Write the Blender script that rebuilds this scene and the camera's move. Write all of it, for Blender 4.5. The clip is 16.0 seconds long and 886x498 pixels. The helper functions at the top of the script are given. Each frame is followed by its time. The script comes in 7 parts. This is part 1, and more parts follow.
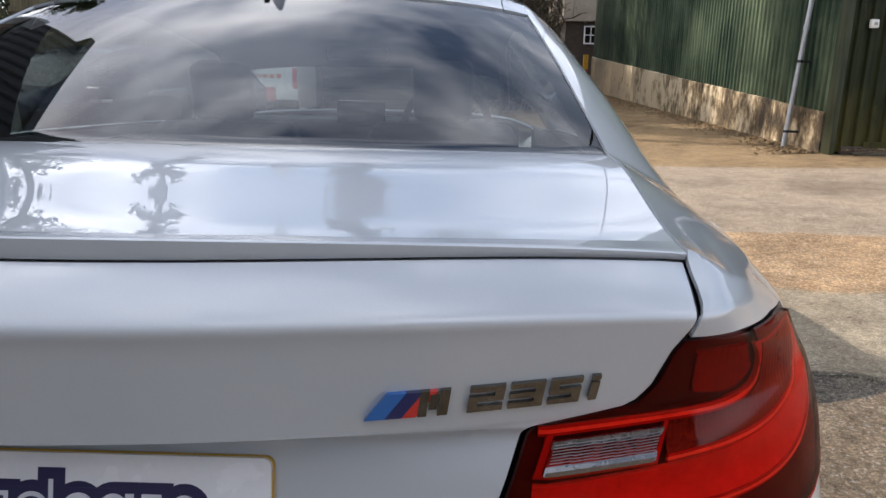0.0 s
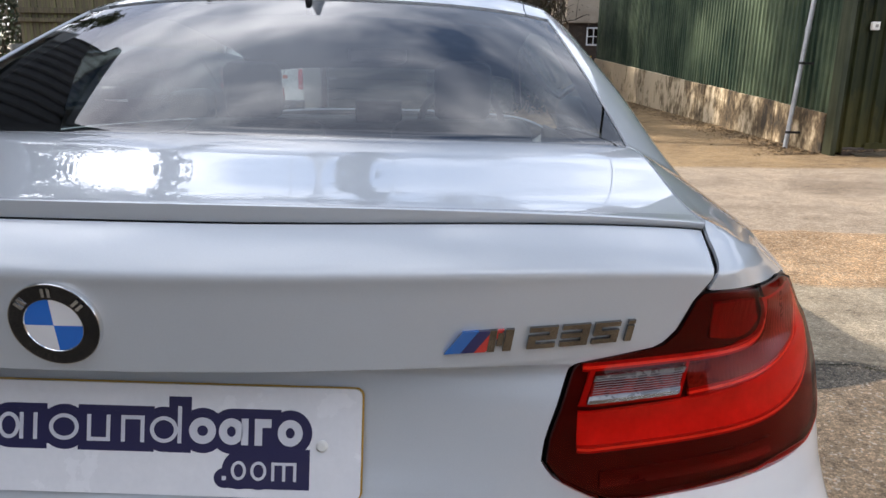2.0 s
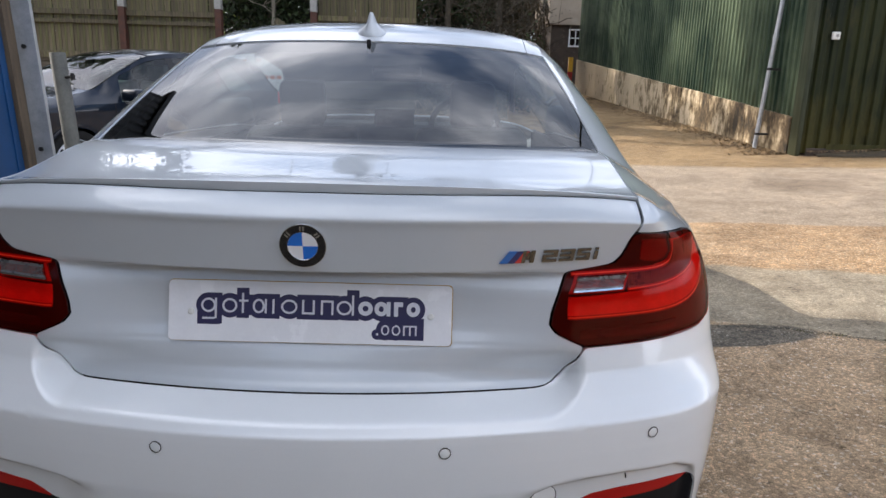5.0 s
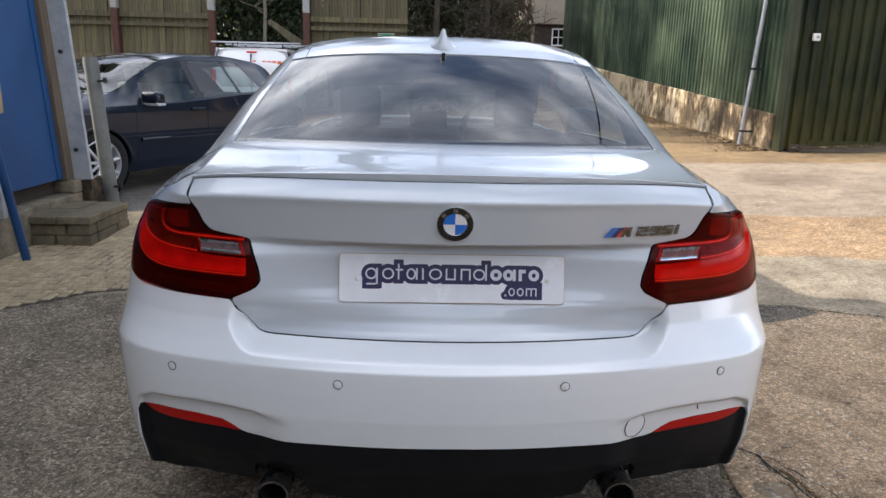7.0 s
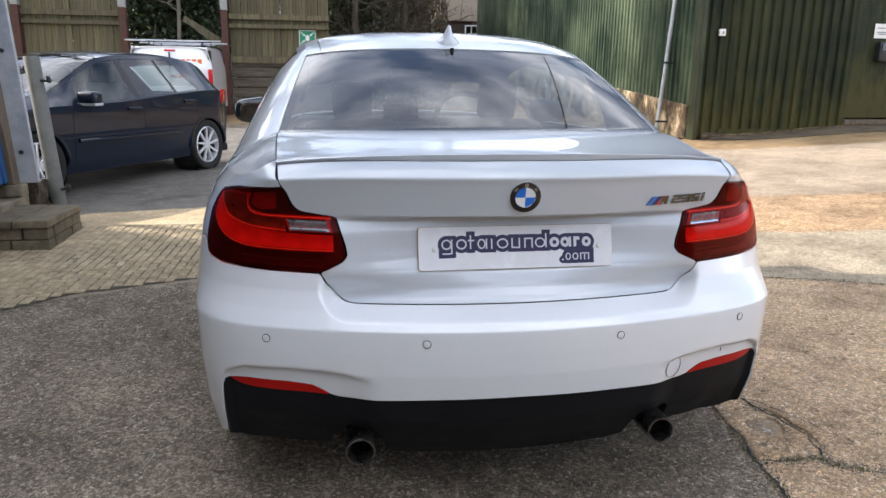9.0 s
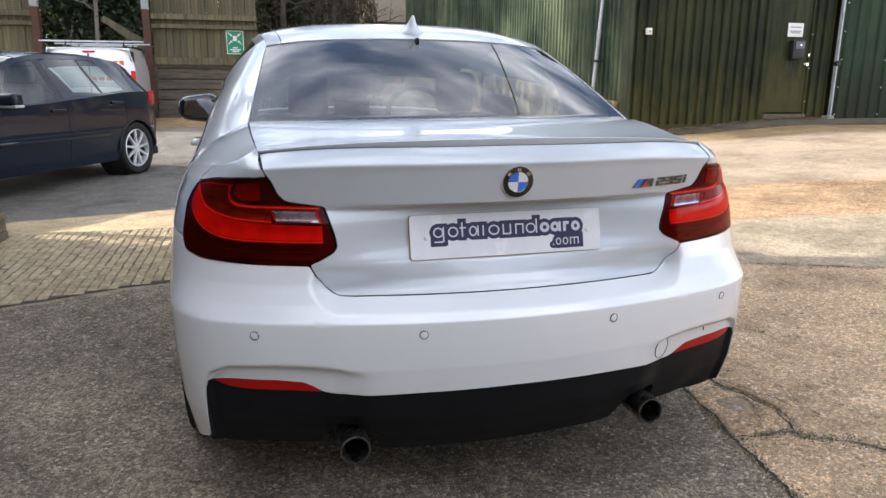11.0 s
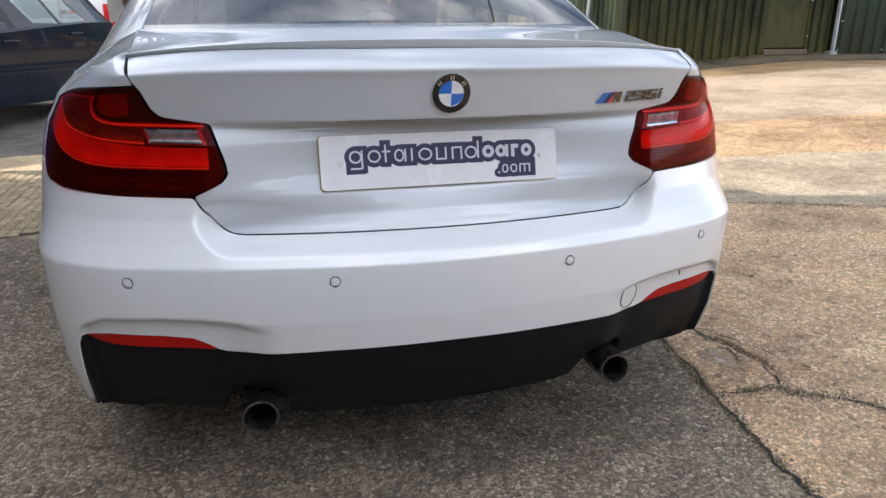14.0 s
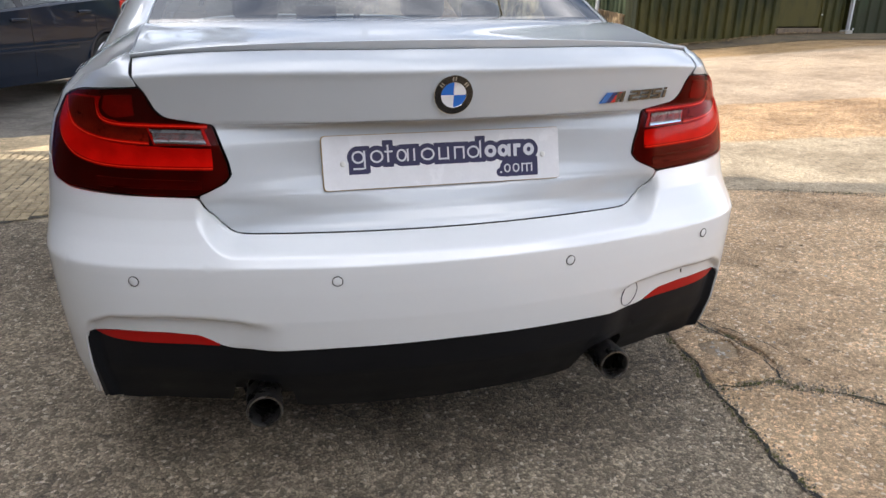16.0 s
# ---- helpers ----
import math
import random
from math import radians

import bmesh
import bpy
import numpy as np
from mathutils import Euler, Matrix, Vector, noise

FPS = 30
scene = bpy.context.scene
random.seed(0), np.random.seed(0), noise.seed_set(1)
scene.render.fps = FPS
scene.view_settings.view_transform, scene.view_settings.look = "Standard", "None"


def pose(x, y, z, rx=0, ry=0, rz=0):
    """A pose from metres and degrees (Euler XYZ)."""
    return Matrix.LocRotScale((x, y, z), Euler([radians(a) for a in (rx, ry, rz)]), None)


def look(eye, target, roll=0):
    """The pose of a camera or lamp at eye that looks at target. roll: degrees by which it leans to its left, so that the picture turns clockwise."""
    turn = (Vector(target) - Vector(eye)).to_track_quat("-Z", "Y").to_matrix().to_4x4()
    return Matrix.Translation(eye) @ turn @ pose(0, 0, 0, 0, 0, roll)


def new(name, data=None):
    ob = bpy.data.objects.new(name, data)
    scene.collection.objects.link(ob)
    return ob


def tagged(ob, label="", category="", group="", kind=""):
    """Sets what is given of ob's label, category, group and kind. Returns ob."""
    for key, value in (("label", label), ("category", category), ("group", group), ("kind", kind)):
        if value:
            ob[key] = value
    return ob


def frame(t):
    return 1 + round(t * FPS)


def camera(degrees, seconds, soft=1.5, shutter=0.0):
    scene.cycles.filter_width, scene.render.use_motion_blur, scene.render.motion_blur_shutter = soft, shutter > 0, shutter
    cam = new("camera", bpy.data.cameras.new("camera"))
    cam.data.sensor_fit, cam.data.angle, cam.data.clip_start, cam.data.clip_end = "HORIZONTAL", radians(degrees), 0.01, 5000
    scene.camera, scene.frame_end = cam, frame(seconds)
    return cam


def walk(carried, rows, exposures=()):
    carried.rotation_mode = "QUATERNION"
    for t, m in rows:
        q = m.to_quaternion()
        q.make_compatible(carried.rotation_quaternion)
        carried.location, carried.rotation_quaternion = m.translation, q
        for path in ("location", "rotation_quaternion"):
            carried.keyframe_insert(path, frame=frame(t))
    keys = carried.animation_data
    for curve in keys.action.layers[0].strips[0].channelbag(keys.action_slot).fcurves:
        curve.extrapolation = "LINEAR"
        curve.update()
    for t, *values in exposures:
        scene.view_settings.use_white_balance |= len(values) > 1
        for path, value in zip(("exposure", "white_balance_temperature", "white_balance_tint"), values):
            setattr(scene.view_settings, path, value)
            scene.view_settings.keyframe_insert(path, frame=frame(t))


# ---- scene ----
cam = camera(65.4, 16.0)
PATH = [
    (0, (0.406, -0.482, 1.16), (0.374, 1.463, 0.692), 1.1),
    (0.5, (0.409, -0.494, 1.157), (0.374, 1.45, 0.688), 1.2),
    (1, (0.416, -0.511, 1.15), (0.38, 1.432, 0.68), 1.2),
    (1.5, (0.395, -0.543, 1.149), (0.356, 1.401, 0.68), 1.2),
    (2, (0.349, -0.608, 1.155), (0.313, 1.337, 0.69), 1.2),
    (2.5, (0.33, -0.657, 1.163), (0.316, 1.287, 0.694), 1.2),
    (3, (0.359, -0.75, 1.173), (0.352, 1.195, 0.706), 1.2),
    (3.2, (0.372, -0.804, 1.181), (0.365, 1.141, 0.714), 1.2),
    (5.3, (0.206, -1.261, 1.227), (0.222, 0.683, 0.757), 1.6),
    (5.5, (0.189, -1.306, 1.231), (0.202, 0.637, 0.759), 1.6),
    (6, (0.087, -1.36, 1.236), (0.104, 0.582, 0.759), 1.6),
    (6.5, (-0.02, -1.42, 1.249), (0.025, 0.523, 0.776), 1.6),
    (7, (-0.08, -1.518, 1.246), (-0.008, 0.424, 0.774), 1.4),
    (7.5, (-0.17, -1.625, 1.23), (-0.079, 0.316, 0.758), 1.4),
    (8, (-0.305, -1.624, 1.214), (-0.171, 0.315, 0.741), 1.3),
    (8.5, (-0.418, -1.654, 1.217), (-0.168, 0.274, 0.749), 0.9),
    (8.7, (-0.442, -1.684, 1.224), (-0.162, 0.239, 0.75), 0.8),
    (10.8, (-0.629, -1.645, 1.187), (-0.139, 0.237, 0.719), 0.3),
    (11, (-0.618, -1.624, 1.18), (-0.11, 0.253, 0.711), 0.2),
    (11.5, (-0.534, -1.576, 1.18), (-0.006, 0.295, 0.71), 0.1),
    (12, (-0.439, -1.566, 1.174), (0.088, 0.306, 0.705), 0.2),
    (12.5, (-0.395, -1.497, 1.138), (0.131, 0.374, 0.664), 0.2),
    (13, (-0.4, -1.399, 1.126), (0.12, 0.467, 0.629), 0.3),
    (13.5, (-0.381, -1.384, 1.101), (0.132, 0.471, 0.555), 0.2),
    (14, (-0.388, -1.388, 1.078), (0.119, 0.443, 0.453), 0.2),
    (14.5, (-0.394, -1.389, 1.085), (0.103, 0.427, 0.412), 0.3),
    (15, (-0.383, -1.39, 1.098), (0.103, 0.425, 0.411), 0.3),
    (15.5, (-0.377, -1.388, 1.114), (0.107, 0.427, 0.427), 0.3),
    (16, (-0.374, -1.388, 1.128), (0.105, 0.428, 0.439), 0.4),
]
walk(cam, [(t, look(eye, target, roll)) for t, eye, target, roll in PATH],
     [(0, 0.13, 6420, 14), (1, 0.16, 6420, 14), (2, 0.33, 6380, 14), (3, 0.38, 6360, 14), (5.5, 0.31, 6360, 14), (7, 0.49, 6380, 14), (8.5, 0.72, 6380, 14), (10.8, 0.81, 6520, 14), (11.5, 0.72, 6470, 14), (12.5, 0.57, 6400, 14), (13.5, 0.64, 6390, 14), (14.5, 0.84, 6720, 14), (16, 0.84, 6750, 14)])

# ---- world, sun, exposure ----
SUN_DIR = Vector((-0.785, 0.355, 0.51)).normalized()
world = bpy.data.worlds.new("sky")
scene.world = world
world.use_nodes = True
wn, wl = world.node_tree.nodes, world.node_tree.links
sky = wn.new("ShaderNodeTexSky")
sky.sky_type, sky.sun_disc = "NISHITA", False
sky.sun_elevation, sky.sun_rotation = math.asin(SUN_DIR.z), math.atan2(SUN_DIR.x, SUN_DIR.y)
sky.air_density, sky.dust_density = 1.0, 1.5
w_coord = wn.new("ShaderNodeTexCoord")
w_map = wn.new("ShaderNodeMapping")
w_map.inputs["Scale"].default_value = (1.0, 1.0, 3.2)
w_map.inputs["Location"].default_value = (0.0, 0.0, 0.0)
wl.new(w_coord.outputs["Generated"], w_map.inputs["Vector"])
w_noise = wn.new("ShaderNodeTexNoise")
w_noise.inputs["Scale"].default_value, w_noise.inputs["Detail"].default_value, w_noise.inputs["Roughness"].default_value = 1.7, 5.0, 0.52
w_noise.inputs["Distortion"].default_value = 0.4
wl.new(w_map.outputs[0], w_noise.inputs["Vector"])
w_ramp = wn.new("ShaderNodeValToRGB")
w_ramp.color_ramp.elements[0].position, w_ramp.color_ramp.elements[1].position = 0.40, 0.62
wl.new(w_noise.outputs["Fac"], w_ramp.inputs["Fac"])
w_noise2 = wn.new("ShaderNodeTexNoise")
w_noise2.inputs["Scale"].default_value, w_noise2.inputs["Detail"].default_value = 2.6, 4.0
wl.new(w_map.outputs[0], w_noise2.inputs["Vector"])
w_cloud = wn.new("ShaderNodeValToRGB")
w_cloud.color_ramp.elements[0].position, w_cloud.color_ramp.elements[0].color = 0.39, (5.6, 6.3, 7.5, 1)
w_cloud.color_ramp.elements[1].position, w_cloud.color_ramp.elements[1].color = 0.63, (18.0, 18.4, 19.0, 1)
wl.new(w_noise2.outputs["Fac"], w_cloud.inputs["Fac"])
w_mix = wn.new("ShaderNodeMix")
w_mix.data_type = "RGBA"
wl.new(w_ramp.outputs["Color"], w_mix.inputs[0])
wl.new(sky.outputs["Color"], w_mix.inputs[6])
wl.new(w_cloud.outputs["Color"], w_mix.inputs[7])
wl.new(w_mix.outputs[2], wn["Background"].inputs["Color"])
wn["Background"].inputs["Strength"].default_value = 0.15
sun = new("sun", bpy.data.lights.new("sun", "SUN"))
sun.data.energy, sun.data.angle, sun.data.color = 4.2, radians(0.55), (1.0, 0.93, 0.82)
sun.matrix_world = look(SUN_DIR * 60, (0, 0, 0))

# ---- materials ----
def shader(name):
    m = bpy.data.materials.new(name)
    m.use_nodes = True
    n, l = m.node_tree.nodes, m.node_tree.links
    return m, n, l, n["Principled BSDF"]


def noise_node(n, l, vec, scale, detail=5.0, rough=0.6, stretch=None):
    t = n.new("ShaderNodeTexNoise")
    t.inputs["Scale"].default_value, t.inputs["Detail"].default_value, t.inputs["Roughness"].default_value = scale, detail, rough
    if stretch:
        mp = n.new("ShaderNodeMapping")
        mp.inputs["Scale"].default_value = stretch
        l.new(vec, mp.inputs["Vector"])
        vec = mp.outputs[0]
    l.new(vec, t.inputs["Vector"])
    return t.outputs["Fac"]


def ramp_node(n, l, fac, stops):
    r = n.new("ShaderNodeValToRGB")
    e = r.color_ramp.elements
    while len(e) < len(stops):
        e.new(0.5)
    for k, (p, c) in zip(e, stops):
        k.position, k.color = p, (*c, 1) if len(c) == 3 else c
    l.new(fac, r.inputs["Fac"])
    return r.outputs["Color"]


def grey(v):
    return (v, v, v)


def mix_node(n, l, fac, a, b, mode="MIX"):
    x = n.new("ShaderNodeMix")
    x.data_type, x.blend_type = "RGBA", mode
    for sock, v in ((x.inputs[0], fac), (x.inputs[6], a), (x.inputs[7], b)):
        if isinstance(v, (int, float)):
            sock.default_value = v
        elif isinstance(v, tuple):
            sock.default_value = (*v, 1)
        else:
            l.new(v, sock)
    return x.outputs[2]


def math_node(n, l, op, a, b=0.0, clamp=False):
    x = n.new("ShaderNodeMath")
    x.operation, x.use_clamp = op, clamp
    for sock, v in zip(x.inputs, (a, b)):
        if isinstance(v, (int, float)):
            sock.default_value = v
        else:
            l.new(v, sock)
    return x.outputs[0]


def bump_node(n, l, bsdf, height, strength=0.3, dist=0.01):
    b = n.new("ShaderNodeBump")
    b.inputs["Strength"].default_value, b.inputs["Distance"].default_value = strength, dist
    l.new(height, b.inputs["Height"])
    l.new(b.outputs[0], bsdf.inputs["Normal"])


def surface(name, dark, light, scale=8.0, fine=120.0, rough=(0.5, 0.8), bump=0.2, metal=0.0, coat=0.0, stretch=None, per_object=0.0, per_island=0.0, dist=0.004):
    """A weathered surface: two tones mixed by coarse noise, fine grain, uneven gloss and relief."""
    m, n, l, b = shader(name)
    co = n.new("ShaderNodeTexCoord").outputs["Object"]
    big = noise_node(n, l, co, scale, 6.0, 0.62, stretch)
    small = noise_node(n, l, co, fine, 3.0, 0.6, stretch)
    both = math_node(n, l, "ADD", math_node(n, l, "MULTIPLY", big, 0.72), math_node(n, l, "MULTIPLY", small, 0.28))
    col = ramp_node(n, l, both, ((0.34, dark), (0.66, light)))
    if per_object or per_island:
        if per_object:
            rnd, amt = n.new("ShaderNodeObjectInfo").outputs["Random"], per_object
        else:
            rnd, amt = n.new("ShaderNodeNewGeometry").outputs["Random Per Island"], per_island
        v = math_node(n, l, "ADD", math_node(n, l, "MULTIPLY", rnd, 2 * amt), 1 - amt)
        hs = n.new("ShaderNodeHueSaturation")
        l.new(v, hs.inputs["Value"])
        l.new(col, hs.inputs["Color"])
        col = hs.outputs[0]
    l.new(col, b.inputs["Base Color"])
    rr = n.new("ShaderNodeMapRange")
    rr.inputs["To Min"].default_value, rr.inputs["To Max"].default_value = rough
    rr.inputs["From Min"].default_value, rr.inputs["From Max"].default_value = 0.3, 0.7
    l.new(big, rr.inputs["Value"])
    l.new(rr.outputs[0], b.inputs["Roughness"])
    b.inputs["Metallic"].default_value = metal
    b.inputs["Coat Weight"].default_value, b.inputs["Coat Roughness"].default_value = coat, 0.05
    if bump:
        bump_node(n, l, b, both, bump, dist)
    return m


def glass(name, tint, ior=1.5, tint_rough=0.0, dust=0.0, rim=1.0):
    m, n, l, b = shader(name)
    tr = n.new("ShaderNodeBsdfTransparent")
    tr.inputs["Color"].default_value = (*tint, 1)
    gl = n.new("ShaderNodeBsdfGlossy")
    gl.inputs["Roughness"].default_value = tint_rough
    lw = n.new("ShaderNodeLayerWeight")
    lw.inputs["Blend"].default_value = 0.5
    f0 = ((ior - 1) / (ior + 1)) ** 2 * 1.7
    edge = math_node(n, l, "POWER", lw.outputs["Facing"], 4.6)
    mx = n.new("ShaderNodeMixShader")
    l.new(math_node(n, l, "ADD", math_node(n, l, "MULTIPLY", edge, rim * (1 - f0)), f0, True), mx.inputs[0])
    if dust:
        # a thin film of dust that catches light from both sides
        co = n.new("ShaderNodeTexCoord").outputs["Object"]
        film = n.new("ShaderNodeBsdfTranslucent")
        film.inputs["Color"].default_value = (0.85, 0.84, 0.78, 1)
        dm = n.new("ShaderNodeMixShader")
        l.new(ramp_node(n, l, noise_node(n, l, co, 4, 4, 0.6), ((0.35, grey(dust * 0.6)), (0.65, grey(dust * 1.3)))), dm.inputs[0])
        l.new(tr.outputs[0], dm.inputs[1])
        l.new(film.outputs[0], dm.inputs[2])
        l.new(dm.outputs[0], mx.inputs[1])
    else:
        l.new(tr.outputs[0], mx.inputs[1])
    l.new(gl.outputs[0], mx.inputs[2])
    l.new(mx.outputs[0], n["Material Output"].inputs["Surface"])
    return m


def car_paint(name, base, flake=0.12, metal=0.0, rough=0.42):
    """Lacquered paint with fine flakes, a thin film of dust and a clear coat."""
    m, n, l, b = shader(name)
    co = n.new("ShaderNodeTexCoord").outputs["Object"]
    fl = noise_node(n, l, co, 900.0, 2.0, 0.5)
    dust = noise_node(n, l, co, 5.0, 5.0, 0.6)
    c1 = tuple(v * (1 - flake) for v in base)
    col = ramp_node(n, l, math_node(n, l, "ADD", math_node(n, l, "MULTIPLY", fl, 0.5), math_node(n, l, "MULTIPLY", dust, 0.5)), ((0.3, c1), (0.7, base)))
    l.new(col, b.inputs["Base Color"])
    b.inputs["Roughness"].default_value, b.inputs["Metallic"].default_value = rough, metal
    b.inputs["Coat Weight"].default_value, b.inputs["Coat IOR"].default_value = 1.0, 1.55
    l.new(ramp_node(n, l, dust, ((0.35, grey(0.003)), (0.75, grey(0.014)))), b.inputs["Coat Roughness"])
    return m


def plain(name, col, rough=0.5, metal=0.0, coat=0.0, spec=0.5):
    m, n, l, b = shader(name)
    b.inputs["Specular IOR Level"].default_value = spec
    b.inputs["Base Color"].default_value = (*col, 1)
    b.inputs["Roughness"].default_value, b.inputs["Metallic"].default_value = rough, metal
    b.inputs["Coat Weight"].default_value, b.inputs["Coat Roughness"].default_value = coat, 0.03
    return m


# Body toned greyer and bumper whiter, putting the difference in light into the colour.
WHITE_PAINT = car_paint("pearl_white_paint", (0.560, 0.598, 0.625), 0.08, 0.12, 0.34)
BUMPER_PAINT = car_paint("lightened_white_bumper_paint", (0.79, 0.815, 0.825), 0.05, 0.06, 0.34)
NAVY_PAINT = car_paint("dark_blue_paint", (0.007, 0.014, 0.029), 0.4, 0.0, 0.4)
NAVY_PAINT.node_tree.nodes["Principled BSDF"].inputs["Specular IOR Level"].default_value = 0.1
NAVY_PAINT.node_tree.nodes["Principled BSDF"].inputs["Coat IOR"].default_value = 1.38
VAN_PAINT = car_paint("white_van_paint", (0.78, 0.79, 0.80), 0.04, 0.0, 0.45)
BLACK_GAP = plain("black_gap", (0.006, 0.006, 0.007), 0.8)
DIFFUSER = surface("satin_dark_plastic", (0.0060, 0.0068, 0.0088), (0.0118, 0.0126, 0.0150), 6, 300, (0.42, 0.6), 0.05)
DIFFUSER.node_tree.nodes["Principled BSDF"].inputs["Specular IOR Level"].default_value = 0.13
TRIM = surface("black_trim", (0.008, 0.008, 0.009), (0.016, 0.016, 0.018), 8, 200, (0.35, 0.55), 0.04)
GLOSS_BLACK = plain("gloss_black", (0.006, 0.006, 0.007), 0.12, 0.0, 0.6)
CHROME = plain("chrome", (0.78, 0.79, 0.80), 0.10, 1.0)
DARK_CHROME = surface("smoked_chrome", (0.13, 0.122, 0.11), (0.25, 0.24, 0.22), 40, 300, (0.16, 0.28), 0.0, 1.0)
EXHAUST = surface("black_chrome_pipe", (0.10, 0.095, 0.09), (0.24, 0.23, 0.22), 30, 200, (0.2, 0.38), 0.03, 0.95)
SOOT = plain("soot", (0.004, 0.004, 0.004), 0.95)
def lamp_plastic(name, dark, light, rough=0.35, metal=0.0, ribs=0.0):
    """Moulded lamp plastic: fine upright optics and a cloudy tint."""
    m = surface(name, dark, light, 22, 160, (rough * 0.8, rough * 1.3), 0.0, metal)
    n, l = m.node_tree.nodes, m.node_tree.links
    if ribs:
        co = n.new("ShaderNodeTexCoord").outputs["Object"]
        wave = n.new("ShaderNodeTexWave")
        wave.bands_direction = "X"
        wave.inputs["Scale"].default_value, wave.inputs["Distortion"].default_value = ribs, 0.0
        l.new(co, wave.inputs["Vector"])
        bump_node(n, l, n["Principled BSDF"], wave.outputs["Fac"], 0.2, 0.0015)
    return m


LAMP_DARK = lamp_plastic("smoked_housing", (0.012, 0.008, 0.009), (0.028, 0.018, 0.018), 0.4)
LAMP_RED = lamp_plastic("red_reflector_dish", (0.50, 0.11, 0.09), (0.74, 0.19, 0.15), 0.4)
LAMP_MID = lamp_plastic("deep_red_reflector", (0.10, 0.028, 0.026), (0.19, 0.048, 0.044), 0.35, 0.0, 40)
LAMP_AMBER = lamp_plastic("amber_reflector", (0.06, 0.09, 0.05), (0.14, 0.20, 0.10), 0.3, 0.2, 60)
LAMP_LOW = lamp_plastic("low_reflector", (0.02, 0.014, 0.016), (0.045, 0.028, 0.03), 0.3)
LAMP_EDGE = lamp_plastic("light_guide", (0.76, 0.62, 0.38), (0.92, 0.78, 0.50), 0.3)
LAMP_SOFT = lamp_plastic("soft_guide_edge", (0.28, 0.07, 0.06), (0.44, 0.12, 0.10), 0.35)
LAMP_SOLID = plain("solid_red_lens", (0.55, 0.014, 0.012), 0.25, 0.0, 0.3, 0.3)
LAMP_CLEAR = surface("clear_ribbed_reflector", (0.10, 0.10, 0.105), (0.22, 0.22, 0.23), 60, 400, (0.2, 0.35), 0.1, 0.6, 0.6)
LAMP_RIB = plain("clear_rib", (0.30, 0.30, 0.31), 0.25, 0.4)
REFLECTOR = plain("red_reflector", (0.42, 0.008, 0.006), 0.35, 0.0, 0.1, 0.15)
RUBBER = surface("tyre_rubber", (0.006, 0.006, 0.006), (0.016, 0.0155, 0.015), 20, 200, (0.7, 0.9), 0.25)
ALLOY = surface("silver_alloy", (0.60, 0.61, 0.63), (0.76, 0.77, 0.79), 14, 200, (0.3, 0.45), 0.0, 0.35)
REAR_GLASS = glass("tinted_rear_glass", (0.47, 0.52, 0.50), 1.72)
SIDE_GLASS = glass("green_tinted_glass", (0.72, 0.78, 0.76), 1.5)
HATCH_GLASS = glass("smoked_side_glass", (0.34, 0.42, 0.42), 1.6)
DUSTY_GLASS = glass("dusty_windscreen", (0.74, 0.79, 0.76), 1.5, 0.0, 0.045)
LENS_RED = glass("red_outer_lens", (0.93, 0.155, 0.115), 1.20, 0.0, 0.0, 0.40)
MIRROR = plain("mirror_glass", (0.85, 0.86, 0.87), 0.02, 1.0)
CABIN = surface("black_leather", (0.010, 0.010, 0.011), (0.022, 0.021, 0.021), 12, 220, (0.5, 0.7), 0.02)
PLATE_WHITE = surface("plate_white_acrylic", (0.74, 0.75, 0.77), (0.82, 0.83, 0.85), 14, 150, (0.18, 0.3), 0.0, 0.0, 0.8)
PLATE_NAVY = plain("print_navy", (0.022, 0.022, 0.075), 0.35, 0.0, 0.5)
PLATE_GREY = plain("print_pale_grey", (0.62, 0.63, 0.68), 0.35, 0.0, 0.5)
PLATE_EDGE = plain("plate_amber_edge", (0.42, 0.24, 0.02), 0.4)
ROUNDEL_BLUE = plain("enamel_blue", (0.012, 0.16, 0.62), 0.15, 0.0, 1.0)
ROUNDEL_WHITE = plain("enamel_white", (0.80, 0.81, 0.82), 0.2, 0.0, 1.0)
STRIPE_LIGHT = plain("stripe_light_blue", (0.03, 0.15, 0.46), 0.25, 0.0, 0.6)
STRIPE_DARK = plain("stripe_dark_blue", (0.012, 0.018, 0.11), 0.25, 0.0, 0.8)
STRIPE_RED = plain("stripe_red", (0.60, 0.035, 0.03), 0.25, 0.0, 0.8)
GALV = surface("galvanised_steel", (0.33, 0.35, 0.37), (0.52, 0.54, 0.56), 9, 90, (0.4, 0.6), 0.08, 0.35)
POLE_GREY = surface("weathered_grey_steel", (0.20, 0.20, 0.19), (0.36, 0.36, 0.34), 7, 80, (0.5, 0.75), 0.12, 0.2)
BLUE_STEEL = surface("blue_painted_steel", (0.006, 0.047, 0.145), (0.011, 0.075, 0.22), 3, 60, (0.35, 0.55), 0.05)
RUST = surface("rusted_steel", (0.030, 0.015, 0.011), (0.10, 0.038, 0.023), 9, 60, (0.7, 0.9), 0.3)
BRACKET = plain("dark_iron", (0.03, 0.03, 0.03), 0.6, 0.4)
CONCRETE = surface("old_concrete", (0.085, 0.068, 0.040), (0.30, 0.255, 0.18), 7, 45, (0.75, 0.95), 0.5, dist=0.01)
BLOCK = surface("mossy_paving_stone", (0.075, 0.060, 0.036), (0.20, 0.165, 0.105), 9, 70, (0.75, 0.95), 0.5, per_object=0.14, dist=0.008)
BOLLARD = surface("dull_grey_steel", (0.085, 0.087, 0.078), (0.18, 0.18, 0.16), 6, 80, (0.55, 0.8), 0.15, 0.1)
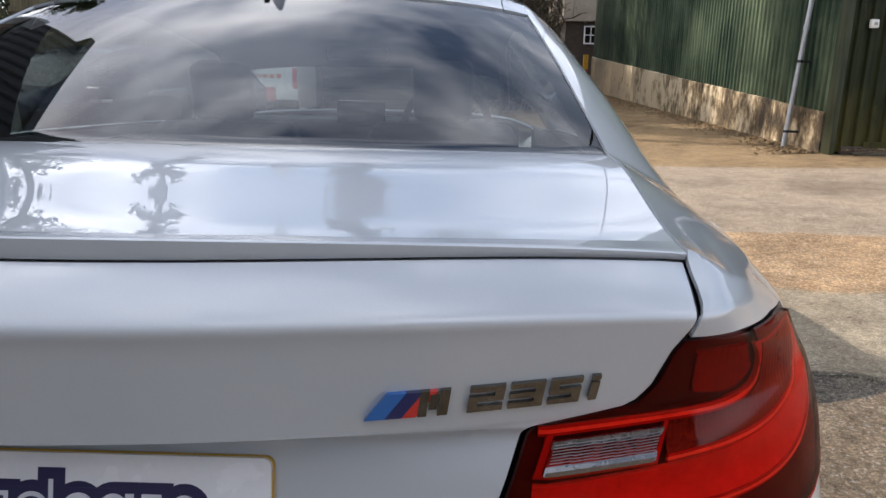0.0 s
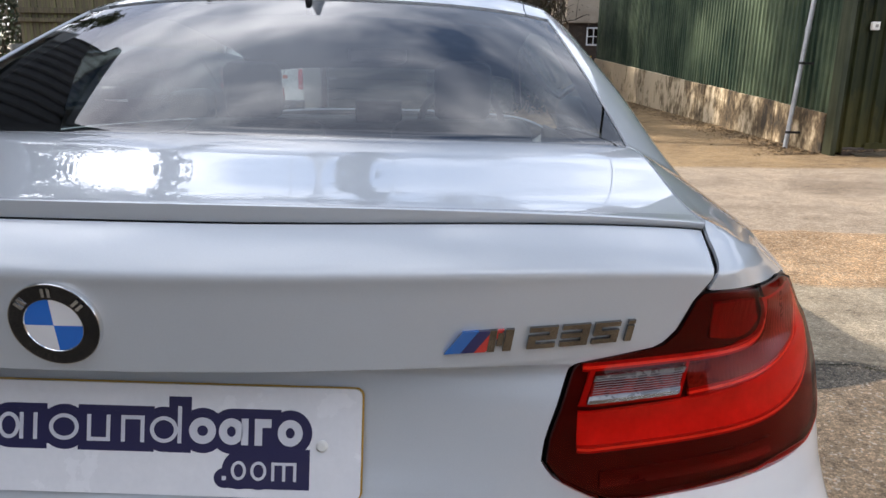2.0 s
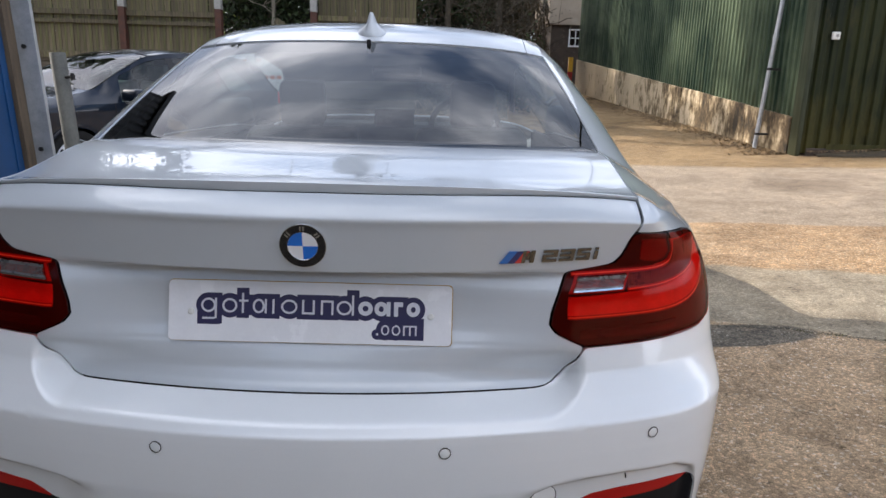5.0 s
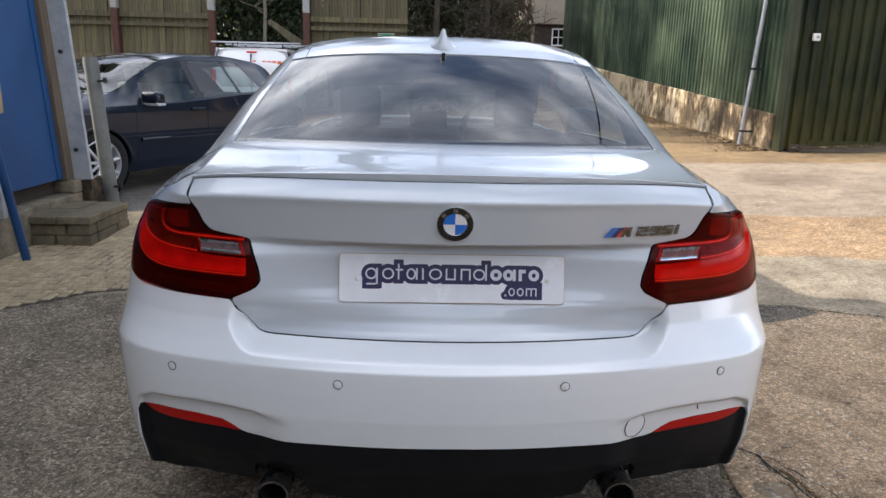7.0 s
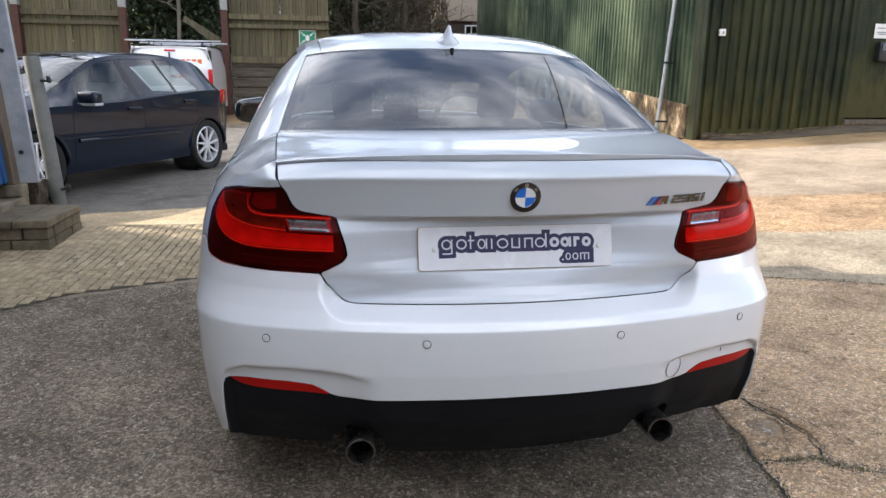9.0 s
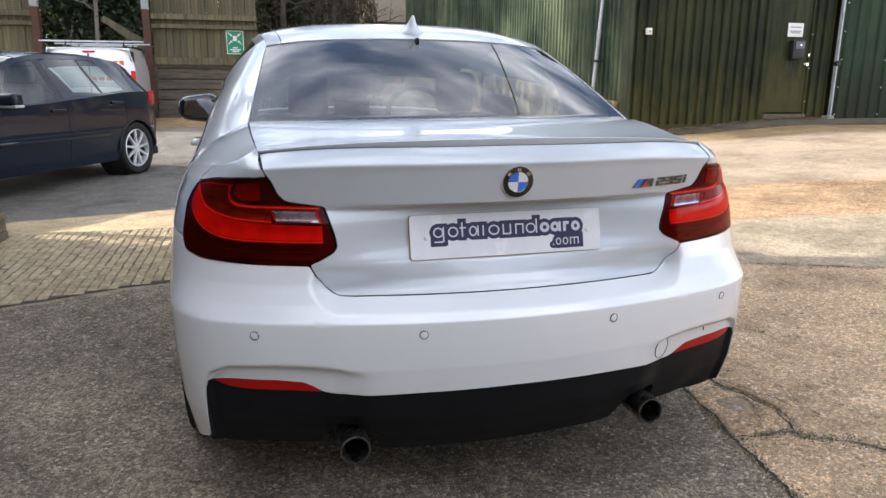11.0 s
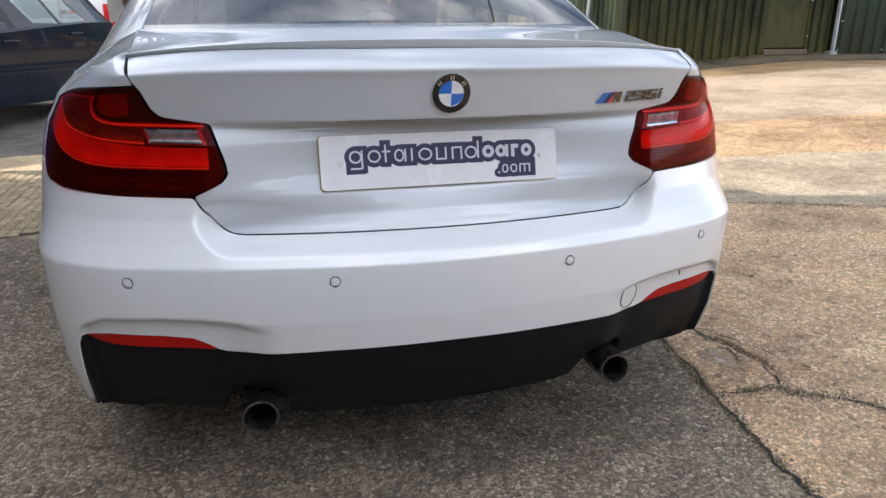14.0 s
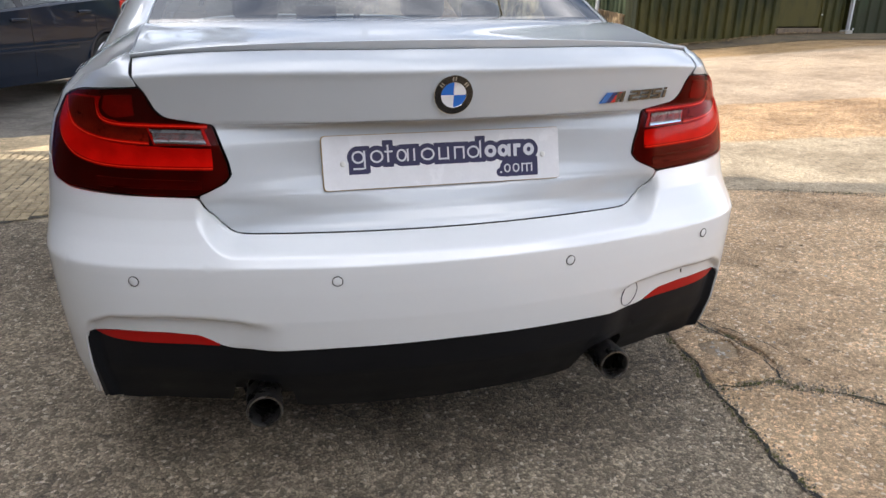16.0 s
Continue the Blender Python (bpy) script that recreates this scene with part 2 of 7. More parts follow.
SETT = surface("yellow_grey_sett", (0.255, 0.198, 0.115), (0.48, 0.385, 0.240), 12, 90, (0.75, 0.95), 0.5, per_object=0.18, dist=0.006)
MORTAR = surface("dirty_joint", (0.042, 0.036, 0.024), (0.09, 0.078, 0.055), 12, 90, (0.85, 0.98), 0.4)
TIMBER = surface("brown_timber", (0.07, 0.05, 0.033), (0.16, 0.12, 0.08), 5, 80, (0.65, 0.85), 0.25, stretch=(6, 6, 0.6))
PALE_TIMBER = surface("pale_timber", (0.30, 0.22, 0.11), (0.45, 0.34, 0.19), 5, 80, (0.6, 0.8), 0.2, stretch=(6, 6, 0.6))
CLEAR_PLASTIC = plain("pale_plastic", (0.70, 0.70, 0.66), 0.45)
PAPER = plain("paper", (0.72, 0.72, 0.68), 0.7)
INK = plain("faded_ink", (0.22, 0.22, 0.24), 0.7)
SIGN_GREEN = plain("sign_green", (0.005, 0.22, 0.11), 0.4)
ORANGE = plain("orange_lettering", (0.75, 0.16, 0.03), 0.4)
BLUE_INK = plain("blue_lettering", (0.03, 0.08, 0.40), 0.4)
BARRIER_RED = plain("barrier_red", (0.45, 0.03, 0.02), 0.5)
BARRIER_YELLOW = plain("barrier_yellow", (0.75, 0.42, 0.03), 0.5)
RENDER_WALL = surface("buff_wall_render", (0.30, 0.25, 0.19), (0.42, 0.36, 0.28), 2, 30, (0.8, 0.95), 0.15)
DARK_BRICK = surface("dark_brick", (0.035, 0.028, 0.022), (0.08, 0.06, 0.045), 3, 30, (0.8, 0.95), 0.3)
BARK = surface("bark", (0.035, 0.028, 0.02), (0.11, 0.09, 0.065), 5, 60, (0.85, 0.95), 0.6, stretch=(4, 4, 0.7))
PALE_BARK = surface("pale_bark", (0.13, 0.11, 0.08), (0.26, 0.23, 0.18), 5, 60, (0.85, 0.95), 0.6, stretch=(4, 4, 0.7))
LEAF = surface("ivy_leaf", (0.010, 0.020, 0.006), (0.038, 0.058, 0.015), 3, 40, (0.65, 0.9), 0.0, per_island=0.6)
LEAF_BROWN = surface("brown_twig_leaf", (0.03, 0.022, 0.012), (0.09, 0.066, 0.036), 3, 40, (0.7, 0.9), 0.0, per_island=0.5)
LEAF_LIME = surface("lime_leaf", (0.09, 0.13, 0.015), (0.22, 0.27, 0.04), 3, 40, (0.5, 0.7), 0.0, per_island=0.4)
LITTER = surface("dead_leaf_litter", (0.09, 0.06, 0.03), (0.28, 0.20, 0.11), 6, 60, (0.8, 0.95), 0.2, per_island=0.5)
MOSS = surface("moss_in_cracks", (0.012, 0.014, 0.006), (0.05, 0.05, 0.022), 20, 90, (0.9, 1.0), 0.5)
CRACK_DARK = surface("dark_crack", (0.010, 0.009, 0.007), (0.03, 0.027, 0.02), 25, 90, (0.9, 1.0), 0.5)


def fence_board():
    """Weathered upright boards, brown-grey with green algae streaks."""
    m, n, l, b = shader("weathered_fence_board")
    co = n.new("ShaderNodeTexCoord").outputs["Object"]
    grain = noise_node(n, l, co, 10, 5, 0.65, (5, 5, 0.35))
    algae = noise_node(n, l, co, 4.0, 5, 0.65, (4.0, 1, 0.25))
    col = ramp_node(n, l, grain, ((0.3, (0.026, 0.021, 0.012)), (0.7, (0.150, 0.120, 0.072))))
    col = mix_node(n, l, ramp_node(n, l, algae, ((0.50, grey(0)), (0.66, grey(0.7)))), col, (0.120, 0.125, 0.040))
    hs = n.new("ShaderNodeHueSaturation")
    v = n.new("ShaderNodeObjectInfo").outputs["Random"]
    l.new(math_node(n, l, "ADD", math_node(n, l, "MULTIPLY", v, 0.5), 0.75), hs.inputs["Value"])
    l.new(col, hs.inputs["Color"])
    l.new(hs.outputs[0], b.inputs["Base Color"])
    b.inputs["Roughness"].default_value = 0.85
    bump_node(n, l, b, grain, 0.4, 0.006)
    return m


def shed_sheet(name, dark, light, stain):
    """Painted steel cladding with faded paint, upright streaks and grime that rises from the foot."""
    m, n, l, b = shader(name)
    co = n.new("ShaderNodeTexCoord").outputs["Object"]
    broad = noise_node(n, l, co, 0.55, 4, 0.6)
    streak = noise_node(n, l, co, 5.0, 5, 0.65, (2.2, 2.2, 0.12))
    f = math_node(n, l, "ADD", math_node(n, l, "MULTIPLY", broad, 0.55), math_node(n, l, "MULTIPLY", streak, 0.45))
    col = ramp_node(n, l, f, ((0.42, dark), (0.60, light)))
    algae = noise_node(n, l, co, 3.0, 5, 0.7, (1.6, 1.6, 0.4))
    sep = n.new("ShaderNodeSeparateXYZ")
    l.new(co, sep.inputs[0])
    foot = n.new("ShaderNodeMapRange")
    foot.inputs["From Min"].default_value, foot.inputs["From Max"].default_value = 0.3, 1.5
    foot.inputs["To Min"].default_value, foot.inputs["To Max"].default_value = 0.34, 0.0
    l.new(sep.outputs["Z"], foot.inputs["Value"])
    g = math_node(n, l, "ADD", algae, foot.outputs[0])
    col = mix_node(n, l, ramp_node(n, l, g, ((0.55, grey(0)), (0.85, grey(0.85)))), col, stain)
    l.new(col, b.inputs["Base Color"])
    b.inputs["Roughness"].default_value, b.inputs["Specular IOR Level"].default_value = 0.6, 0.2
    bump_node(n, l, b, streak, 0.08, 0.004)
    return m


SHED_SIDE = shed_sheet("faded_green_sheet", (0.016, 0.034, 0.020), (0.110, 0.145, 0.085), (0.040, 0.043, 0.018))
# Front is mixed far darker than the sunlit side; its shade is in the colour.
SHED_FRONT = shed_sheet("shaded_grimy_green_sheet", (0.005, 0.0095, 0.0032), (0.030, 0.036, 0.011), (0.062, 0.054, 0.013))
SHED_TRIM = shed_sheet("pale_green_trim", (0.030, 0.038, 0.022), (0.078, 0.088, 0.055), (0.04, 0.04, 0.018))
SHED_GATE = shed_sheet("dark_green_gate_sheet", (0.009, 0.024, 0.011), (0.025, 0.050, 0.022), (0.02, 0.022, 0.010))
FENCE = fence_board()


def plinth_wall():
    """Pale rendered blocks, bare and bright in places, stained brown and black in blotches; darker towards low y."""
    m, n, l, b = shader("stained_block_render")
    co = n.new("ShaderNodeTexCoord").outputs["Object"]
    broad = noise_node(n, l, co, 1.1, 6, 0.7)
    streak = noise_node(n, l, co, 4.0, 6, 0.7, (1, 1, 0.5))
    f = math_node(n, l, "ADD", math_node(n, l, "MULTIPLY", broad, 0.85), math_node(n, l, "MULTIPLY", streak, 0.85))
    f = math_node(n, l, "SUBTRACT", f, 0.35)
    sep = n.new("ShaderNodeSeparateXYZ")
    l.new(co, sep.inputs[0])
    f = math_node(n, l, "ADD", f, math_node(n, l, "MULTIPLY", math_node(n, l, "SUBTRACT", sep.outputs["Y"], 12.6), 0.020))
    col = ramp_node(n, l, f, ((0.36, (0.030, 0.022, 0.012)), (0.48, (0.13, 0.090, 0.047)), (0.56, (0.33, 0.25, 0.145)), (0.64, (0.62, 0.50, 0.33))))
    l.new(col, b.inputs["Base Color"])
    b.inputs["Roughness"].default_value = 0.9
    bump_node(n, l, b, noise_node(n, l, co, 25, 6, 0.7), 0.5, 0.012)
    return m


PLINTH = plinth_wall()

# ---- building helpers ----
def clamp(v, a, b):
    return min(b, max(a, v))


def gz(x, y):
    """Height of the yard, which rises gently to the shed and away from the parked car."""
    return 0.009 * clamp(y, 0, 30) + 0.05 * clamp(x - 0.8, 0, 8) + 0.03 * clamp(y - 9, 0, 22) - 0.06 * smooth(5, 9, y) * smooth(2, 5, x) * (1 - smooth(6.5, 8.5, x))


def gnd(x, y):
    """The yard's surface with its small dips and bumps."""
    z = gz(x, y)
    if -4 < x < 6 and -3 < y < 8:
        z += 0.007 * noise.noise((x * 1.7, y * 1.7, 0.0)) + 0.003 * noise.noise((x * 7, y * 7, 3.0))
    return z


def lerp_table(tab, v):
    if v <= tab[0][0]:
        return tab[0][1]
    for (a, fa), (b, fb) in zip(tab, tab[1:]):
        if v <= b:
            return fa + (fb - fa) * (v - a) / (b - a)
    return tab[-1][1]


def smooth(a, b, v):
    t = clamp((v - a) / (b - a), 0.0, 1.0)
    return t * t * (3 - 2 * t)


def link_mesh(name, verts, faces, mat, parent=None, label="", smooth_shade=False):
    me = bpy.data.meshes.new(name)
    me.from_pydata([tuple(v) for v in verts], [], faces)
    if mat:
        me.materials.append(mat)
    if smooth_shade:
        me.polygons.foreach_set("use_smooth", [True] * len(me.polygons))
    me.update()
    ob = new(name, me)
    ob.parent = parent
    if label:
        ob["label"] = label
    return ob


def part(name, bm, mat, parent=None, label="", smooth_shade=False):
    """Link a bmesh as one mesh object under a thing or a part."""
    bmesh.ops.recalc_face_normals(bm, faces=bm.faces)
    me = bpy.data.meshes.new(name)
    bm.to_mesh(me)
    bm.free()
    me.materials.append(mat)
    if smooth_shade:
        me.polygons.foreach_set("use_smooth", [True] * len(me.polygons))
        me.set_sharp_from_angle(angle=radians(38))
    ob = new(name, me)
    ob.parent = parent
    if label:
        ob["label"] = label
    return ob


def thing(name, label, category, place=(0, 0, 0), turn=0.0, group="", kind=""):
    ob = new(name)
    ob.empty_display_size = 0.1
    ob.matrix_basis = pose(*place, 0, 0, turn)
    return tagged(ob, label, category, group, kind)


def box(bm, lo, hi, bevel=0.0, m=None, seg=2):
    c = [(a + b) / 2 for a, b in zip(lo, hi)]
    d = [abs(b - a) for a, b in zip(lo, hi)]
    r = bmesh.ops.create_cube(bm, size=1.0)
    mt = Matrix.Translation(c) @ Matrix.Diagonal((*d, 1))
    bmesh.ops.transform(bm, matrix=mt, verts=r["verts"])
    vs = r["verts"]
    if bevel:
        es = list({e for v in vs for e in v.link_edges})
        rb = bmesh.ops.bevel(bm, geom=es, offset=bevel, segments=seg, affect="EDGES", profile=0.6)
        vs = list({v for f in rb["faces"] for v in f.verts} | {v for v in vs if v.is_valid})
    if m is not None:
        bmesh.ops.transform(bm, matrix=m, verts=vs)
    return vs


def tube(bm, a, b, r, seg=16, r2=None, caps=True):
    a, b = Vector(a), Vector(b)
    d = b - a
    ret = bmesh.ops.create_cone(bm, cap_ends=caps, segments=seg, radius1=r, radius2=r if r2 is None else r2, depth=d.length)
    q = d.to_track_quat("Z", "Y").to_matrix().to_4x4()
    bmesh.ops.transform(bm, matrix=Matrix.Translation((a + b) / 2) @ q, verts=ret["verts"])
    return ret["verts"]


def lathe(bm, prof, seg=32, m=None):
    """Turn a profile of (radius, height) round the z axis."""
    rings = [[bm.verts.new((r * math.cos(2 * math.pi * k / seg), r * math.sin(2 * math.pi * k / seg), h)) for k in range(seg)] for r, h in prof]
    for p, q in zip(rings, rings[1:]):
        for k in range(seg):
            bm.faces.new((p[k], p[(k + 1) % seg], q[(k + 1) % seg], q[k]))
    vs = [v for r in rings for v in r]
    if m is not None:
        bmesh.ops.transform(bm, matrix=m, verts=vs)
    return vs


def prism(bm, outline, y0, y1, m=None):
    """Extrude an outline of (x, z) from y0 to y1."""
    a = [bm.verts.new((x, y0, z)) for x, z in outline]
    b = [bm.verts.new((x, y1, z)) for x, z in outline]
    n = len(a)
    bm.faces.new(a)
    bm.faces.new(list(reversed(b)))
    for k in range(n):
        bm.faces.new((a[k], b[k], b[(k + 1) % n], a[(k + 1) % n]))
    if m is not None:
        bmesh.ops.transform(bm, matrix=m, verts=a + b)
    return a + b


# ---- ground ----
def yard_material():
    """One yard of patched surfaces: dark tarmac, brown aggregate, pale concrete, ochre gravel and orange dirt, parted by uneven lines."""
    m, n, l, b = shader("patched_yard")
    co = n.new("ShaderNodeTexCoord").outputs["Object"]
    sep = n.new("ShaderNodeSeparateXYZ")
    l.new(co, sep.inputs[0])
    x, y = sep.outputs["X"], sep.outputs["Y"]
    wob = math_node(n, l, "MULTIPLY", math_node(n, l, "SUBTRACT", noise_node(n, l, co, 2.3, 5, 0.65), 0.5), 0.30)
    wide = noise_node(n, l, co, 0.8, 5, 0.6)
    mid = noise_node(n, l, co, 6.0, 5, 0.65)
    def stones(scale, feature="F1"):
        """Cells of one size of stone: distance and a random value each."""
        v = n.new("ShaderNodeTexVoronoi")
        v.feature = feature
        v.inputs["Scale"].default_value = scale
        l.new(warped, v.inputs["Vector"])
        return v

    wv = n.new("ShaderNodeTexNoise")
    wv.inputs["Scale"].default_value, wv.inputs["Detail"].default_value = 60.0, 3.0
    l.new(co, wv.inputs["Vector"])
    warped = mix_node(n, l, 0.012, co, wv.outputs["Color"], "ADD")
    chips, grit = stones(104.0), stones(240.0)
    joint = stones(104.0, "DISTANCE_TO_EDGE").outputs["Distance"]
    chip_rnd = n.new("ShaderNodeSeparateColor")
    l.new(chips.outputs["Color"], chip_rnd.inputs[0])
    grit_rnd = n.new("ShaderNodeSeparateColor")
    l.new(grit.outputs["Color"], grit_rnd.inputs[0])
    fine = noise_node(n, l, co, 170, 4, 0.7)
    pits = noise_node(n, l, co, 26, 6, 0.72)
    blotch = noise_node(n, l, co, 1.7, 6, 0.68)
    stain = noise_node(n, l, co, 0.55, 4, 0.6)

    def beyond(slope, at, edge=0.05):
        """1 where y lies past the line y = at + slope * x."""
        d = math_node(n, l, "SUBTRACT", math_node(n, l, "SUBTRACT", y, math_node(n, l, "MULTIPLY", x, slope)), at)
        d = math_node(n, l, "ADD", d, wob)
        return math_node(n, l, "ADD", math_node(n, l, "DIVIDE", d, edge), 0.5, True)

    def right_of(slope, at, edge=0.05):
        d = math_node(n, l, "SUBTRACT", math_node(n, l, "SUBTRACT", x, math_node(n, l, "MULTIPLY", y, slope)), at)
        d = math_node(n, l, "ADD", d, wob)
        return math_node(n, l, "ADD", math_node(n, l, "DIVIDE", d, edge), 0.5, True)

    def tone(dark, light, chip, few, relief, blots=1.0):
        """A ground of two tones, its stones each a little lighter or darker, a few of a third colour, pits and stains between."""
        f = math_node(n, l, "ADD", math_node(n, l, "MULTIPLY", wide, 0.4), math_node(n, l, "MULTIPLY", mid, 0.6))
        c = ramp_node(n, l, f, ((0.36, dark), (0.64, light)))
        c = mix_node(n, l, relief, c, ramp_node(n, l, chip_rnd.outputs[0], ((0.0, grey(0.50)), (0.55, grey(1.0)), (1.0, grey(1.6)))), "MULTIPLY")
        c = mix_node(n, l, relief * 0.5, c, ramp_node(n, l, grit_rnd.outputs[0], ((0.0, grey(0.55)), (1.0, grey(1.55)))), "MULTIPLY")
        c = mix_node(n, l, relief, c, ramp_node(n, l, joint, ((0.0, grey(0.55)), (0.14, grey(1.06)))), "MULTIPLY")
        c = mix_node(n, l, ramp_node(n, l, chip_rnd.outputs[1], ((1.0 - few, grey(0)), (1.0 - few * 0.6, grey(0.8)))), c, chip)
        c = mix_node(n, l, 0.85, c, ramp_node(n, l, pits, ((0.30, grey(0.28)), (0.43, grey(0.98)), (0.75, grey(1.25)))), "MULTIPLY")
        c = mix_node(n, l, 0.5, c, ramp_node(n, l, fine, ((0.32, grey(0.42)), (0.68, grey(1.6)))), "MULTIPLY")
        return mix_node(n, l, blots, c, ramp_node(n, l, blotch, ((0.30, (0.58, 0.56, 0.53)), (0.50, (1.0, 1.0, 1.0)), (0.72, (1.18, 1.16, 1.12)))), "MULTIPLY")

    tar = tone((0.198, 0.158, 0.110), (0.370, 0.303, 0.215), (0.66, 0.57, 0.44), 0.045, 0.95)
    brown = tone((0.45, 0.302, 0.172), (0.65, 0.460, 0.278), (0.84, 0.70, 0.52), 0.07, 0.65)
    pale = tone((0.345, 0.280, 0.190), (0.525, 0.435, 0.305), (0.62, 0.54, 0.41), 0.04, 0.45)
    ochre = tone((0.350, 0.218, 0.108), (0.595, 0.392, 0.216), (0.78, 0.63, 0.43), 0.10, 0.80)
    slab = tone((0.360, 0.276, 0.188), (0.505, 0.398, 0.286), (0.60, 0.51, 0.39), 0.04, 0.45, 0.8)
    dirt = tone((0.270, 0.168, 0.074), (0.440, 0.300, 0.150), (0.50, 0.38, 0.23), 0.06, 0.5)
    kerb = tone((0.50, 0.375, 0.215), (0.72, 0.560, 0.345), (0.74, 0.62, 0.43), 0.03, 0.35)
    far_tar = tone((0.155, 0.140, 0.118), (0.240, 0.218, 0.185), (0.33, 0.30, 0.26), 0.05, 0.4)
    # the right-hand yard, outwards from the car
    right = brown
    right = mix_node(n, l, beyond(-0.55, 3.12), right, pale)
    right = mix_node(n, l, beyond(-0.30, 3.85, 0.08), right, ochre)
    right = mix_node(n, l, beyond(-0.22, 5.10), right, slab)
    right = mix_node(n, l, beyond(-0.18, 9.00, 0.25), right, dirt)
    left = tar
    left = mix_node(n, l, beyond(0.35, 2.95, 0.04), left, pale)
    left = mix_node(n, l, beyond(0.0, 4.18, 0.03), left, kerb)
    left = mix_node(n, l, beyond(0.25, 5.36, 0.05), left, far_tar)
    left = mix_node(n, l, beyond(0.0, 13.5, 1.2), left, dirt)
    near_edge = math_node(n, l, "SUBTRACT", math_node(n, l, "SUBTRACT", x, math_node(n, l, "MULTIPLY", y, 0.14)), 0.878)
    near_edge = math_node(n, l, "ADD", near_edge, math_node(n, l, "MULTIPLY", wob, 0.2))
    near_edge = math_node(n, l, "ADD", math_node(n, l, "DIVIDE", near_edge, 0.02), 0.5, True)
    far_right = math_node(n, l, "MULTIPLY", beyond(0.0, 5.1), right_of(0.02, 0.75, 0.3))
    col = mix_node(n, l, math_node(n, l, "MAXIMUM", near_edge, far_right), left, right)
    # a dark mended patch by the crack
    px = math_node(n, l, "DIVIDE", math_node(n, l, "SUBTRACT", x, 1.58), 0.52)
    py = math_node(n, l, "DIVIDE", math_node(n, l, "SUBTRACT", y, 1.98), 0.16)
    pd = math_node(n, l, "ADD", math_node(n, l, "ADD", math_node(n, l, "MULTIPLY", px, px), math_node(n, l, "MULTIPLY", py, py)), math_node(n, l, "MULTIPLY", wob, 3.0))
    col = mix_node(n, l, ramp_node(n, l, pd, ((0.80, grey(1)), (0.98, grey(0)))), col, mix_node(n, l, 1.0, tar, (0.62, 0.64, 0.66), "MULTIPLY"))
    # old oil and damp stains
    col = mix_node(n, l, ramp_node(n, l, stain, ((0.34, grey(0.75)), (0.46, grey(0)))), col, mix_node(n, l, 1.0, col, (0.62, 0.59, 0.56), "MULTIPLY"))
    l.new(col, b.inputs["Base Color"])
    b.inputs["Roughness"].default_value = 0.88
    knob = ramp_node(n, l, joint, ((0.0, grey(0.0)), (0.30, grey(1.0))))
    h = math_node(n, l, "ADD", math_node(n, l, "MULTIPLY", knob, 0.55), math_node(n, l, "ADD", math_node(n, l, "MULTIPLY", fine, 0.35), math_node(n, l, "MULTIPLY", pits, 1.3)))
    bump_node(n, l, b, h, 1.0, 0.008)
    return m


YARD = yard_material()


def build_ground():
    xs = sorted({round(v, 3) for v in ([-1500, -400, -120, -60, -30, -20, -14] + [-10 + 0.5 * k for k in range(12)] + [-4 + 0.08 * k for k in range(126)] + [6.1 + 0.4 * k for k in range(20)] + [15, 20, 30, 60, 120, 400, 1500])})
    ys = sorted({round(v, 3) for v in ([-1500, -400, -120, -60, -30, -15, -8, -4] + [-3 + 0.08 * k for k in range(138)] + [8.1 + 0.5 * k for k in range(46)] + [32, 36, 45, 60, 120, 400, 1500])})
    vs = []
    for y in ys:
        for x in xs:
            vs.append((x, y, gnd(x, y)))
    w = len(xs)
    fs = [(j * w + i, j * w + i + 1, (j + 1) * w + i + 1, (j + 1) * w + i) for j in range(len(ys) - 1) for i in range(w - 1)]
    ob = link_mesh("ground", vs, fs, YARD, smooth_shade=True)
    return tagged(ob, "patched yard of tarmac, brown aggregate and pale concrete", "ground", kind="structure")


ground = build_ground()

# ---- the white coupe ----
HALF_WIDTH = [(.18, .825), (.24, .840), (.35, .858), (.48, .868), (.62, .872), (.69, .868), (.75, .862), (.82, .850), (.88, .832), (.93, .798), (.965, .752), (1.0, .71)]
FLUSH = [(.18, .05), (.24, .0), (.30, -.045), (.36, -.086), (.435, -.108), (.50, -.1165), (.560, -.1195), (.604, -.1198), (.619, -.1192), (.626, -.1145), (.66, -.0935), (.695, -.0755), (.704, -.0715),
         (.75, -.059), (.80, -.052), (.85, -.045), (.892, -.029), (.945, -.0400), (.978, -.0464), (.987, -.0474), (.992, -.0457), (.998, -.0395), (1.01, -.0225), (1.03, .012)]
STEP = [(.676, 0.0), (.69, .007), (.71, .027), (.73, .051), (.75, .069), (.775, .079), (.80, .083), (.880, .083), (.886, .05), (.890, .012), (.894, 0.0)]
SCOOP = [(.37, .480), (.41, .498), (.452, .508), (.52, .515), (.60, .517), (.70, .510), (.75, .486), (.775, .455)]


def inset(s, z):
    """How far a point lies inside the rounded ledge line of the bumper."""
    qx, qz = abs(s) - (.514 - .075), (.636 + .075) - z
    return .075 - (math.hypot(max(qx, 0), max(qz, 0)) + min(max(qx, qz), 0))


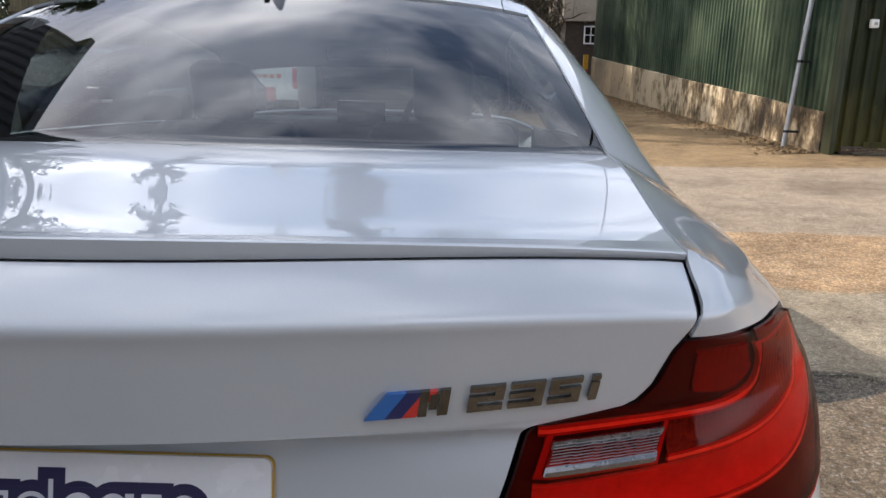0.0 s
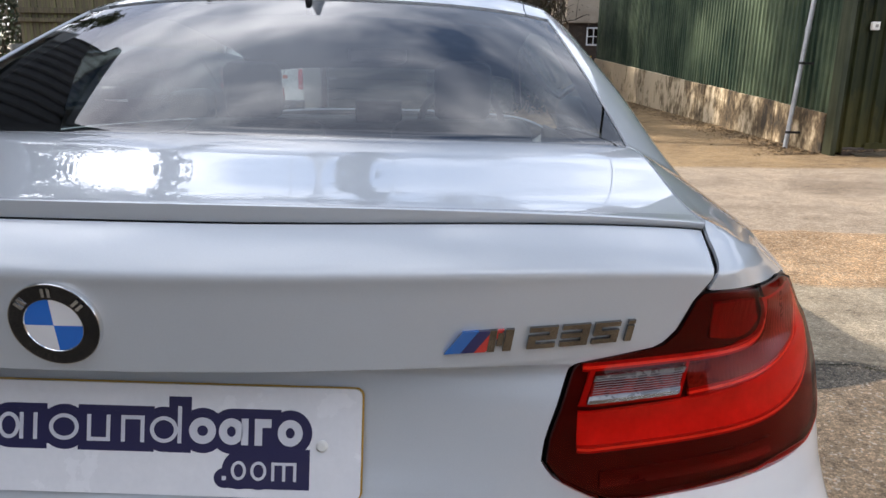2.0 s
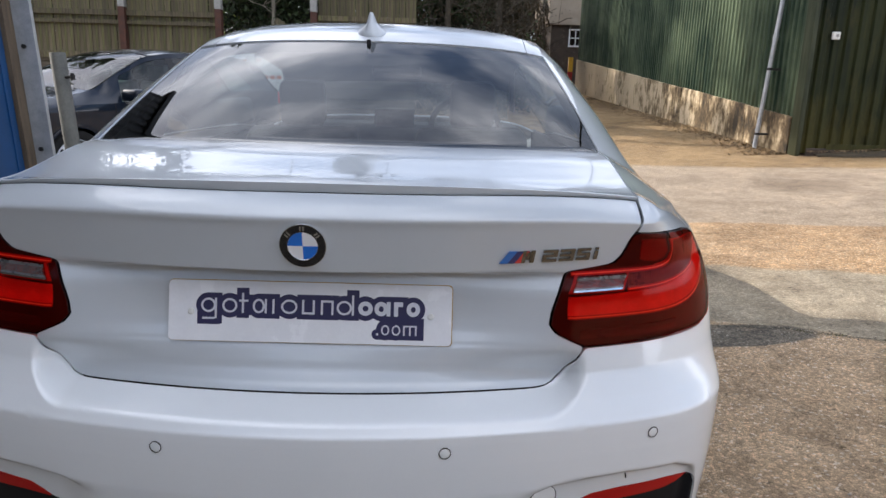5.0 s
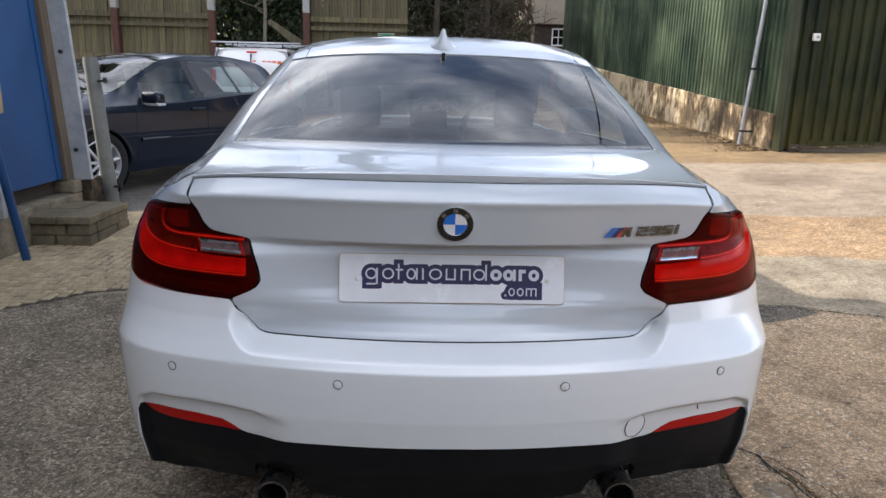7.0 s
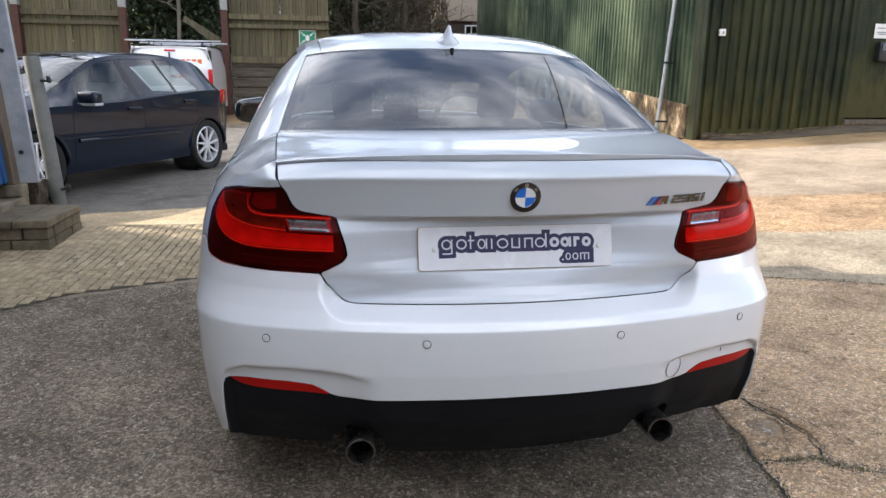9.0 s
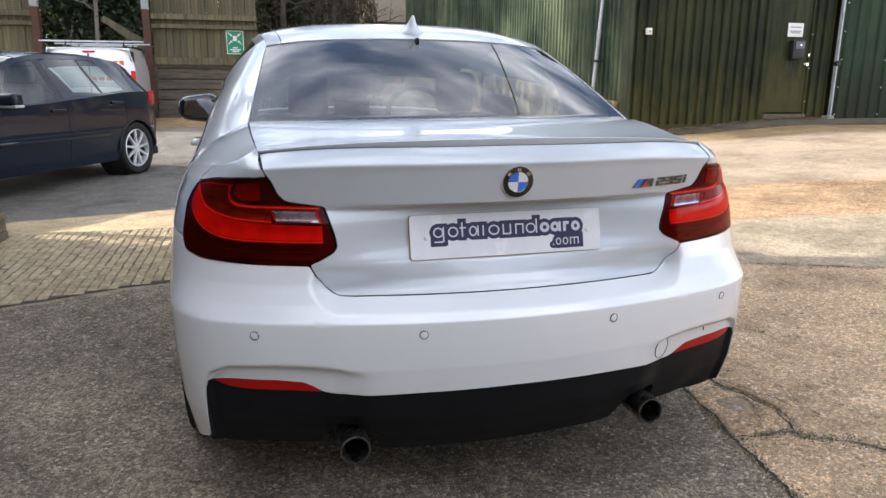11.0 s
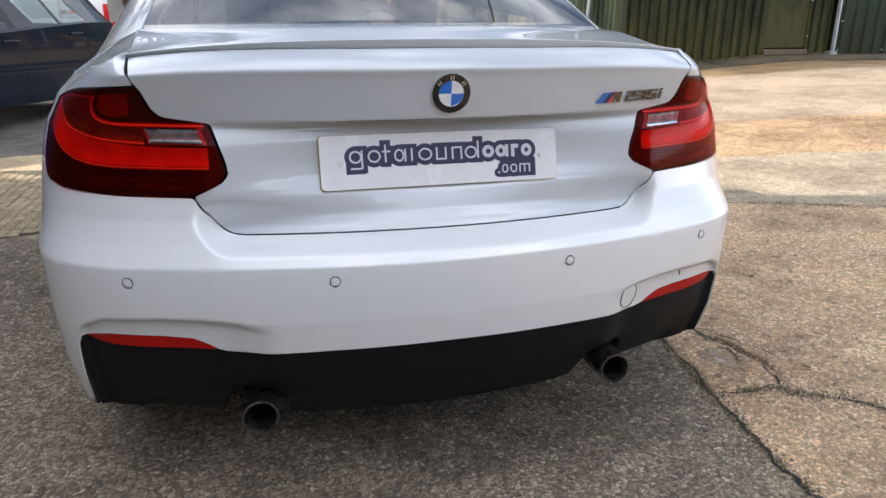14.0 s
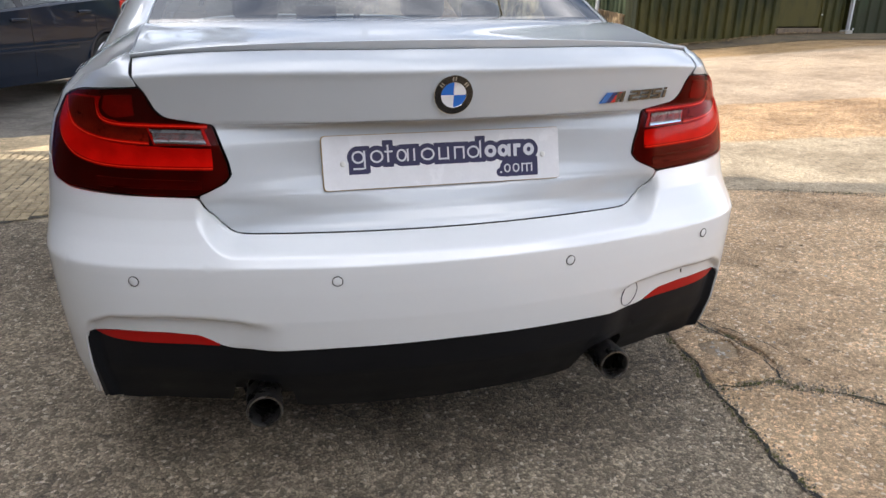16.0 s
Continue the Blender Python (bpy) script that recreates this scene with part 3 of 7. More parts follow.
def rear(s, z, lift=0.0):
    """A point of the car's tail: s runs round the plan from the middle line, z is the height, lift stands off the skin."""
    a = abs(s)
    w = lerp_table(HALF_WIDTH, z)
    if a <= .60:
        x, dy = a, .27 * a * a
    elif a <= 1.0:
        t = (a - .60) / .40
        full = smooth(.69, .61, z)
        k1 = .60 + .02 * full
        p = ((.60, .0972), (.60 + k1 * (w - .60), .0972 + k1 * (w - .60) * .324), (w, .26 - .03 * full), (w, .50))
        c = ((1 - t) ** 3, 3 * t * (1 - t) ** 2, 3 * t * t * (1 - t), t ** 3)
        x, dy = (sum(k * q[i] for k, q in zip(c, p)) for i in (0, 1))
    else:
        x, dy = w, .50 + (a - 1.0)
    tuck = lerp_table(FLUSH, z)
    if z < .50:
        tuck += (lerp_table(FLUSH, .50) - tuck) * .6 * smooth(.62, .80, a)
    y = dy + tuck * (1 - smooth(.85, 1.2, a))
    y += max(0.0, 1 - (a / .485) ** 2) * lerp_table(STEP, z)
    y += .058 * smooth(0.0, .030, inset(s, z)) * (1 - smooth(.675, .755, z))
    if .37 < a < .78 and z < .53:
        top = lerp_table(SCOOP, a)
        y += .022 * smooth(.37, .47, a) * (1 - smooth(.745, .775, a)) * smooth(0.0, .022, top - z)
    out = Vector((0, -1, 0)).lerp(Vector((1, 0, 0)), smooth(.55, 1.0, a)).normalized()
    return Vector((math.copysign(x + out.x * lift, s), y + out.y * lift, z))


def sheet(name, rows, mat, parent, label="", flange=0.014, centre=(0, 2.2, 0.7), skip=None):
    """A curved panel from rows of points, with its rim turned inwards."""
    nr, nc = len(rows), len(rows[0])
    vs = [Vector(p) for r in rows for p in r]
    fs = [(j * nc + i, j * nc + i + 1, (j + 1) * nc + i + 1, (j + 1) * nc + i) for j in range(nr - 1) for i in range(nc - 1) if not (skip and skip(rows[j][i], rows[j + 1][i + 1]))]
    me = bpy.data.meshes.new(name)
    me.from_pydata([tuple(v) for v in vs], [], fs)
    me.update()
    mid = vs[(nr // 2) * nc + nc // 2]
    sign = sum(p.normal.dot(p.center - Vector(centre)) * p.area for p in me.polygons)
    if sign < 0:
        me.flip_normals()
        me.update()
    bm = bmesh.new()
    bm.from_mesh(me)
    if flange:
        bm.normal_update()
        edges = [e for e in bm.edges if len(e.link_faces) == 1]
        nor = {v: v.normal.copy() for e in edges for v in e.verts}
        ret = bmesh.ops.extrude_edge_only(bm, edges=edges)
        made = [v for v in ret["geom"] if isinstance(v, bmesh.types.BMVert)]
        old = {v.co.copy().freeze(): n for v, n in nor.items()}
        for v in made:
            v.co -= flange * old[v.co.copy().freeze()]
        for e in edges:
            e.smooth = False
    for f in bm.faces:
        f.smooth = True
    bm.to_mesh(me)
    bm.free()
    me.materials.append(mat)
    ob = new(name, me)
    ob.parent = parent
    if label:
        ob["label"] = label
    return ob


def span(a, b, n):
    return [a + (b - a) * k / (n - 1) for k in range(n)]


def by_rows(zs, left, right, cols, lift=0.0):
    """Rows of skin points between two borders that are given as s by z."""
    return [[rear(s, z, lift) for s in span(left(z), right(z), cols)] for z in zs]


def by_cols(ss, low, high, n, lift=0.0):
    """Columns of skin points between two borders that are given as z by s."""
    return [[rear(s, z, lift) for z in span(low(s), high(s), n)] for s in ss]


car = thing("coupe_car", "pearl white two-door coupe with smoked chrome badges, parked in the yard", "car")

# stations of the upper body: v, middle height, window edge (x, z); the shoulder follows from smooth curves
SPINE = [(1.07, 1.346, .556, 1.316), (1.20, 1.388, .562, 1.346), (1.45, 1.426, .574, 1.376), (1.90, 1.442, .580, 1.388), (2.30, 1.422, .572, 1.372), (2.45, 1.385, .570, 1.340),
         (2.80, 1.215, .610, 1.180), (3.20, 1.020, .660, .995), (3.70, .965, .650, .935), (4.10, .900, .600, .860), (4.28, .800, .520, .760)]


def spine(v):
    """Heights of the deck, then the rear window, then the roof; the deck swings up from the lip and flattens before the glass."""
    if v <= .46:
        s = smooth(.02, .44, v)
        return 1.036 + .036 * s, .614 + .022 * smooth(-.1, .46, v), 1.017 + .042 * s
    if v <= 1.07:
        t = v - .46
        return 1.072 + .506 * t - .0929 * t * t, .636 - .1311 * t, 1.059 + .4766 * t - .0907 * t * t
    k = max(i for i in range(len(SPINE) - 1) if SPINE[i][0] <= v)
    a, b = SPINE[k], SPINE[k + 1]
    p, q = (SPINE[k - 1] if k else (.95, 1.300, .572, 1.271)), SPINE[min(len(SPINE) - 1, k + 2)]
    return tuple(hermite(v, p, a, b, q, i) for i in (1, 2, 3))


def hermite(v, p, a, b, q, i):
    h = b[0] - a[0]
    t = (v - a[0]) / h
    d1 = (b[i] - a[i]) / h
    ma = (b[i] - p[i]) / (b[0] - p[0]) if p is not a else d1
    mb = (q[i] - a[i]) / (q[0] - a[0]) if q is not b else d1
    return (2 * t ** 3 - 3 * t * t + 1) * a[i] + (t ** 3 - 2 * t * t + t) * h * ma + (-2 * t ** 3 + 3 * t * t) * b[i] + (t ** 3 - t * t) * h * mb


def coupe_station(v):
    v = clamp(v, -.01, 4.28)
    zc, xg, zg = spine(v)
    xs = .735 + .097 * (1 - math.exp(-max(0.0, v) / .45)) - .14 * smooth(3.2, 4.4, v)
    zs = .967 - .008 * smooth(.1, 1.0, v) - .028 * smooth(1.2, 3.3, v) - .24 * smooth(3.1, 4.4, v)
    # the pillar stands out roundly between the deck and the side window
    full, near = smooth(.40, .85, v) * (1 - .45 * smooth(1.1, 1.7, v)), smooth(.30, .65, v)
    mx, mz = xg + (.48 + .04 * near + .10 * full) * (xs - xg), zg - (.40 - .04 * near - .15 * full) * (zg - zs)
    return [zc, xg, zg, (mx + (xg + xs) / 2) / 2, (mz + (zg + zs) / 2) / 2, xs, zs]


STATIONS = "coupe"


def station(v, tab=STATIONS):
    if tab is STATIONS:
        return coupe_station(v)
    v = clamp(v, tab[0][0], tab[-1][0])
    k = max(i for i in range(len(tab) - 1) if tab[i][0] <= v)
    a, b = tab[k], tab[k + 1]
    p, q = tab[max(0, k - 1)], tab[min(len(tab) - 1, k + 2)]
    h = b[0] - a[0]
    t = (v - a[0]) / h
    out = []
    for i in range(1, 8):
        d0, d1 = (a[i] - p[i]) / max(1e-6, a[0] - p[0]) if k else (b[i] - a[i]) / h, (b[i] - a[i]) / h
        d2 = (q[i] - b[i]) / max(1e-6, q[0] - b[0]) if q is not b else d1
        ma = 0.0 if d0 * d1 <= 0 else 2 * d0 * d1 / (d0 + d1)
        mb = 0.0 if d1 * d2 <= 0 else 2 * d1 * d2 / (d1 + d2)
        out.append((2 * t ** 3 - 3 * t * t + 1) * a[i] + (t ** 3 - 2 * t * t + t) * h * ma + (-2 * t ** 3 + 3 * t * t) * b[i] + (t ** 3 - t * t) * h * mb)
    return out


def upper(u, v, lift=0.0, tab=STATIONS):
    """A point of the upper body. u: 0 at the middle line, 1 at the window edge, 2 at the shoulder; its sign is the side."""
    zc, xg, zg, xp, zp, xs, zs = station(v, tab)
    a = abs(u)
    if a <= 1:
        x = a * xg
        w = smooth(.5, 1.2, v) if tab is STATIONS else 1.0
        z = zc + (zg - zc) * ((.85 - .40 * w) * a ** 2 + (.15 + .40 * w) * a ** 5)
    else:
        t = a - 1
        # bulged line from the window edge over the pillar to the shoulder
        c = ((1 - t) ** 2, 2 * t * (1 - t), t * t)
        mx, mz = 2 * xp - (xg + xs) / 2, 2 * zp - (zg + zs) / 2
        x = c[0] * xg + c[1] * mx + c[2] * xs
        z = c[0] * zg + c[1] * mz + c[2] * zs
    bow = .27 * (1 - smooth(1.2, 1.9, v)) - .12 * smooth(2.3, 2.9, v)
    if tab is not STATIONS:
        bow = .14 * (1 - smooth(-.3, .4, v)) - .12 * smooth(1.3, 1.8, v)
    return Vector((math.copysign(x, u), v + bow * x * x, z + lift))


# boot lid: rear face, spoiler lip and deck in one panel each
LID_SIDE = [(.6665, .415), (.6672, .428), (.669, .440), (.674, .452), (.69, .470), (.72, .491), (.748, .505), (.752, .503), (.774, .453), (.79, .439), (.815, .442), (.885, .464), (.890, .471), (.896, .516),
            (.902, .556), (.918, .572), (.952, .5865), (.985, .6050), (1.03, .6165)]
lid_zs = [.6665, .667, .668, .669, .671, .674, .678, .684, .690, .697, .704, .712, .72, .728, .736, .742, .747, .750, .753, .758, .764, .770, .776, .784, .792, .80, .812, .824, .836, .848, .858, .868,
          .876, .881, .884, .886, .8875, .889, .8905, .892, .894, .897, .901, .906, .912, .92, .93, .94, .95, .96, .97, .978, .983, .987, .990, .993, .996, 1.0, 1.005, 1.010, 1.015, 1.020, 1.026, 1.03]


def lip_height(s):
    """How far the spoiler lip stands over the lid face."""
    return .0055 + .0095 * (1 - smooth(.10, .612, abs(s)))


def lid_point(s, z):
    p = rear(s, z)
    if z > .95:
        top = upper(s / .6165, .012).z + .010 * max(0.0, 1 - (s / .612) ** 4) - lip_height(s) - .002
        p.z = .95 + (z - .95) * (top - .95) / .08
        p.y -= .020 * max(0.0, 1 - (s / .612) ** 4) * smooth(.972, 1.03, z)
    return p


lid_rows = [[lid_point(s, z) for s in span(-lerp_table(LID_SIDE, z), lerp_table(LID_SIDE, z), 61)] for z in lid_zs]
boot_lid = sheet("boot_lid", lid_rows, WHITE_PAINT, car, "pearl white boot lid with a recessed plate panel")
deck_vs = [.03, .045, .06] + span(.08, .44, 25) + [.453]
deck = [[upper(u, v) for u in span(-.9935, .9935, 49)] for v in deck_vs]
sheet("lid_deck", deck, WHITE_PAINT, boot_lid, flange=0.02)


def build_spoiler():
    rows = []
    for s in span(-.611, .611, 81):
        base = lid_point(s, 1.03)
        h = lip_height(s)
        z = base.z + .002 + h
        edge = Vector((s, base.y + .001, z))
        foot = Vector((s, base.y + .0050, z - h - .0010))
        back = upper(s / .6165, .055)
        rows.append([foot + Vector((0, .012, -.004)), foot, edge + Vector((0, .0003, -.0015)), edge, edge + Vector((0, .0012, .0006)), edge + Vector((0, .004, .0009)), edge.lerp(back, .35) + Vector((0, 0, .0008)), edge.lerp(back, .7) + Vector((0, 0, .0006)), back + Vector((0, 0, .0006)),
                     back + Vector((0, .004, -.006))])
    ob = sheet("spoiler", rows, WHITE_PAINT, boot_lid, "slim white lip spoiler", flange=0)
    ob.data.set_sharp_from_angle(angle=radians(30))
    return ob


build_spoiler()

# bumper and diffuser
BUMP_TOP = [(0, .6638), (.415, .6638), (.430, .6648), (.442, .667), (.454, .672), (.472, .687), (.493, .716), (.507, .744), (.515, .7475), (.63, .7495), (.765, .754), (.823, .765), (.842, .788), (.87, .798), (1.3, .80)]
BUMP_LOW = [(0, .437), (.26, .434), (.46, .428), (.472, .429), (.49, .435), (.515, .450), (.537, .460), (.60, .465), (.69, .464), (.72, .460), (.765, .450), (.774, .438), (.780, .40), (.786, .34), (.792, .295), (.797, .272), (.86, .245), (1.4, .20)]
bump_ss = sorted({round(v, 4) for v in span(-.42, .42, 43) + [q * p for q in (-1, 1) for p in span(.43, .53, 21) + span(.535, .76, 37) + span(.764, .84, 20) + span(.85, 1.06, 14)]})
arch = lambda p: (p.y - .862) ** 2 + (p.z - .335) ** 2 < .352 ** 2
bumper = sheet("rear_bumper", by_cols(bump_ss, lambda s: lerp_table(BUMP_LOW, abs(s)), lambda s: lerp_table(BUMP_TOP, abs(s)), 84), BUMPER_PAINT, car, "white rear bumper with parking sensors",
               skip=lambda a, b: arch((a + b) / 2))
DIFF_LOW = [(0, .212), (.30, .214), (.345, .225), (.355, .30), (.37, .325), (.465, .325), (.48, .30), (.49, .233), (.60, .233), (.68, .241), (.74, .256), (.80, .278)]
diff_ss = sorted({round(v, 4) for v in span(-.34, .34, 35) + [q * p for q in (-1, 1) for p in span(.345, .50, 24) + span(.51, .765, 26) + span(.768, .796, 12)]})
sheet("diffuser", by_cols(diff_ss, lambda s: min(lerp_table(DIFF_LOW, abs(s)), lerp_table(BUMP_LOW, abs(s)) - .02), lambda s: lerp_table(BUMP_LOW, abs(s)) - .004, 22, -.004), DIFFUSER, car, "satin black lower valance with twin cut-outs", flange=.05)

# dark liner behind the panel gaps
liner = sheet("liner", [[rear(s, min(z, .99 - .05 * smooth(.60, .64, abs(s)) - .02 * smooth(.7, .85, abs(s))), -.03) + Vector((0, .012 if abs(s) < .5 and z > .6 else 0.0, 0)) for s in span(-1.05, 1.05, 71)] for z in span(.26, .99, 50)], BLACK_GAP, car, flange=0,
              skip=lambda a, b: arch((a + b) / 2))

# tail lamps
LAMP_IN = [(.751, .511), (.756, .500), (.774, .459), (.79, .445), (.815, .448), (.885, .470), (.890, .477), (.896, .522), (.902, .562), (.918, .578), (.95, .590), (.958, .597)]
LAMP_OUT = [(.751, .520), (.754, .64), (.758, .765), (.769, .823), (.794, .838), (.852, .842), (.91, .849), (.934, .838), (.948, .785), (.958, .62)]


def lamp_patch(name, outline, side, mat, parent, lift, label="", dish=0.0, lean=0.0):
    """A lens piece from its border curves: lower and upper z by s; dish sinks its middle."""
    ss, low, high = outline
    rows = []
    for s in ss:
        a, b = curve_table(low, s), curve_table(high, s)
        outer = smooth(.74, .80, s)
        rows.append([rear(side * (s + lean * (a + (b - a) * k / 10 - .866)), a + (b - a) * k / 10, (lift - dish * math.sin(math.pi * k / 10)) * (1 - outer) + (lift * .25 + .0008) * outer) for k in range(11)])
    return sheet(name, rows, mat, parent, label, flange=.004)


def curve_table(tab, v):
    """A table read along a smooth curve."""
    if v <= tab[0][0] or v >= tab[-1][0] or len(tab) < 3:
        return lerp_table(tab, v)
    k = max(i for i in range(len(tab) - 1) if tab[i][0] <= v)
    return hermite(v, tab[max(0, k - 1)], tab[k], tab[k + 1], tab[min(len(tab) - 1, k + 2)], 1)


def build_lamp(side):
    zs = [.7515, .753, .755, .758, .762, .767, .773, .780, .79, .80, .815, .83, .845, .86, .872, .882, .887, .890, .893, .896, .899, .902, .907, .913, .92, .93, .94, .946, .950, .953, .956, .958]
    f = lambda tab: (lambda z: side * lerp_table(tab, z))
    housing = [[rear(side * s, z, -.006 + .004 * smooth(.74, .80, s)) for s in span(lerp_table(LAMP_IN, z), lerp_table(LAMP_OUT, z), 36)] for z in zs]
    lamp = sheet("tail_lamp", housing, LAMP_DARK, car, "smoked red L-shaped tail lamp", flange=-.0045)
    sheet("outer_lens", by_rows(zs, f(LAMP_IN), f(LAMP_OUT), 36, .003), LENS_RED, lamp, "glossy red outer lens", flange=.002)
    wide = span(.474, .836, 60)
    bar_low = [(.47, .806), (.60, .807), (.69, .811), (.75, .824), (.79, .846), (.822, .878), (.836, .908)]
    bar_high = [(.47, .842), (.60, .847), (.69, .857), (.76, .875), (.80, .8985), (.824, .918), (.836, .931)]
    up = lambda tab, d: [(a, z + d) for a, z in tab]
    # broad lower light bar that turns up at the outer end, lit along its lower edge
    lamp_patch("light_bar", (wide, bar_low, bar_high), side, LAMP_RED, lamp, -.001, "bright red light bar", .004)
    lamp_patch("bar_edge", (wide, up(bar_low, -.0040), up(bar_low, .0035)), side, LAMP_SOFT, lamp, -.0002)
    lamp_patch("bar_edge", (wide, up(bar_low, -.0014), up(bar_low, .0010)), side, LAMP_EDGE, lamp, .0006, "thin bright light guide")
    lamp_patch("upper_lens", (span(.616, .690, 16), [(.61, .906), (.65, .900), (.672, .904), (.69, .917)], [(.61, .944), (.66, .943), (.69, .940)]), side, LAMP_MID, lamp, -.002, "", .003)
    mid_low = [(.592, .856), (.69, .864), (.76, .882), (.80, .907), (.822, .926)]
    mid_high = [(.592, .881), (.66, .885), (.69, .8895), (.706, .902), (.716, .930), (.722, .938), (.80, .936), (.822, .930)]
    lamp_patch("middle_lens", (span(.592, .822, 40), mid_low, mid_high), side, LAMP_AMBER, lamp, -.002, "amber brown indicator lens", .003)
    guide = [(.478, .8835), (.60, .8853), (.65, .8868), (.683, .8925), (.698, .9035), (.706, .922), (.7105, .9385)]
    for lo, hi, mt, lf in ((-.0028, .0052, LAMP_SOFT, -.001), (-.0002, .0026, LAMP_EDGE, .0002)):
        lamp_patch("light_guide", (span(.478, .7105, 60), up(guide, lo), up(guide, hi)), side, mt, lamp, lf)
    lamp_patch("light_guide", (span(.702, .7125, 4), [(.70, .905), (.7125, .936)], [(.70, .940), (.7125, .940)]), side, LAMP_SOFT, lamp, .0001)
    lamp_patch("light_guide", (span(.708, .826, 30), [(.70, .9365), (.80, .9345), (.826, .928)], [(.70, .939), (.80, .937), (.826, .9305)]), side, LAMP_SOFT, lamp, .0002)
    low_line = [(.592, .8515), (.69, .8598), (.76, .878), (.80, .9035), (.822, .922)]
    for lo, hi, mt, lf in ((-.0022, .0045, LAMP_SOFT, -.001), (.0, .0024, LAMP_EDGE, .0002)):
        lamp_patch("light_guide", (span(.592, .822, 40), up(low_line, lo), up(low_line, hi)), side, mt, lamp, lf)
    # reversing lamp with slanted ends and fine ribs in a red surround
    lean = .35
    rev = lamp_patch("reverse_lamp", (span(.486, .583, 12), [(.48, .8540), (.59, .8560)], [(.48, .8785), (.59, .8800)]), side, LAMP_CLEAR, lamp, .0050, "clear ribbed reversing lamp", .003, lean)
    for k in range(9):
        z = .8600 + .0022 * k
        bm = bmesh.new()
        ends = span(.488, .581, 6)
        for a, b in zip(ends, ends[1:]):
            tube(bm, rear(side * (a + lean * (z - .866)), z + .0005, .0040), rear(side * (b + lean * (z - .866)), z + .001, .0040), .00040, 5)
        part("rib", bm, LAMP_RIB, rev)
    lamp_patch("reverse_rim", (span(.487, .581, 10), [(.47, .8535), (.60, .8555)], [(.47, .8568), (.60, .8588)]), side, CHROME, lamp, .0058, "bright lower reflector edge", 0.0, lean)
    for a0, a1 in ((.4795, .4855), (.5835, .5875)):
        lamp_patch("reverse_surround", (span(a0, a1, 3), [(.47, .8505), (.60, .8505)], [(.47, .883), (.60, .883)]), side, LAMP_SOFT, lamp, .0001, "", 0.0, lean)
    lamp_patch("reverse_surround", (span(.4795, .5875, 8), [(.47, .8490), (.60, .8505)], [(.47, .8528), (.60, .8543)]), side, LAMP_SOFT, lamp, .0002, "", 0.0, lean)
    lamp_patch("top_cap", (span(.708, .838, 20), [(.70, .9405), (.80, .9385), (.838, .9345)], [(.70, .9545), (.785, .9490), (.82, .9440), (.838, .9390)]), side, LAMP_LOW, lamp, .0012, "dark smoked cap over the lamp")
    lamp_patch("lower_glow", (span(.50, .70, 20), [(.50, .764), (.70, .766)], [(.50, .780), (.70, .784)]), side, LAMP_LOW, lamp, -.003, "", .002)
    return lamp


lamp_left, lamp_right = build_lamp(-1), build_lamp(1)

# lower reflectors, sensors, towing cap
for side in (-1, 1):
    lamp_patch("reflector", (span(.497, .745, 26), [(.49, .4335), (.54, .437), (.66, .4385), (.71, .443), (.745, .4535)], [(.49, .4360), (.515, .4475), (.537, .4575), (.60, .4625), (.69, .4615), (.72, .4575), (.745, .4545)]), side, REFLECTOR, car, .001, "red lower reflector")


def disc_on_skin(name, s, z, r, mat, parent, label="", ring=False, lift=.0012):
    p, q, t = rear(s, z), rear(s + .004, z), rear(s, z + .004)
    nrm = (q - p).cross(t - p).normalized()
    if nrm.y > 0 and abs(s) < .9:
        nrm = -nrm
    m = Matrix.Translation(p + nrm * lift) @ nrm.to_track_quat("Z", "Y").to_matrix().to_4x4()
    bm = bmesh.new()
    lathe(bm, [(r - .0013, -.002), (r - .0013, .0004), (r, .0004), (r, -.002)] if ring else [(0.0001, .0), (r * .9, .0), (r, -.0006), (r, -.004)], 32, m)
    return part(name, bm, mat, parent, label, True)


for s in (-.638, -.2525, .2525, .638):
    cap = disc_on_skin("parking_sensor", s, .590, .0100, BUMPER_PAINT, bumper, "round white parking sensor")
    disc_on_skin("seal", s, .590, .0109, BLACK_GAP, cap, ring=True)
tow = disc_on_skin("towing_cap", .438, .466, .030, BUMPER_PAINT, bumper, "round towing eye cover", lift=.0022)
disc_on_skin("seam", .438, .466, .0312, plain("seam_grey", (0.12, 0.12, 0.13), 0.6), tow, ring=True, lift=.0028)
bm = bmesh.new()
tube(bm, rear(.604, .496, .001), rear(.606, .485, .001), .0014, 6)
part("scuff", bm, BLACK_GAP, bumper, "small dark scuff")

# exhaust
for side in (-1, 1):
    m = Matrix.Translation((side * .418, -.05, .278)) @ pose(0, 0, 0, 90, 0, 0)
    bm = bmesh.new()
    lathe(bm, [(.034, -.25), (.038, -.20), (.0392, -.02), (.0392, -.004), (.0382, 0.0), (.0345, .001), (.0325, -.003), (.031, -.05), (.031, -.2)], 40, m)
    pipe = part("exhaust_pipe", bm, EXHAUST, car, "round black chrome tail pipe", True)
    bm = bmesh.new()
    lathe(bm, [(.0315, -.16), (.0001, -.16)], 24, m)
    part("bore", bm, SOOT, pipe)
    bm = bmesh.new()
    box(bm, (side * .418 - .048, .09, .245), (side * .418 + .048, .22, .335), .01)
    part("heat_box", bm, SOOT, car)

# number plate panel, badge and roundel
plate_m = Matrix.Translation((0, .0135, .803)) @ pose(0, 0, 0, -13.5, 0, 0)


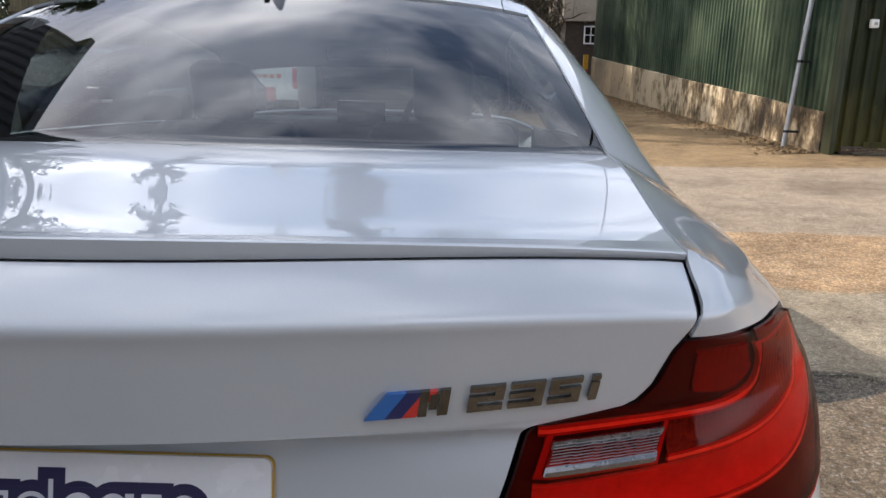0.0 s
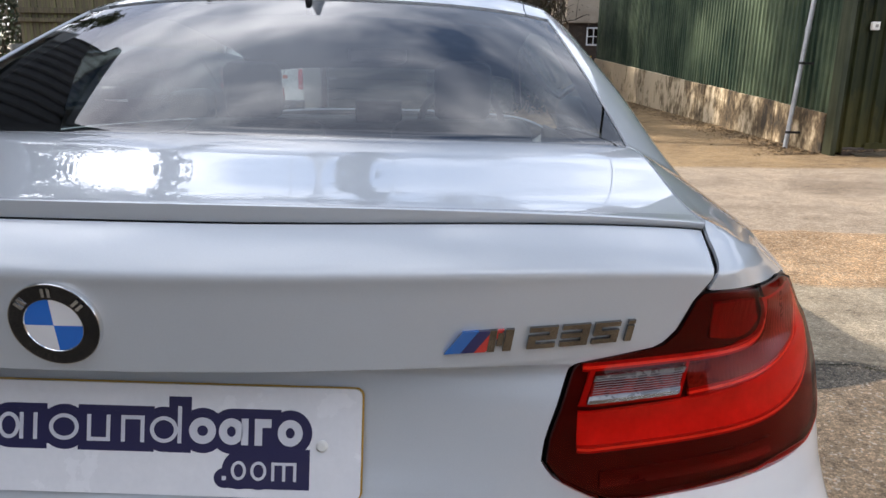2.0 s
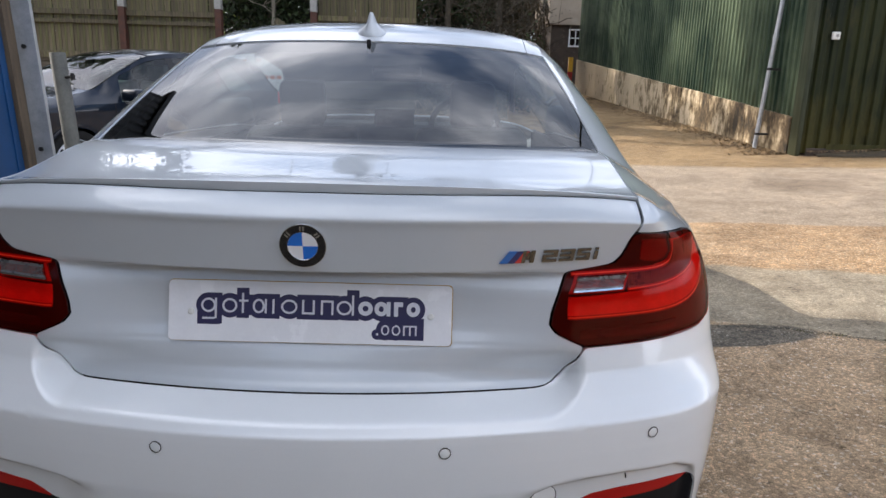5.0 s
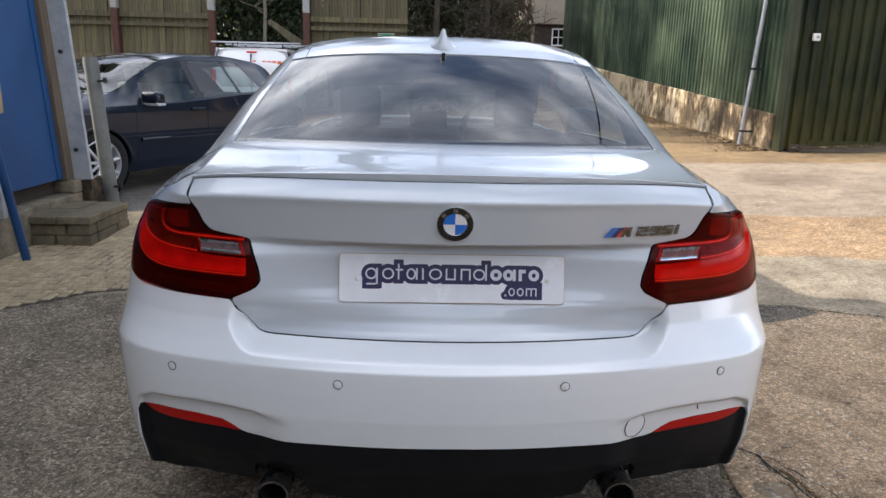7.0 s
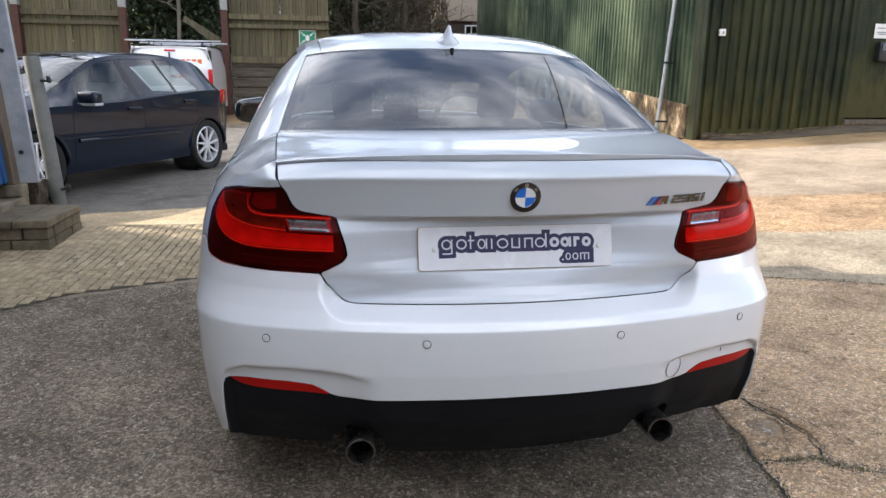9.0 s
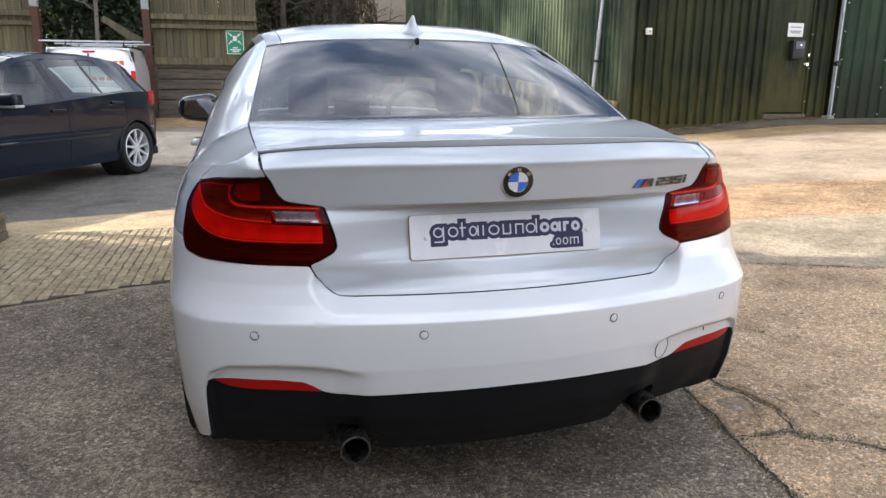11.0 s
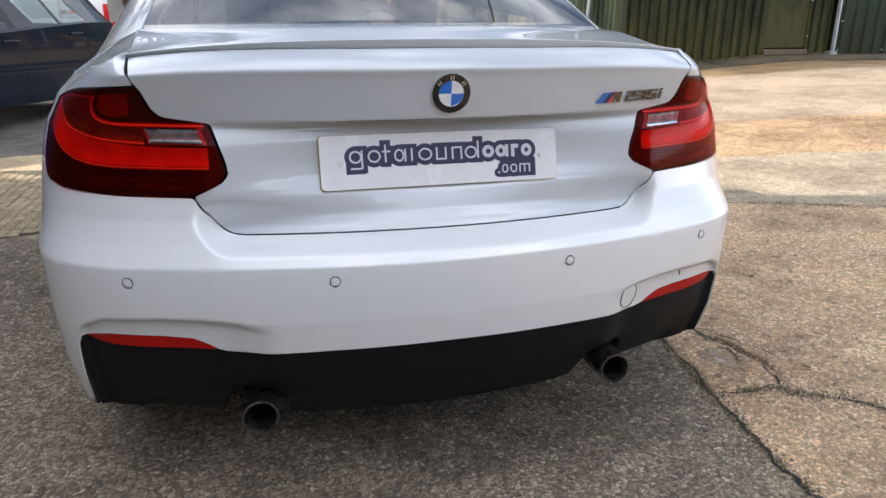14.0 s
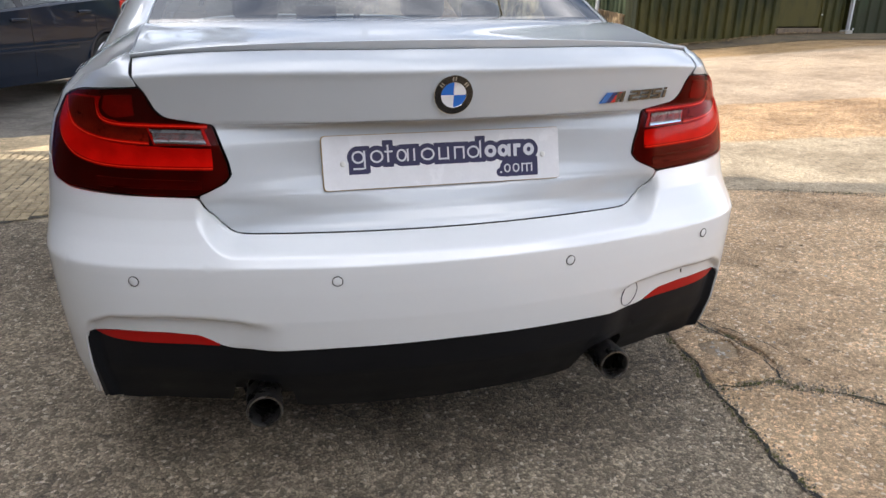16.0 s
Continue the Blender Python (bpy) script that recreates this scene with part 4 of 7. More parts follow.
plate = thing("number_plate", "white show plate with a navy printed trade mark", "")
plate.parent = car
plate.matrix_basis = plate_m
bm = bmesh.new()
outline = []
for cx, cz, a0 in ((.252, .0475, 0), (-.252, .0475, 90), (-.252, -.0475, 180), (.252, -.0475, 270)):
    outline += [(cx + .008 * math.cos(radians(a0 + 15 * k)), cz + .008 * math.sin(radians(a0 + 15 * k))) for k in range(7)]
prism(bm, outline, 0, .004)
part("plate_board", bm, PLATE_WHITE, plate)
bm = bmesh.new()
prism(bm, [(x * 1.006, z * 1.022) for x, z in outline], .0042, .006)
part("plate_backing", bm, PLATE_EDGE, plate, "amber edge of the backing")


def ring_outline(cx, cz, rx, rz, n=20):
    return [(cx + rx * math.cos(2 * math.pi * k / n), cz + rz * math.sin(2 * math.pi * k / n)) for k in range(n)]


# the trade mark as plain shapes: pale rings and uprights on a navy ground that follows their outline
print_depth = [0]


def ground_piece(outline):
    bm = bmesh.new()
    print_depth[0] += 1
    prism(bm, outline, -.0003 - .00001 * print_depth[0], .0005)
    part("print_ground", bm, PLATE_NAVY, plate)


def ground_slab(x0, z0, x1, z1):
    ground_piece([(x0, z0), (x1, z0), (x1, z1), (x0, z1)])


def print_ring(cx, cz, rx, rz, w):
    """A pale ring with its navy surround."""
    ground_piece(ring_outline(cx, cz, rx + .0095, rz + .0095, 28))
    bm = bmesh.new()
    loops = []
    for k, y in ((1.0, -.0013), (0.0, -.0013), (0.0, -.0008), (1.0, -.0008)):
        loops.append([bm.verts.new((x, y, z)) for x, z in ring_outline(cx, cz, rx - w * (1 - k), rz - w * (1 - k), 28)])
    for p, q in zip(loops, loops[1:] + loops[:1]):
        for k in range(28):
            bm.faces.new((p[k], p[(k + 1) % 28], q[(k + 1) % 28], q[k]))
    part("print_ring", bm, PLATE_GREY, plate)


def print_bar(x0, z0, x1, z1, halo=True):
    if halo:
        ground_slab(x0 - .0095, z0 - .0095, x1 + .0095, z1 + .0095)
    bm = bmesh.new()
    box(bm, (x0, -.0013, z0), (x1, -.0008, z1))
    part("print_bar", bm, PLATE_GREY, plate)


THIN, THICK, FOOT, HEAD = .0038, .0080, -.0030, .0235
MIDZ, HALFZ = (FOOT + HEAD) / 2, (HEAD - FOOT) / 2
for cx, rx, w in ((-.187, .0135, THIN), (-.148, .0138, THIN), (-.095, .0110, THIN), (-.039, .0150, THIN), (.062, .0140, THIN), (.101, .0135, THICK), (.130, .0125, THICK), (.189, .0125, THICK)):
    print_ring(cx, MIDZ, rx, HALFZ, w)
print_bar(-.1755, -.014, -.1717, HEAD)
print_bar(-.198, -.0155, -.1757, -.0117)
print_bar(-.126, FOOT, -.1222, HEAD + .010)
print_bar(-.131, HEAD - .006, -.114, HEAD - .0022)
print_bar(-.084, FOOT, -.0802, HEAD)
print_bar(-.070, FOOT, -.0662, HEAD)
for x in (-.0155, .0040, .0190, .0385):
    print_bar(x, FOOT, x + THIN, HEAD)
print_bar(-.0117, FOOT, .0040, FOOT + THIN)
print_bar(.0228, HEAD - THIN, .0385, HEAD)
print_bar(.0760, FOOT, .0798, HEAD + .0105)
print_bar(.1400, FOOT, .1470, HEAD)
print_bar(.1535, FOOT, .1610, HEAD)
print_bar(.1610, HEAD - .0085, .1700, HEAD)
ground_slab(-.18, FOOT - .004, .185, HEAD + .004)
ground_slab(.128, -.0465, .209, -.006)
ground_piece(ring_outline(.124, -.0365, .011, .010))
for cx, rx in ((.138, .0075), (.158, .0080)):
    print_ring(cx, -.0285, rx, .0095, .0028)
for x in (.171, .182, .193):
    print_bar(x, -.038, x + .003, -.0195, False)
print_bar(.171, -.0222, .196, -.0194, False)
print_bar(.1215, -.0385, .1255, -.0345, False)
for x in (-.219, .221):
    bm = bmesh.new()
    lathe(bm, [(.0001, .003), (.004, .0028), (.006, .001), (.006, -.001)], 18, Matrix.Translation((x, -.0005, -.002)) @ pose(0, 0, 0, 90, 0, 0))
    part("screw_cap", bm, CLEAR_PLASTIC, plate, smooth_shade=True)


def skin_frame(s, z, lift=0.0):
    p, q, t = rear(s, z), rear(s + .01, z), rear(s, z + .01)
    ex = (q - p).normalized()
    ny = ex.cross((t - p).normalized()).normalized()
    ez = ny.cross(ex) * -1
    ez = ex.cross(-ny) if ez.z < 0 else ez
    m = Matrix((ex, -ny if ny.y < 0 else ny, ez)).transposed().to_4x4()
    m.translation = p - (m.to_3x3() @ Vector((0, 1, 0))) * lift
    return m


rm = skin_frame(0, .944, .001)
roundel = thing("roundel", "round enamel badge in black, blue and white", "")
roundel.parent = car
roundel.matrix_basis = rm
face = pose(0, 0, 0, 90, 0, 0)
bm = bmesh.new()
lathe(bm, [(.0405, -.002), (.0408, .003), (.0402, .0042), (.0394, .0041)], 64, face)
part("chrome_ring", bm, CHROME, roundel, "bright chrome ring", True)
bm = bmesh.new()
lathe(bm, [(.0397, .002), (.0394, .0041), (.0262, .0052), (.0255, .0045)], 64, face)
part("black_ring", bm, GLOSS_BLACK, roundel, "black enamel ring", True)
for k in range(4):
    bm = bmesh.new()
    c = bm.verts.new((0, -.0048, 0))
    arc = [bm.verts.new((.0255 * math.cos(radians(90 * k + 9 * i)), -.0044, .0255 * math.sin(radians(90 * k + 9 * i)))) for i in range(11)]
    for a, b in zip(arc, arc[1:]):
        bm.faces.new((c, a, b))
    part("quadrant", bm, ROUNDEL_BLUE if k % 2 else ROUNDEL_WHITE, roundel, "blue quadrant" if k % 2 else "white quadrant")
bm = bmesh.new()
lathe(bm, [(.0255, .0046), (.0259, .0053), (.0264, .0051)], 64, face)
part("inner_ring", bm, CHROME, roundel, smooth_shade=True)
for ang in (140, 90, 40):
    for d in (-1, 1):
        bm = bmesh.new()
        box(bm, (-.0014, -.0058, -.0042), (.0014, -.0050, .0042), 0, pose(0, 0, 0, 0, 90 - ang, 0) @ Matrix.Translation((d * .0026, 0, .0325)))
        part("mark", bm, CHROME, roundel)

bs = lambda s: .9145 + .018 * (s - .341)
badge = thing("model_badge", "slanted three-colour stripe and smoked chrome model badge", "")
badge.parent = car


def badge_bar(s0, z0, s1, z1, slant, mat, depth=.005, name="bar", label=""):
    """One raised bar of the badge between two heights, leaning forwards."""
    bm = bmesh.new()
    pts = [(s0, z0), (s1, z0), (s1, z1), (s0, z1)]
    front = [bm.verts.new(rear(s + slant * (z - .91), bs(s) + z - .9145, depth)) for s, z in pts]
    back = [bm.verts.new(rear(s + slant * (z - .91), bs(s) + z - .9145, -.002)) for s, z in pts]
    bm.faces.new(front)
    for k in range(4):
        bm.faces.new((front[k], front[(k + 1) % 4], back[(k + 1) % 4], back[k]))
    return part(name, bm, mat, badge, label)


Z0, Z1 = .910, .9328
for a, b, mt, nm in ((.3405, .3555, STRIPE_LIGHT, "light blue stripe"), (.3557, .3685, STRIPE_DARK, "dark blue stripe"), (.3687, .3795, STRIPE_RED, "red stripe")):
    badge_bar(a, Z0, b, Z1, .75, mt, .005, "stripe", nm)
# chrome slab numerals, each of three bars joined at one end or the other
strokes = [(.3805, Z0, .3875, Z1), (.3885, Z0 + .006, .3945, Z1 - .003), (.3955, Z0, .4035, Z1)]
for base, wide, upper_end, lower_end in ((.4185, .0275, 1, 0), (.4505, .0275, 1, 1), (.4825, .0260, 0, 1)):
    for low in (0.0, .0089, .0178):
        strokes.append((base, Z0 + low, base + wide, Z0 + low + .0050))
    for end, low in ((upper_end, .0139), (lower_end, .0050)):
        strokes.append((base + end * (wide - .0075), Z0 + low, base + end * (wide - .0075) + .0075, Z0 + low + .0039))
strokes += [(.5165, Z0, .5235, Z0 + .0168), (.5165, Z0 + .0188, .5235, Z1)]
for a, z0, b, z1 in strokes:
    badge_bar(a, z0, b, z1, .13, DARK_CHROME, .0052)

# glazing, roof, pillars and flanks
CREASE = [(.6145, .985), (.70, .980), (.76, .974), (.79, .9705), (.83, .966), (.856, .9625)]
TAIL_LOW = [(.61, .9625), (.70, .958), (.785, .952), (.85, .938), (.86, .934)]
rear_glass = sheet("rear_window", [[upper(u, v, -.004) for u in span(-.996, .996, 41)] for v in span(.44, 1.052, 25)], REAR_GLASS, car, "large tinted rear window reflecting clouds", flange=.004)
sheet("window_seal", [[upper(u, v, -.007) for u in span(-1.0, 1.0, 31)] for v in (1.046, 1.058, 1.072)], TRIM, car, flange=.0)
roof = sheet("roof", [[upper(u, v) for u in span(-.90, .90, 41)] for v in span(1.06, 2.40, 34)], WHITE_PAINT, car, "white roof panel", flange=.01)
for side in (-1, 1):
    sheet("roof_rail", [[upper(side * u, v) for u in span(.905, 1.0, 7)] for v in span(1.06, 2.40, 34)], WHITE_PAINT, car, flange=.008)
    # rear quarter and pillar, up to the side window; its tail end stands over the lamp and keeps to the lid's profile
    def tail_point(s, z):
        p = rear(side * s, z + max(0.0, z - .95) * .345 * (1 - smooth(.6145, .82, s)))
        p.z = z
        p.x += side * (.0028 + .0035 * smooth(.965, 1.0, z)) * (1 - smooth(.6145, .72, s))
        return p

    tail_s = span(.6145, .856, 30)
    rows = []
    for f in (0.0, .15, .3, .45, .6, .75, .85, .94, 1.0):
        low, high = lerp_table(TAIL_LOW, tail_s[0]), lerp_table(CREASE, tail_s[0]) - .002
        near = .6145 - min(.6145, lerp_table(LID_SIDE, low + (high - low) * f) + .0058)
        rows.append([tail_point(s - near * (1 - k / 29), lerp_table(TAIL_LOW, s) + (lerp_table(CREASE, s) - .002 - lerp_table(TAIL_LOW, s)) * f) for k, s in enumerate(tail_s)])
    edge = []
    for s in tail_s:
        # the top edge runs nearly straight from the lip's end down to the corner
        low, f = lerp_table(CREASE, s), (abs(tail_point(s, lerp_table(CREASE, s)).x) - .6145) / (.7241 - .6145)
        edge.append((s, low, max(.004, 1.017 - .0495 * f + .006 * f * (1 - f) - low)))
    for f in (.04, .12, .3, .55, .8, 1.0):
        rows.append([tail_point(s, z + .001 + rise * f) + Vector((0, .0012 + .004 * f, .0012 * f)) for s, z, rise in edge])
    edge = rows[-1]
    first_top = len(rows) - 1
    us, join = span(1.0025, 2.0, 30), .42
    end = upper(side * 2.0, join)
    lead = (upper(side * 2.0, join + .01) - end) * (join / .01)

    def quarter_top(u, v):
        """The shoulder runs in one even bend from the tail's corner; each section swells between deck edge and shoulder."""
        if v >= join:
            return upper(side * u, v)
        t = v / join
        outer = edge[-1] * (1 - t) ** 2 + (end - lead / 2) * (2 * t * (1 - t)) + end * t * t
        inner = upper(side * 1.0025, v)
        full, near = smooth(.40, .85, v), smooth(.30, .65, v)
        w = u - 1.0
        mid = inner.lerp(outer, .5)
        mid.x = inner.x + (.48 + .04 * near + .10 * full) * (outer.x - inner.x)
        mid.z = inner.z - (.40 - .04 * near - .15 * full) * (inner.z - outer.z)
        return inner * (1 - w) ** 2 + mid * (2 * w * (1 - w)) + outer * w * w

    for v in span(.008, .62, 44) + span(.64, 1.16, 24):
        fade = (1 - min(1.0, v / .30)) ** 2
        rows.append([quarter_top(u, v) + (e - quarter_top(u, 0.0)) * fade for e, u in zip(edge, us)])
    quarter = sheet("rear_quarter", rows, WHITE_PAINT, car, "white rear quarter with the roof pillar", flange=.004)
    # Black strips sunk into the lid gaps, painting in their shade.
    sheet("gap_shadow", [[upper(side * u, v, -.0065) for u in (.985, 1.0, 1.012)] for v in span(.025, .45, 16)], BLACK_GAP, car, "black strip under the lid gap, standing in for its shade", flange=0)
    sheet("gap_shadow", [[lid_point(side * (lerp_table(LID_SIDE, z) + d), z) + Vector((0, .0060, -.001)) for d in (-.006, 0.0, .0075)] for z in span(.955, 1.024, 14)], BLACK_GAP, car, "black strip beside the lid gap, standing in for its shade", flange=0)
    sheet("side_window", [[upper(side * u, v, -.006) for u in span(1.10, 1.93, 12)] for v in span(1.155, 2.75, 20)], SIDE_GLASS, car, "tinted side window", flange=.003)
    sheet("window_frame", [[upper(side * u, v) for u in span(1.0, 1.11, 5)] for v in span(1.16, 3.0, 24)], TRIM, car, flange=.01)
    sheet("door_shoulder", [[upper(side * u, v) for u in span(1.92, 2.0, 5)] for v in span(1.16, 3.2, 24)], WHITE_PAINT, car, flange=.01)
    sheet("front_wing", [[upper(side * u, v) for u in span(1.0, 2.0, 10)] for v in span(3.2, 4.28, 14)], WHITE_PAINT, car, flange=.01)

    def flank(y, z):
        zs = station(clamp(y - .16, -.01, 4.28))
        top_x, top_z = zs[5], zs[6]
        w = lerp_table(HALF_WIDTH, min(z, .80)) * (1 - .10 * smooth(3.4, 4.35, y))
        if z > .80:
            t = (z - .80) / max(.01, top_z - .80)
            w = w + (top_x - w) * t ** 2.2
        return Vector((side * w, y, z))

    def holes(a, b):
        c = (a + b) / 2
        return (c.y - .862) ** 2 + (c.z - .335) ** 2 < .352 ** 2 or (c.y - 3.55) ** 2 + (c.z - .335) ** 2 < .36 ** 2

    # the side of the quarter behind the lamp
    q_in = lambda z: side * (lerp_table(LAMP_OUT, z) + .004 if z < .934 else .854 + .8 * (z - .934))
    brow = [row[-1] for row in rows[first_top:] if row[-1].y < .60]
    side_rows = []
    for k, q in enumerate(brow):
        a, col = k / (len(brow) - 1), []
        for f in span(0, 1, 22):
            z = .803 + f * (q.z - .803)
            lo = abs(q_in(z))
            top = rear(side * (lo + a * (1.035 - lo)), q.z)
            col.append(rear(side * (lo + a * (1.035 - lo)), z) + (q - top) * f ** 3)
        side_rows.append(col)
    sheet("quarter_side", side_rows, WHITE_PAINT, car, flange=.010)
    rows = []
    for y in span(.50, 4.30, 118):
        top = station(clamp(y - .16, -.01, 4.28))[6]
        low = .803 if y < .56 else (.22 if y < 4.0 else .22 + .1 * (y - 4))
        low = .803 - (.803 - .22) * smooth(.555, .57, y) if y < .57 else low
        rows.append([flank(y, z) for z in span(low, top, 40)])
    sheet("flank", rows, WHITE_PAINT, car, "white body side", flange=.01, skip=holes)
    bm = bmesh.new()
    lathe(bm, [(.36, -.02), (.36, .22), (.10, .22)], 40, Matrix.Translation((side * .86, .862, .335)) @ pose(0, 0, 0, 0, -90 * side, 0))
    part("arch_liner", bm, BLACK_GAP, car)
    # door handle and mirror
    bm = bmesh.new()
    box(bm, (side * .872, 1.78, .892), (side * .905, 1.99, .918), .010, seg=3)
    part("door_handle", bm, WHITE_PAINT, car, "white door handle", True)
    bm = bmesh.new()
    vs = box(bm, (-.112, -.072, -.078), (.112, .085, .078), .068, seg=6)
    for v in vs:
        v.co.z *= 1 - .18 * (v.co.x * side / .11)
    mir = part("door_mirror", bm, GLOSS_BLACK, car, "gloss black door mirror", True)
    mir.matrix_basis = pose(side * .925, 2.72, 1.030, 0, 0, side * -9)
    bm = bmesh.new()
    oval = [(math.copysign(abs(math.cos(b)) ** .6, math.cos(b)) * .086, math.copysign(abs(math.sin(b)) ** .6, math.sin(b)) * .052) for b in span(0, 2 * math.pi, 37)[:-1]]
    bm.faces.new([bm.verts.new((px, -.067, pz)) for px, pz in oval])
    bmesh.ops.solidify(bm, geom=bm.faces[:], thickness=.003)
    bmesh.ops.recalc_face_normals(bm, faces=bm.faces[:])
    part("mirror_glass", bm, MIRROR, mir, "mirror reflecting the sky").matrix_basis = pose(0, -.010, -.004, -3, 0, 0)
    bm = bmesh.new()
    box(bm, (side * .82, 2.70, .955), (side * .90, 2.78, .985), .01)
    part("mirror_arm", bm, GLOSS_BLACK, car)
sheet("headliner", [[upper(u, v, -.05 - .055 * smooth(1.6, 2.4, v)) for u in span(-1.0, 1.0, 17)] for v in span(1.10, 2.58, 16)], CABIN, car, "dark roof lining", flange=0)
for side in (-1, 1):
    sheet("pillar_trim", [[upper(side * u, v, -.03) * 1.0 - Vector((side * .02, 0, 0)) for u in span(1.02, 1.95, 8)] for v in span(.52, 1.17, 12)], CABIN, car, "dark inner pillar trim", flange=0)
sheet("windscreen", [[upper(u, v, -.004) for u in span(-.97, .97, 21)] for v in span(2.42, 3.16, 12)], DUSTY_GLASS, car, "windscreen", flange=.003)
sheet("bonnet", [[upper(u, v) for u in span(-1.0, 1.0, 31)] for v in span(3.20, 4.28, 16)], WHITE_PAINT, car, flange=.01)
sheet("front_bumper", [[Vector((math.sin(a) * .78, 4.05 + .36 * math.cos(a), z)) for a in span(-1.5, 1.5, 25)] for z in span(.2, .80, 8)], WHITE_PAINT, car, flange=.01)
bm = bmesh.new()
box(bm, (-.58, .30, .175), (.58, 4.1, .24), .02)
part("underbody", bm, BLACK_GAP, car)

# shark fin aerial
bm = bmesh.new()
FIN_N = 18
rings = []
for j in range(11):
    h = j / 10
    ring = []
    wx = .044 * (1 - h) ** 3.0 + .0155 * math.sqrt(max(0.05, 1 - .9 * h ** 4)) * (1 - .25 * h)
    y0, y1 = .02 + .030 * h ** 1.2, .165 - .105 * h ** .8
    for k in range(FIN_N):
        a = 2 * math.pi * k / FIN_N
        ring.append(bm.verts.new((wx * math.sin(a), (y0 + y1) / 2 - (y1 - y0) / 2 * math.cos(a), .070 * h - (.012 if j == 0 else 0))))
    rings.append(ring)
for p, q in zip(rings, rings[1:]):
    for k in range(FIN_N):
        bm.faces.new((p[k], p[(k + 1) % FIN_N], q[(k + 1) % FIN_N], q[k]))
bm.faces.new(rings[-1])
fin = part("roof_aerial", bm, WHITE_PAINT, car, "white shark fin aerial", True)
fin.matrix_basis = pose(0, 1.075, 1.355, 9, 0, 0)
bm = bmesh.new()
box(bm, (-.006, 1.035, 1.302), (.006, 1.06, 1.345), .003)
part("brake_light_foot", bm, BLACK_GAP, car)


# wheels
def build_wheel(name, parent, place, r, width, spokes, side):
    w = thing(name, "", "")
    w.parent = parent
    w.matrix_basis = pose(*place, 0, 90 * side, 0)
    bm = bmesh.new()
    h = width / 2
    lathe(bm, [(r * .72, -h * .8), (r * .84, -h), (r * .94, -h * .96), (r * .985, -h * .80), (r, -h * .55), (r, h * .55), (r * .985, h * .80), (r * .94, h * .96), (r * .84, h), (r * .72, h * .8)], 48)
    part("tyre", bm, RUBBER, w, smooth_shade=True)
    bm = bmesh.new()
    lathe(bm, [(r * .725, -h * .8), (r * .725, h * .80), (r * .69, h * .88), (r * .67, h * .76), (r * .67, -h * .2)], 48)
    for k in range(spokes):
        a = 2 * math.pi * k / spokes
        box(bm, (.02, -.013, h * .50), (r * .695, .013, h * .80), .006, pose(0, 0, 0, 0, 0, math.degrees(a)))
    lathe(bm, [(.0001, h * .78), (.05, h * .76), (.06, h * .5)], 24)
    part("rim", bm, ALLOY, w, "silver multi-spoke alloy rim", True)
    bm = bmesh.new()
    lathe(bm, [(.0001, -h * .1), (r * .62, -h * .1)], 32)
    part("brake_disc", bm, BLACK_GAP, w)
    return w


for side in (-1, 1):
    build_wheel("wheel", car, (side * .775, .862, .325 + .005), .328, .235, 10, side)
    build_wheel("wheel", car, (side * .775, 3.55, .345), .325, .225, 10, side)

# cabin seen through the glass
def build_seat(x, y, name, label, low=1.0):
    s = thing(name, "", "")
    s.parent = car
    s["label"] = label
    s.matrix_basis = pose(x, y, 0) @ Matrix.Diagonal((1, 1, low, 1))
    bm = bmesh.new()
    vs = box(bm, (-.24, -.07, .50), (.24, .07, 1.06), .06, pose(0, 0, 0, 14, 0, 0), 4)
    part("backrest", bm, CABIN, s, smooth_shade=True)
    bm = bmesh.new()
    box(bm, (-.095, -.05, 1.06), (.095, .05, 1.25), .04, pose(0, -.02, 0.0, 11, 0, 0), 4)
    part("headrest", bm, CABIN, s, smooth_shade=True)
    bm = bmesh.new()
    box(bm, (-.25, 0.0, .40), (.25, .52, .54), .05, None, 3)
    part("cushion", bm, CABIN, s, smooth_shade=True)


build_seat(-.36, 2.06, "front_seat", "black leather front seat", .99)
build_seat(.36, 2.02, "front_seat", "black leather front seat")
build_seat(-.33, 1.22, "rear_seat", "black leather rear seat", .80)
build_seat(.33, 1.22, "rear_seat", "black leather rear seat", .80)
bm = bmesh.new()
box(bm, (-.70, 2.75, .70), (.70, 3.15, .985), .06, None, 3)
part("dashboard", bm, CABIN, car, "black dashboard", True)
bm = bmesh.new()
box(bm, (-.66, .50, .985), (.66, 1.02, 1.03), .02)
part("parcel_shelf", bm, CABIN, car, "black parcel shelf", True)
bm = bmesh.new()
box(bm, (-.80, .50, .30), (.80, 3.3, .36), .02)
part("cabin_floor", bm, CABIN, car)
bm = bmesh.new()
box(bm, (-.14, 2.70, .97), (.08, 2.72, 1.075), .008)
part("dash_screen", bm, GLOSS_BLACK, car, "black dashboard screen")
bm = bmesh.new()
lathe(bm, [(.185 + .016 * math.cos(radians(30 * k)), .016 * math.sin(radians(30 * k))) for k in range(13)], 36, Matrix.Translation((.36, 2.60, .98)) @ pose(0, 0, 0, 65, 0, 0))
part("steering_wheel", bm, CABIN, car, "black steering wheel", True)
bm = bmesh.new()
box(bm, (-.125, 2.40, 1.235), (.125, 2.43, 1.305), .025, None, 4)
part("inside_mirror", bm, GLOSS_BLACK, car, "interior mirror", True)
for side in (-1, 1):
    bm = bmesh.new()
    box(bm, (side * .80, 1.2, .40), (side * .82, 3.2, .95), .0)
    part("door_card", bm, CABIN, car)

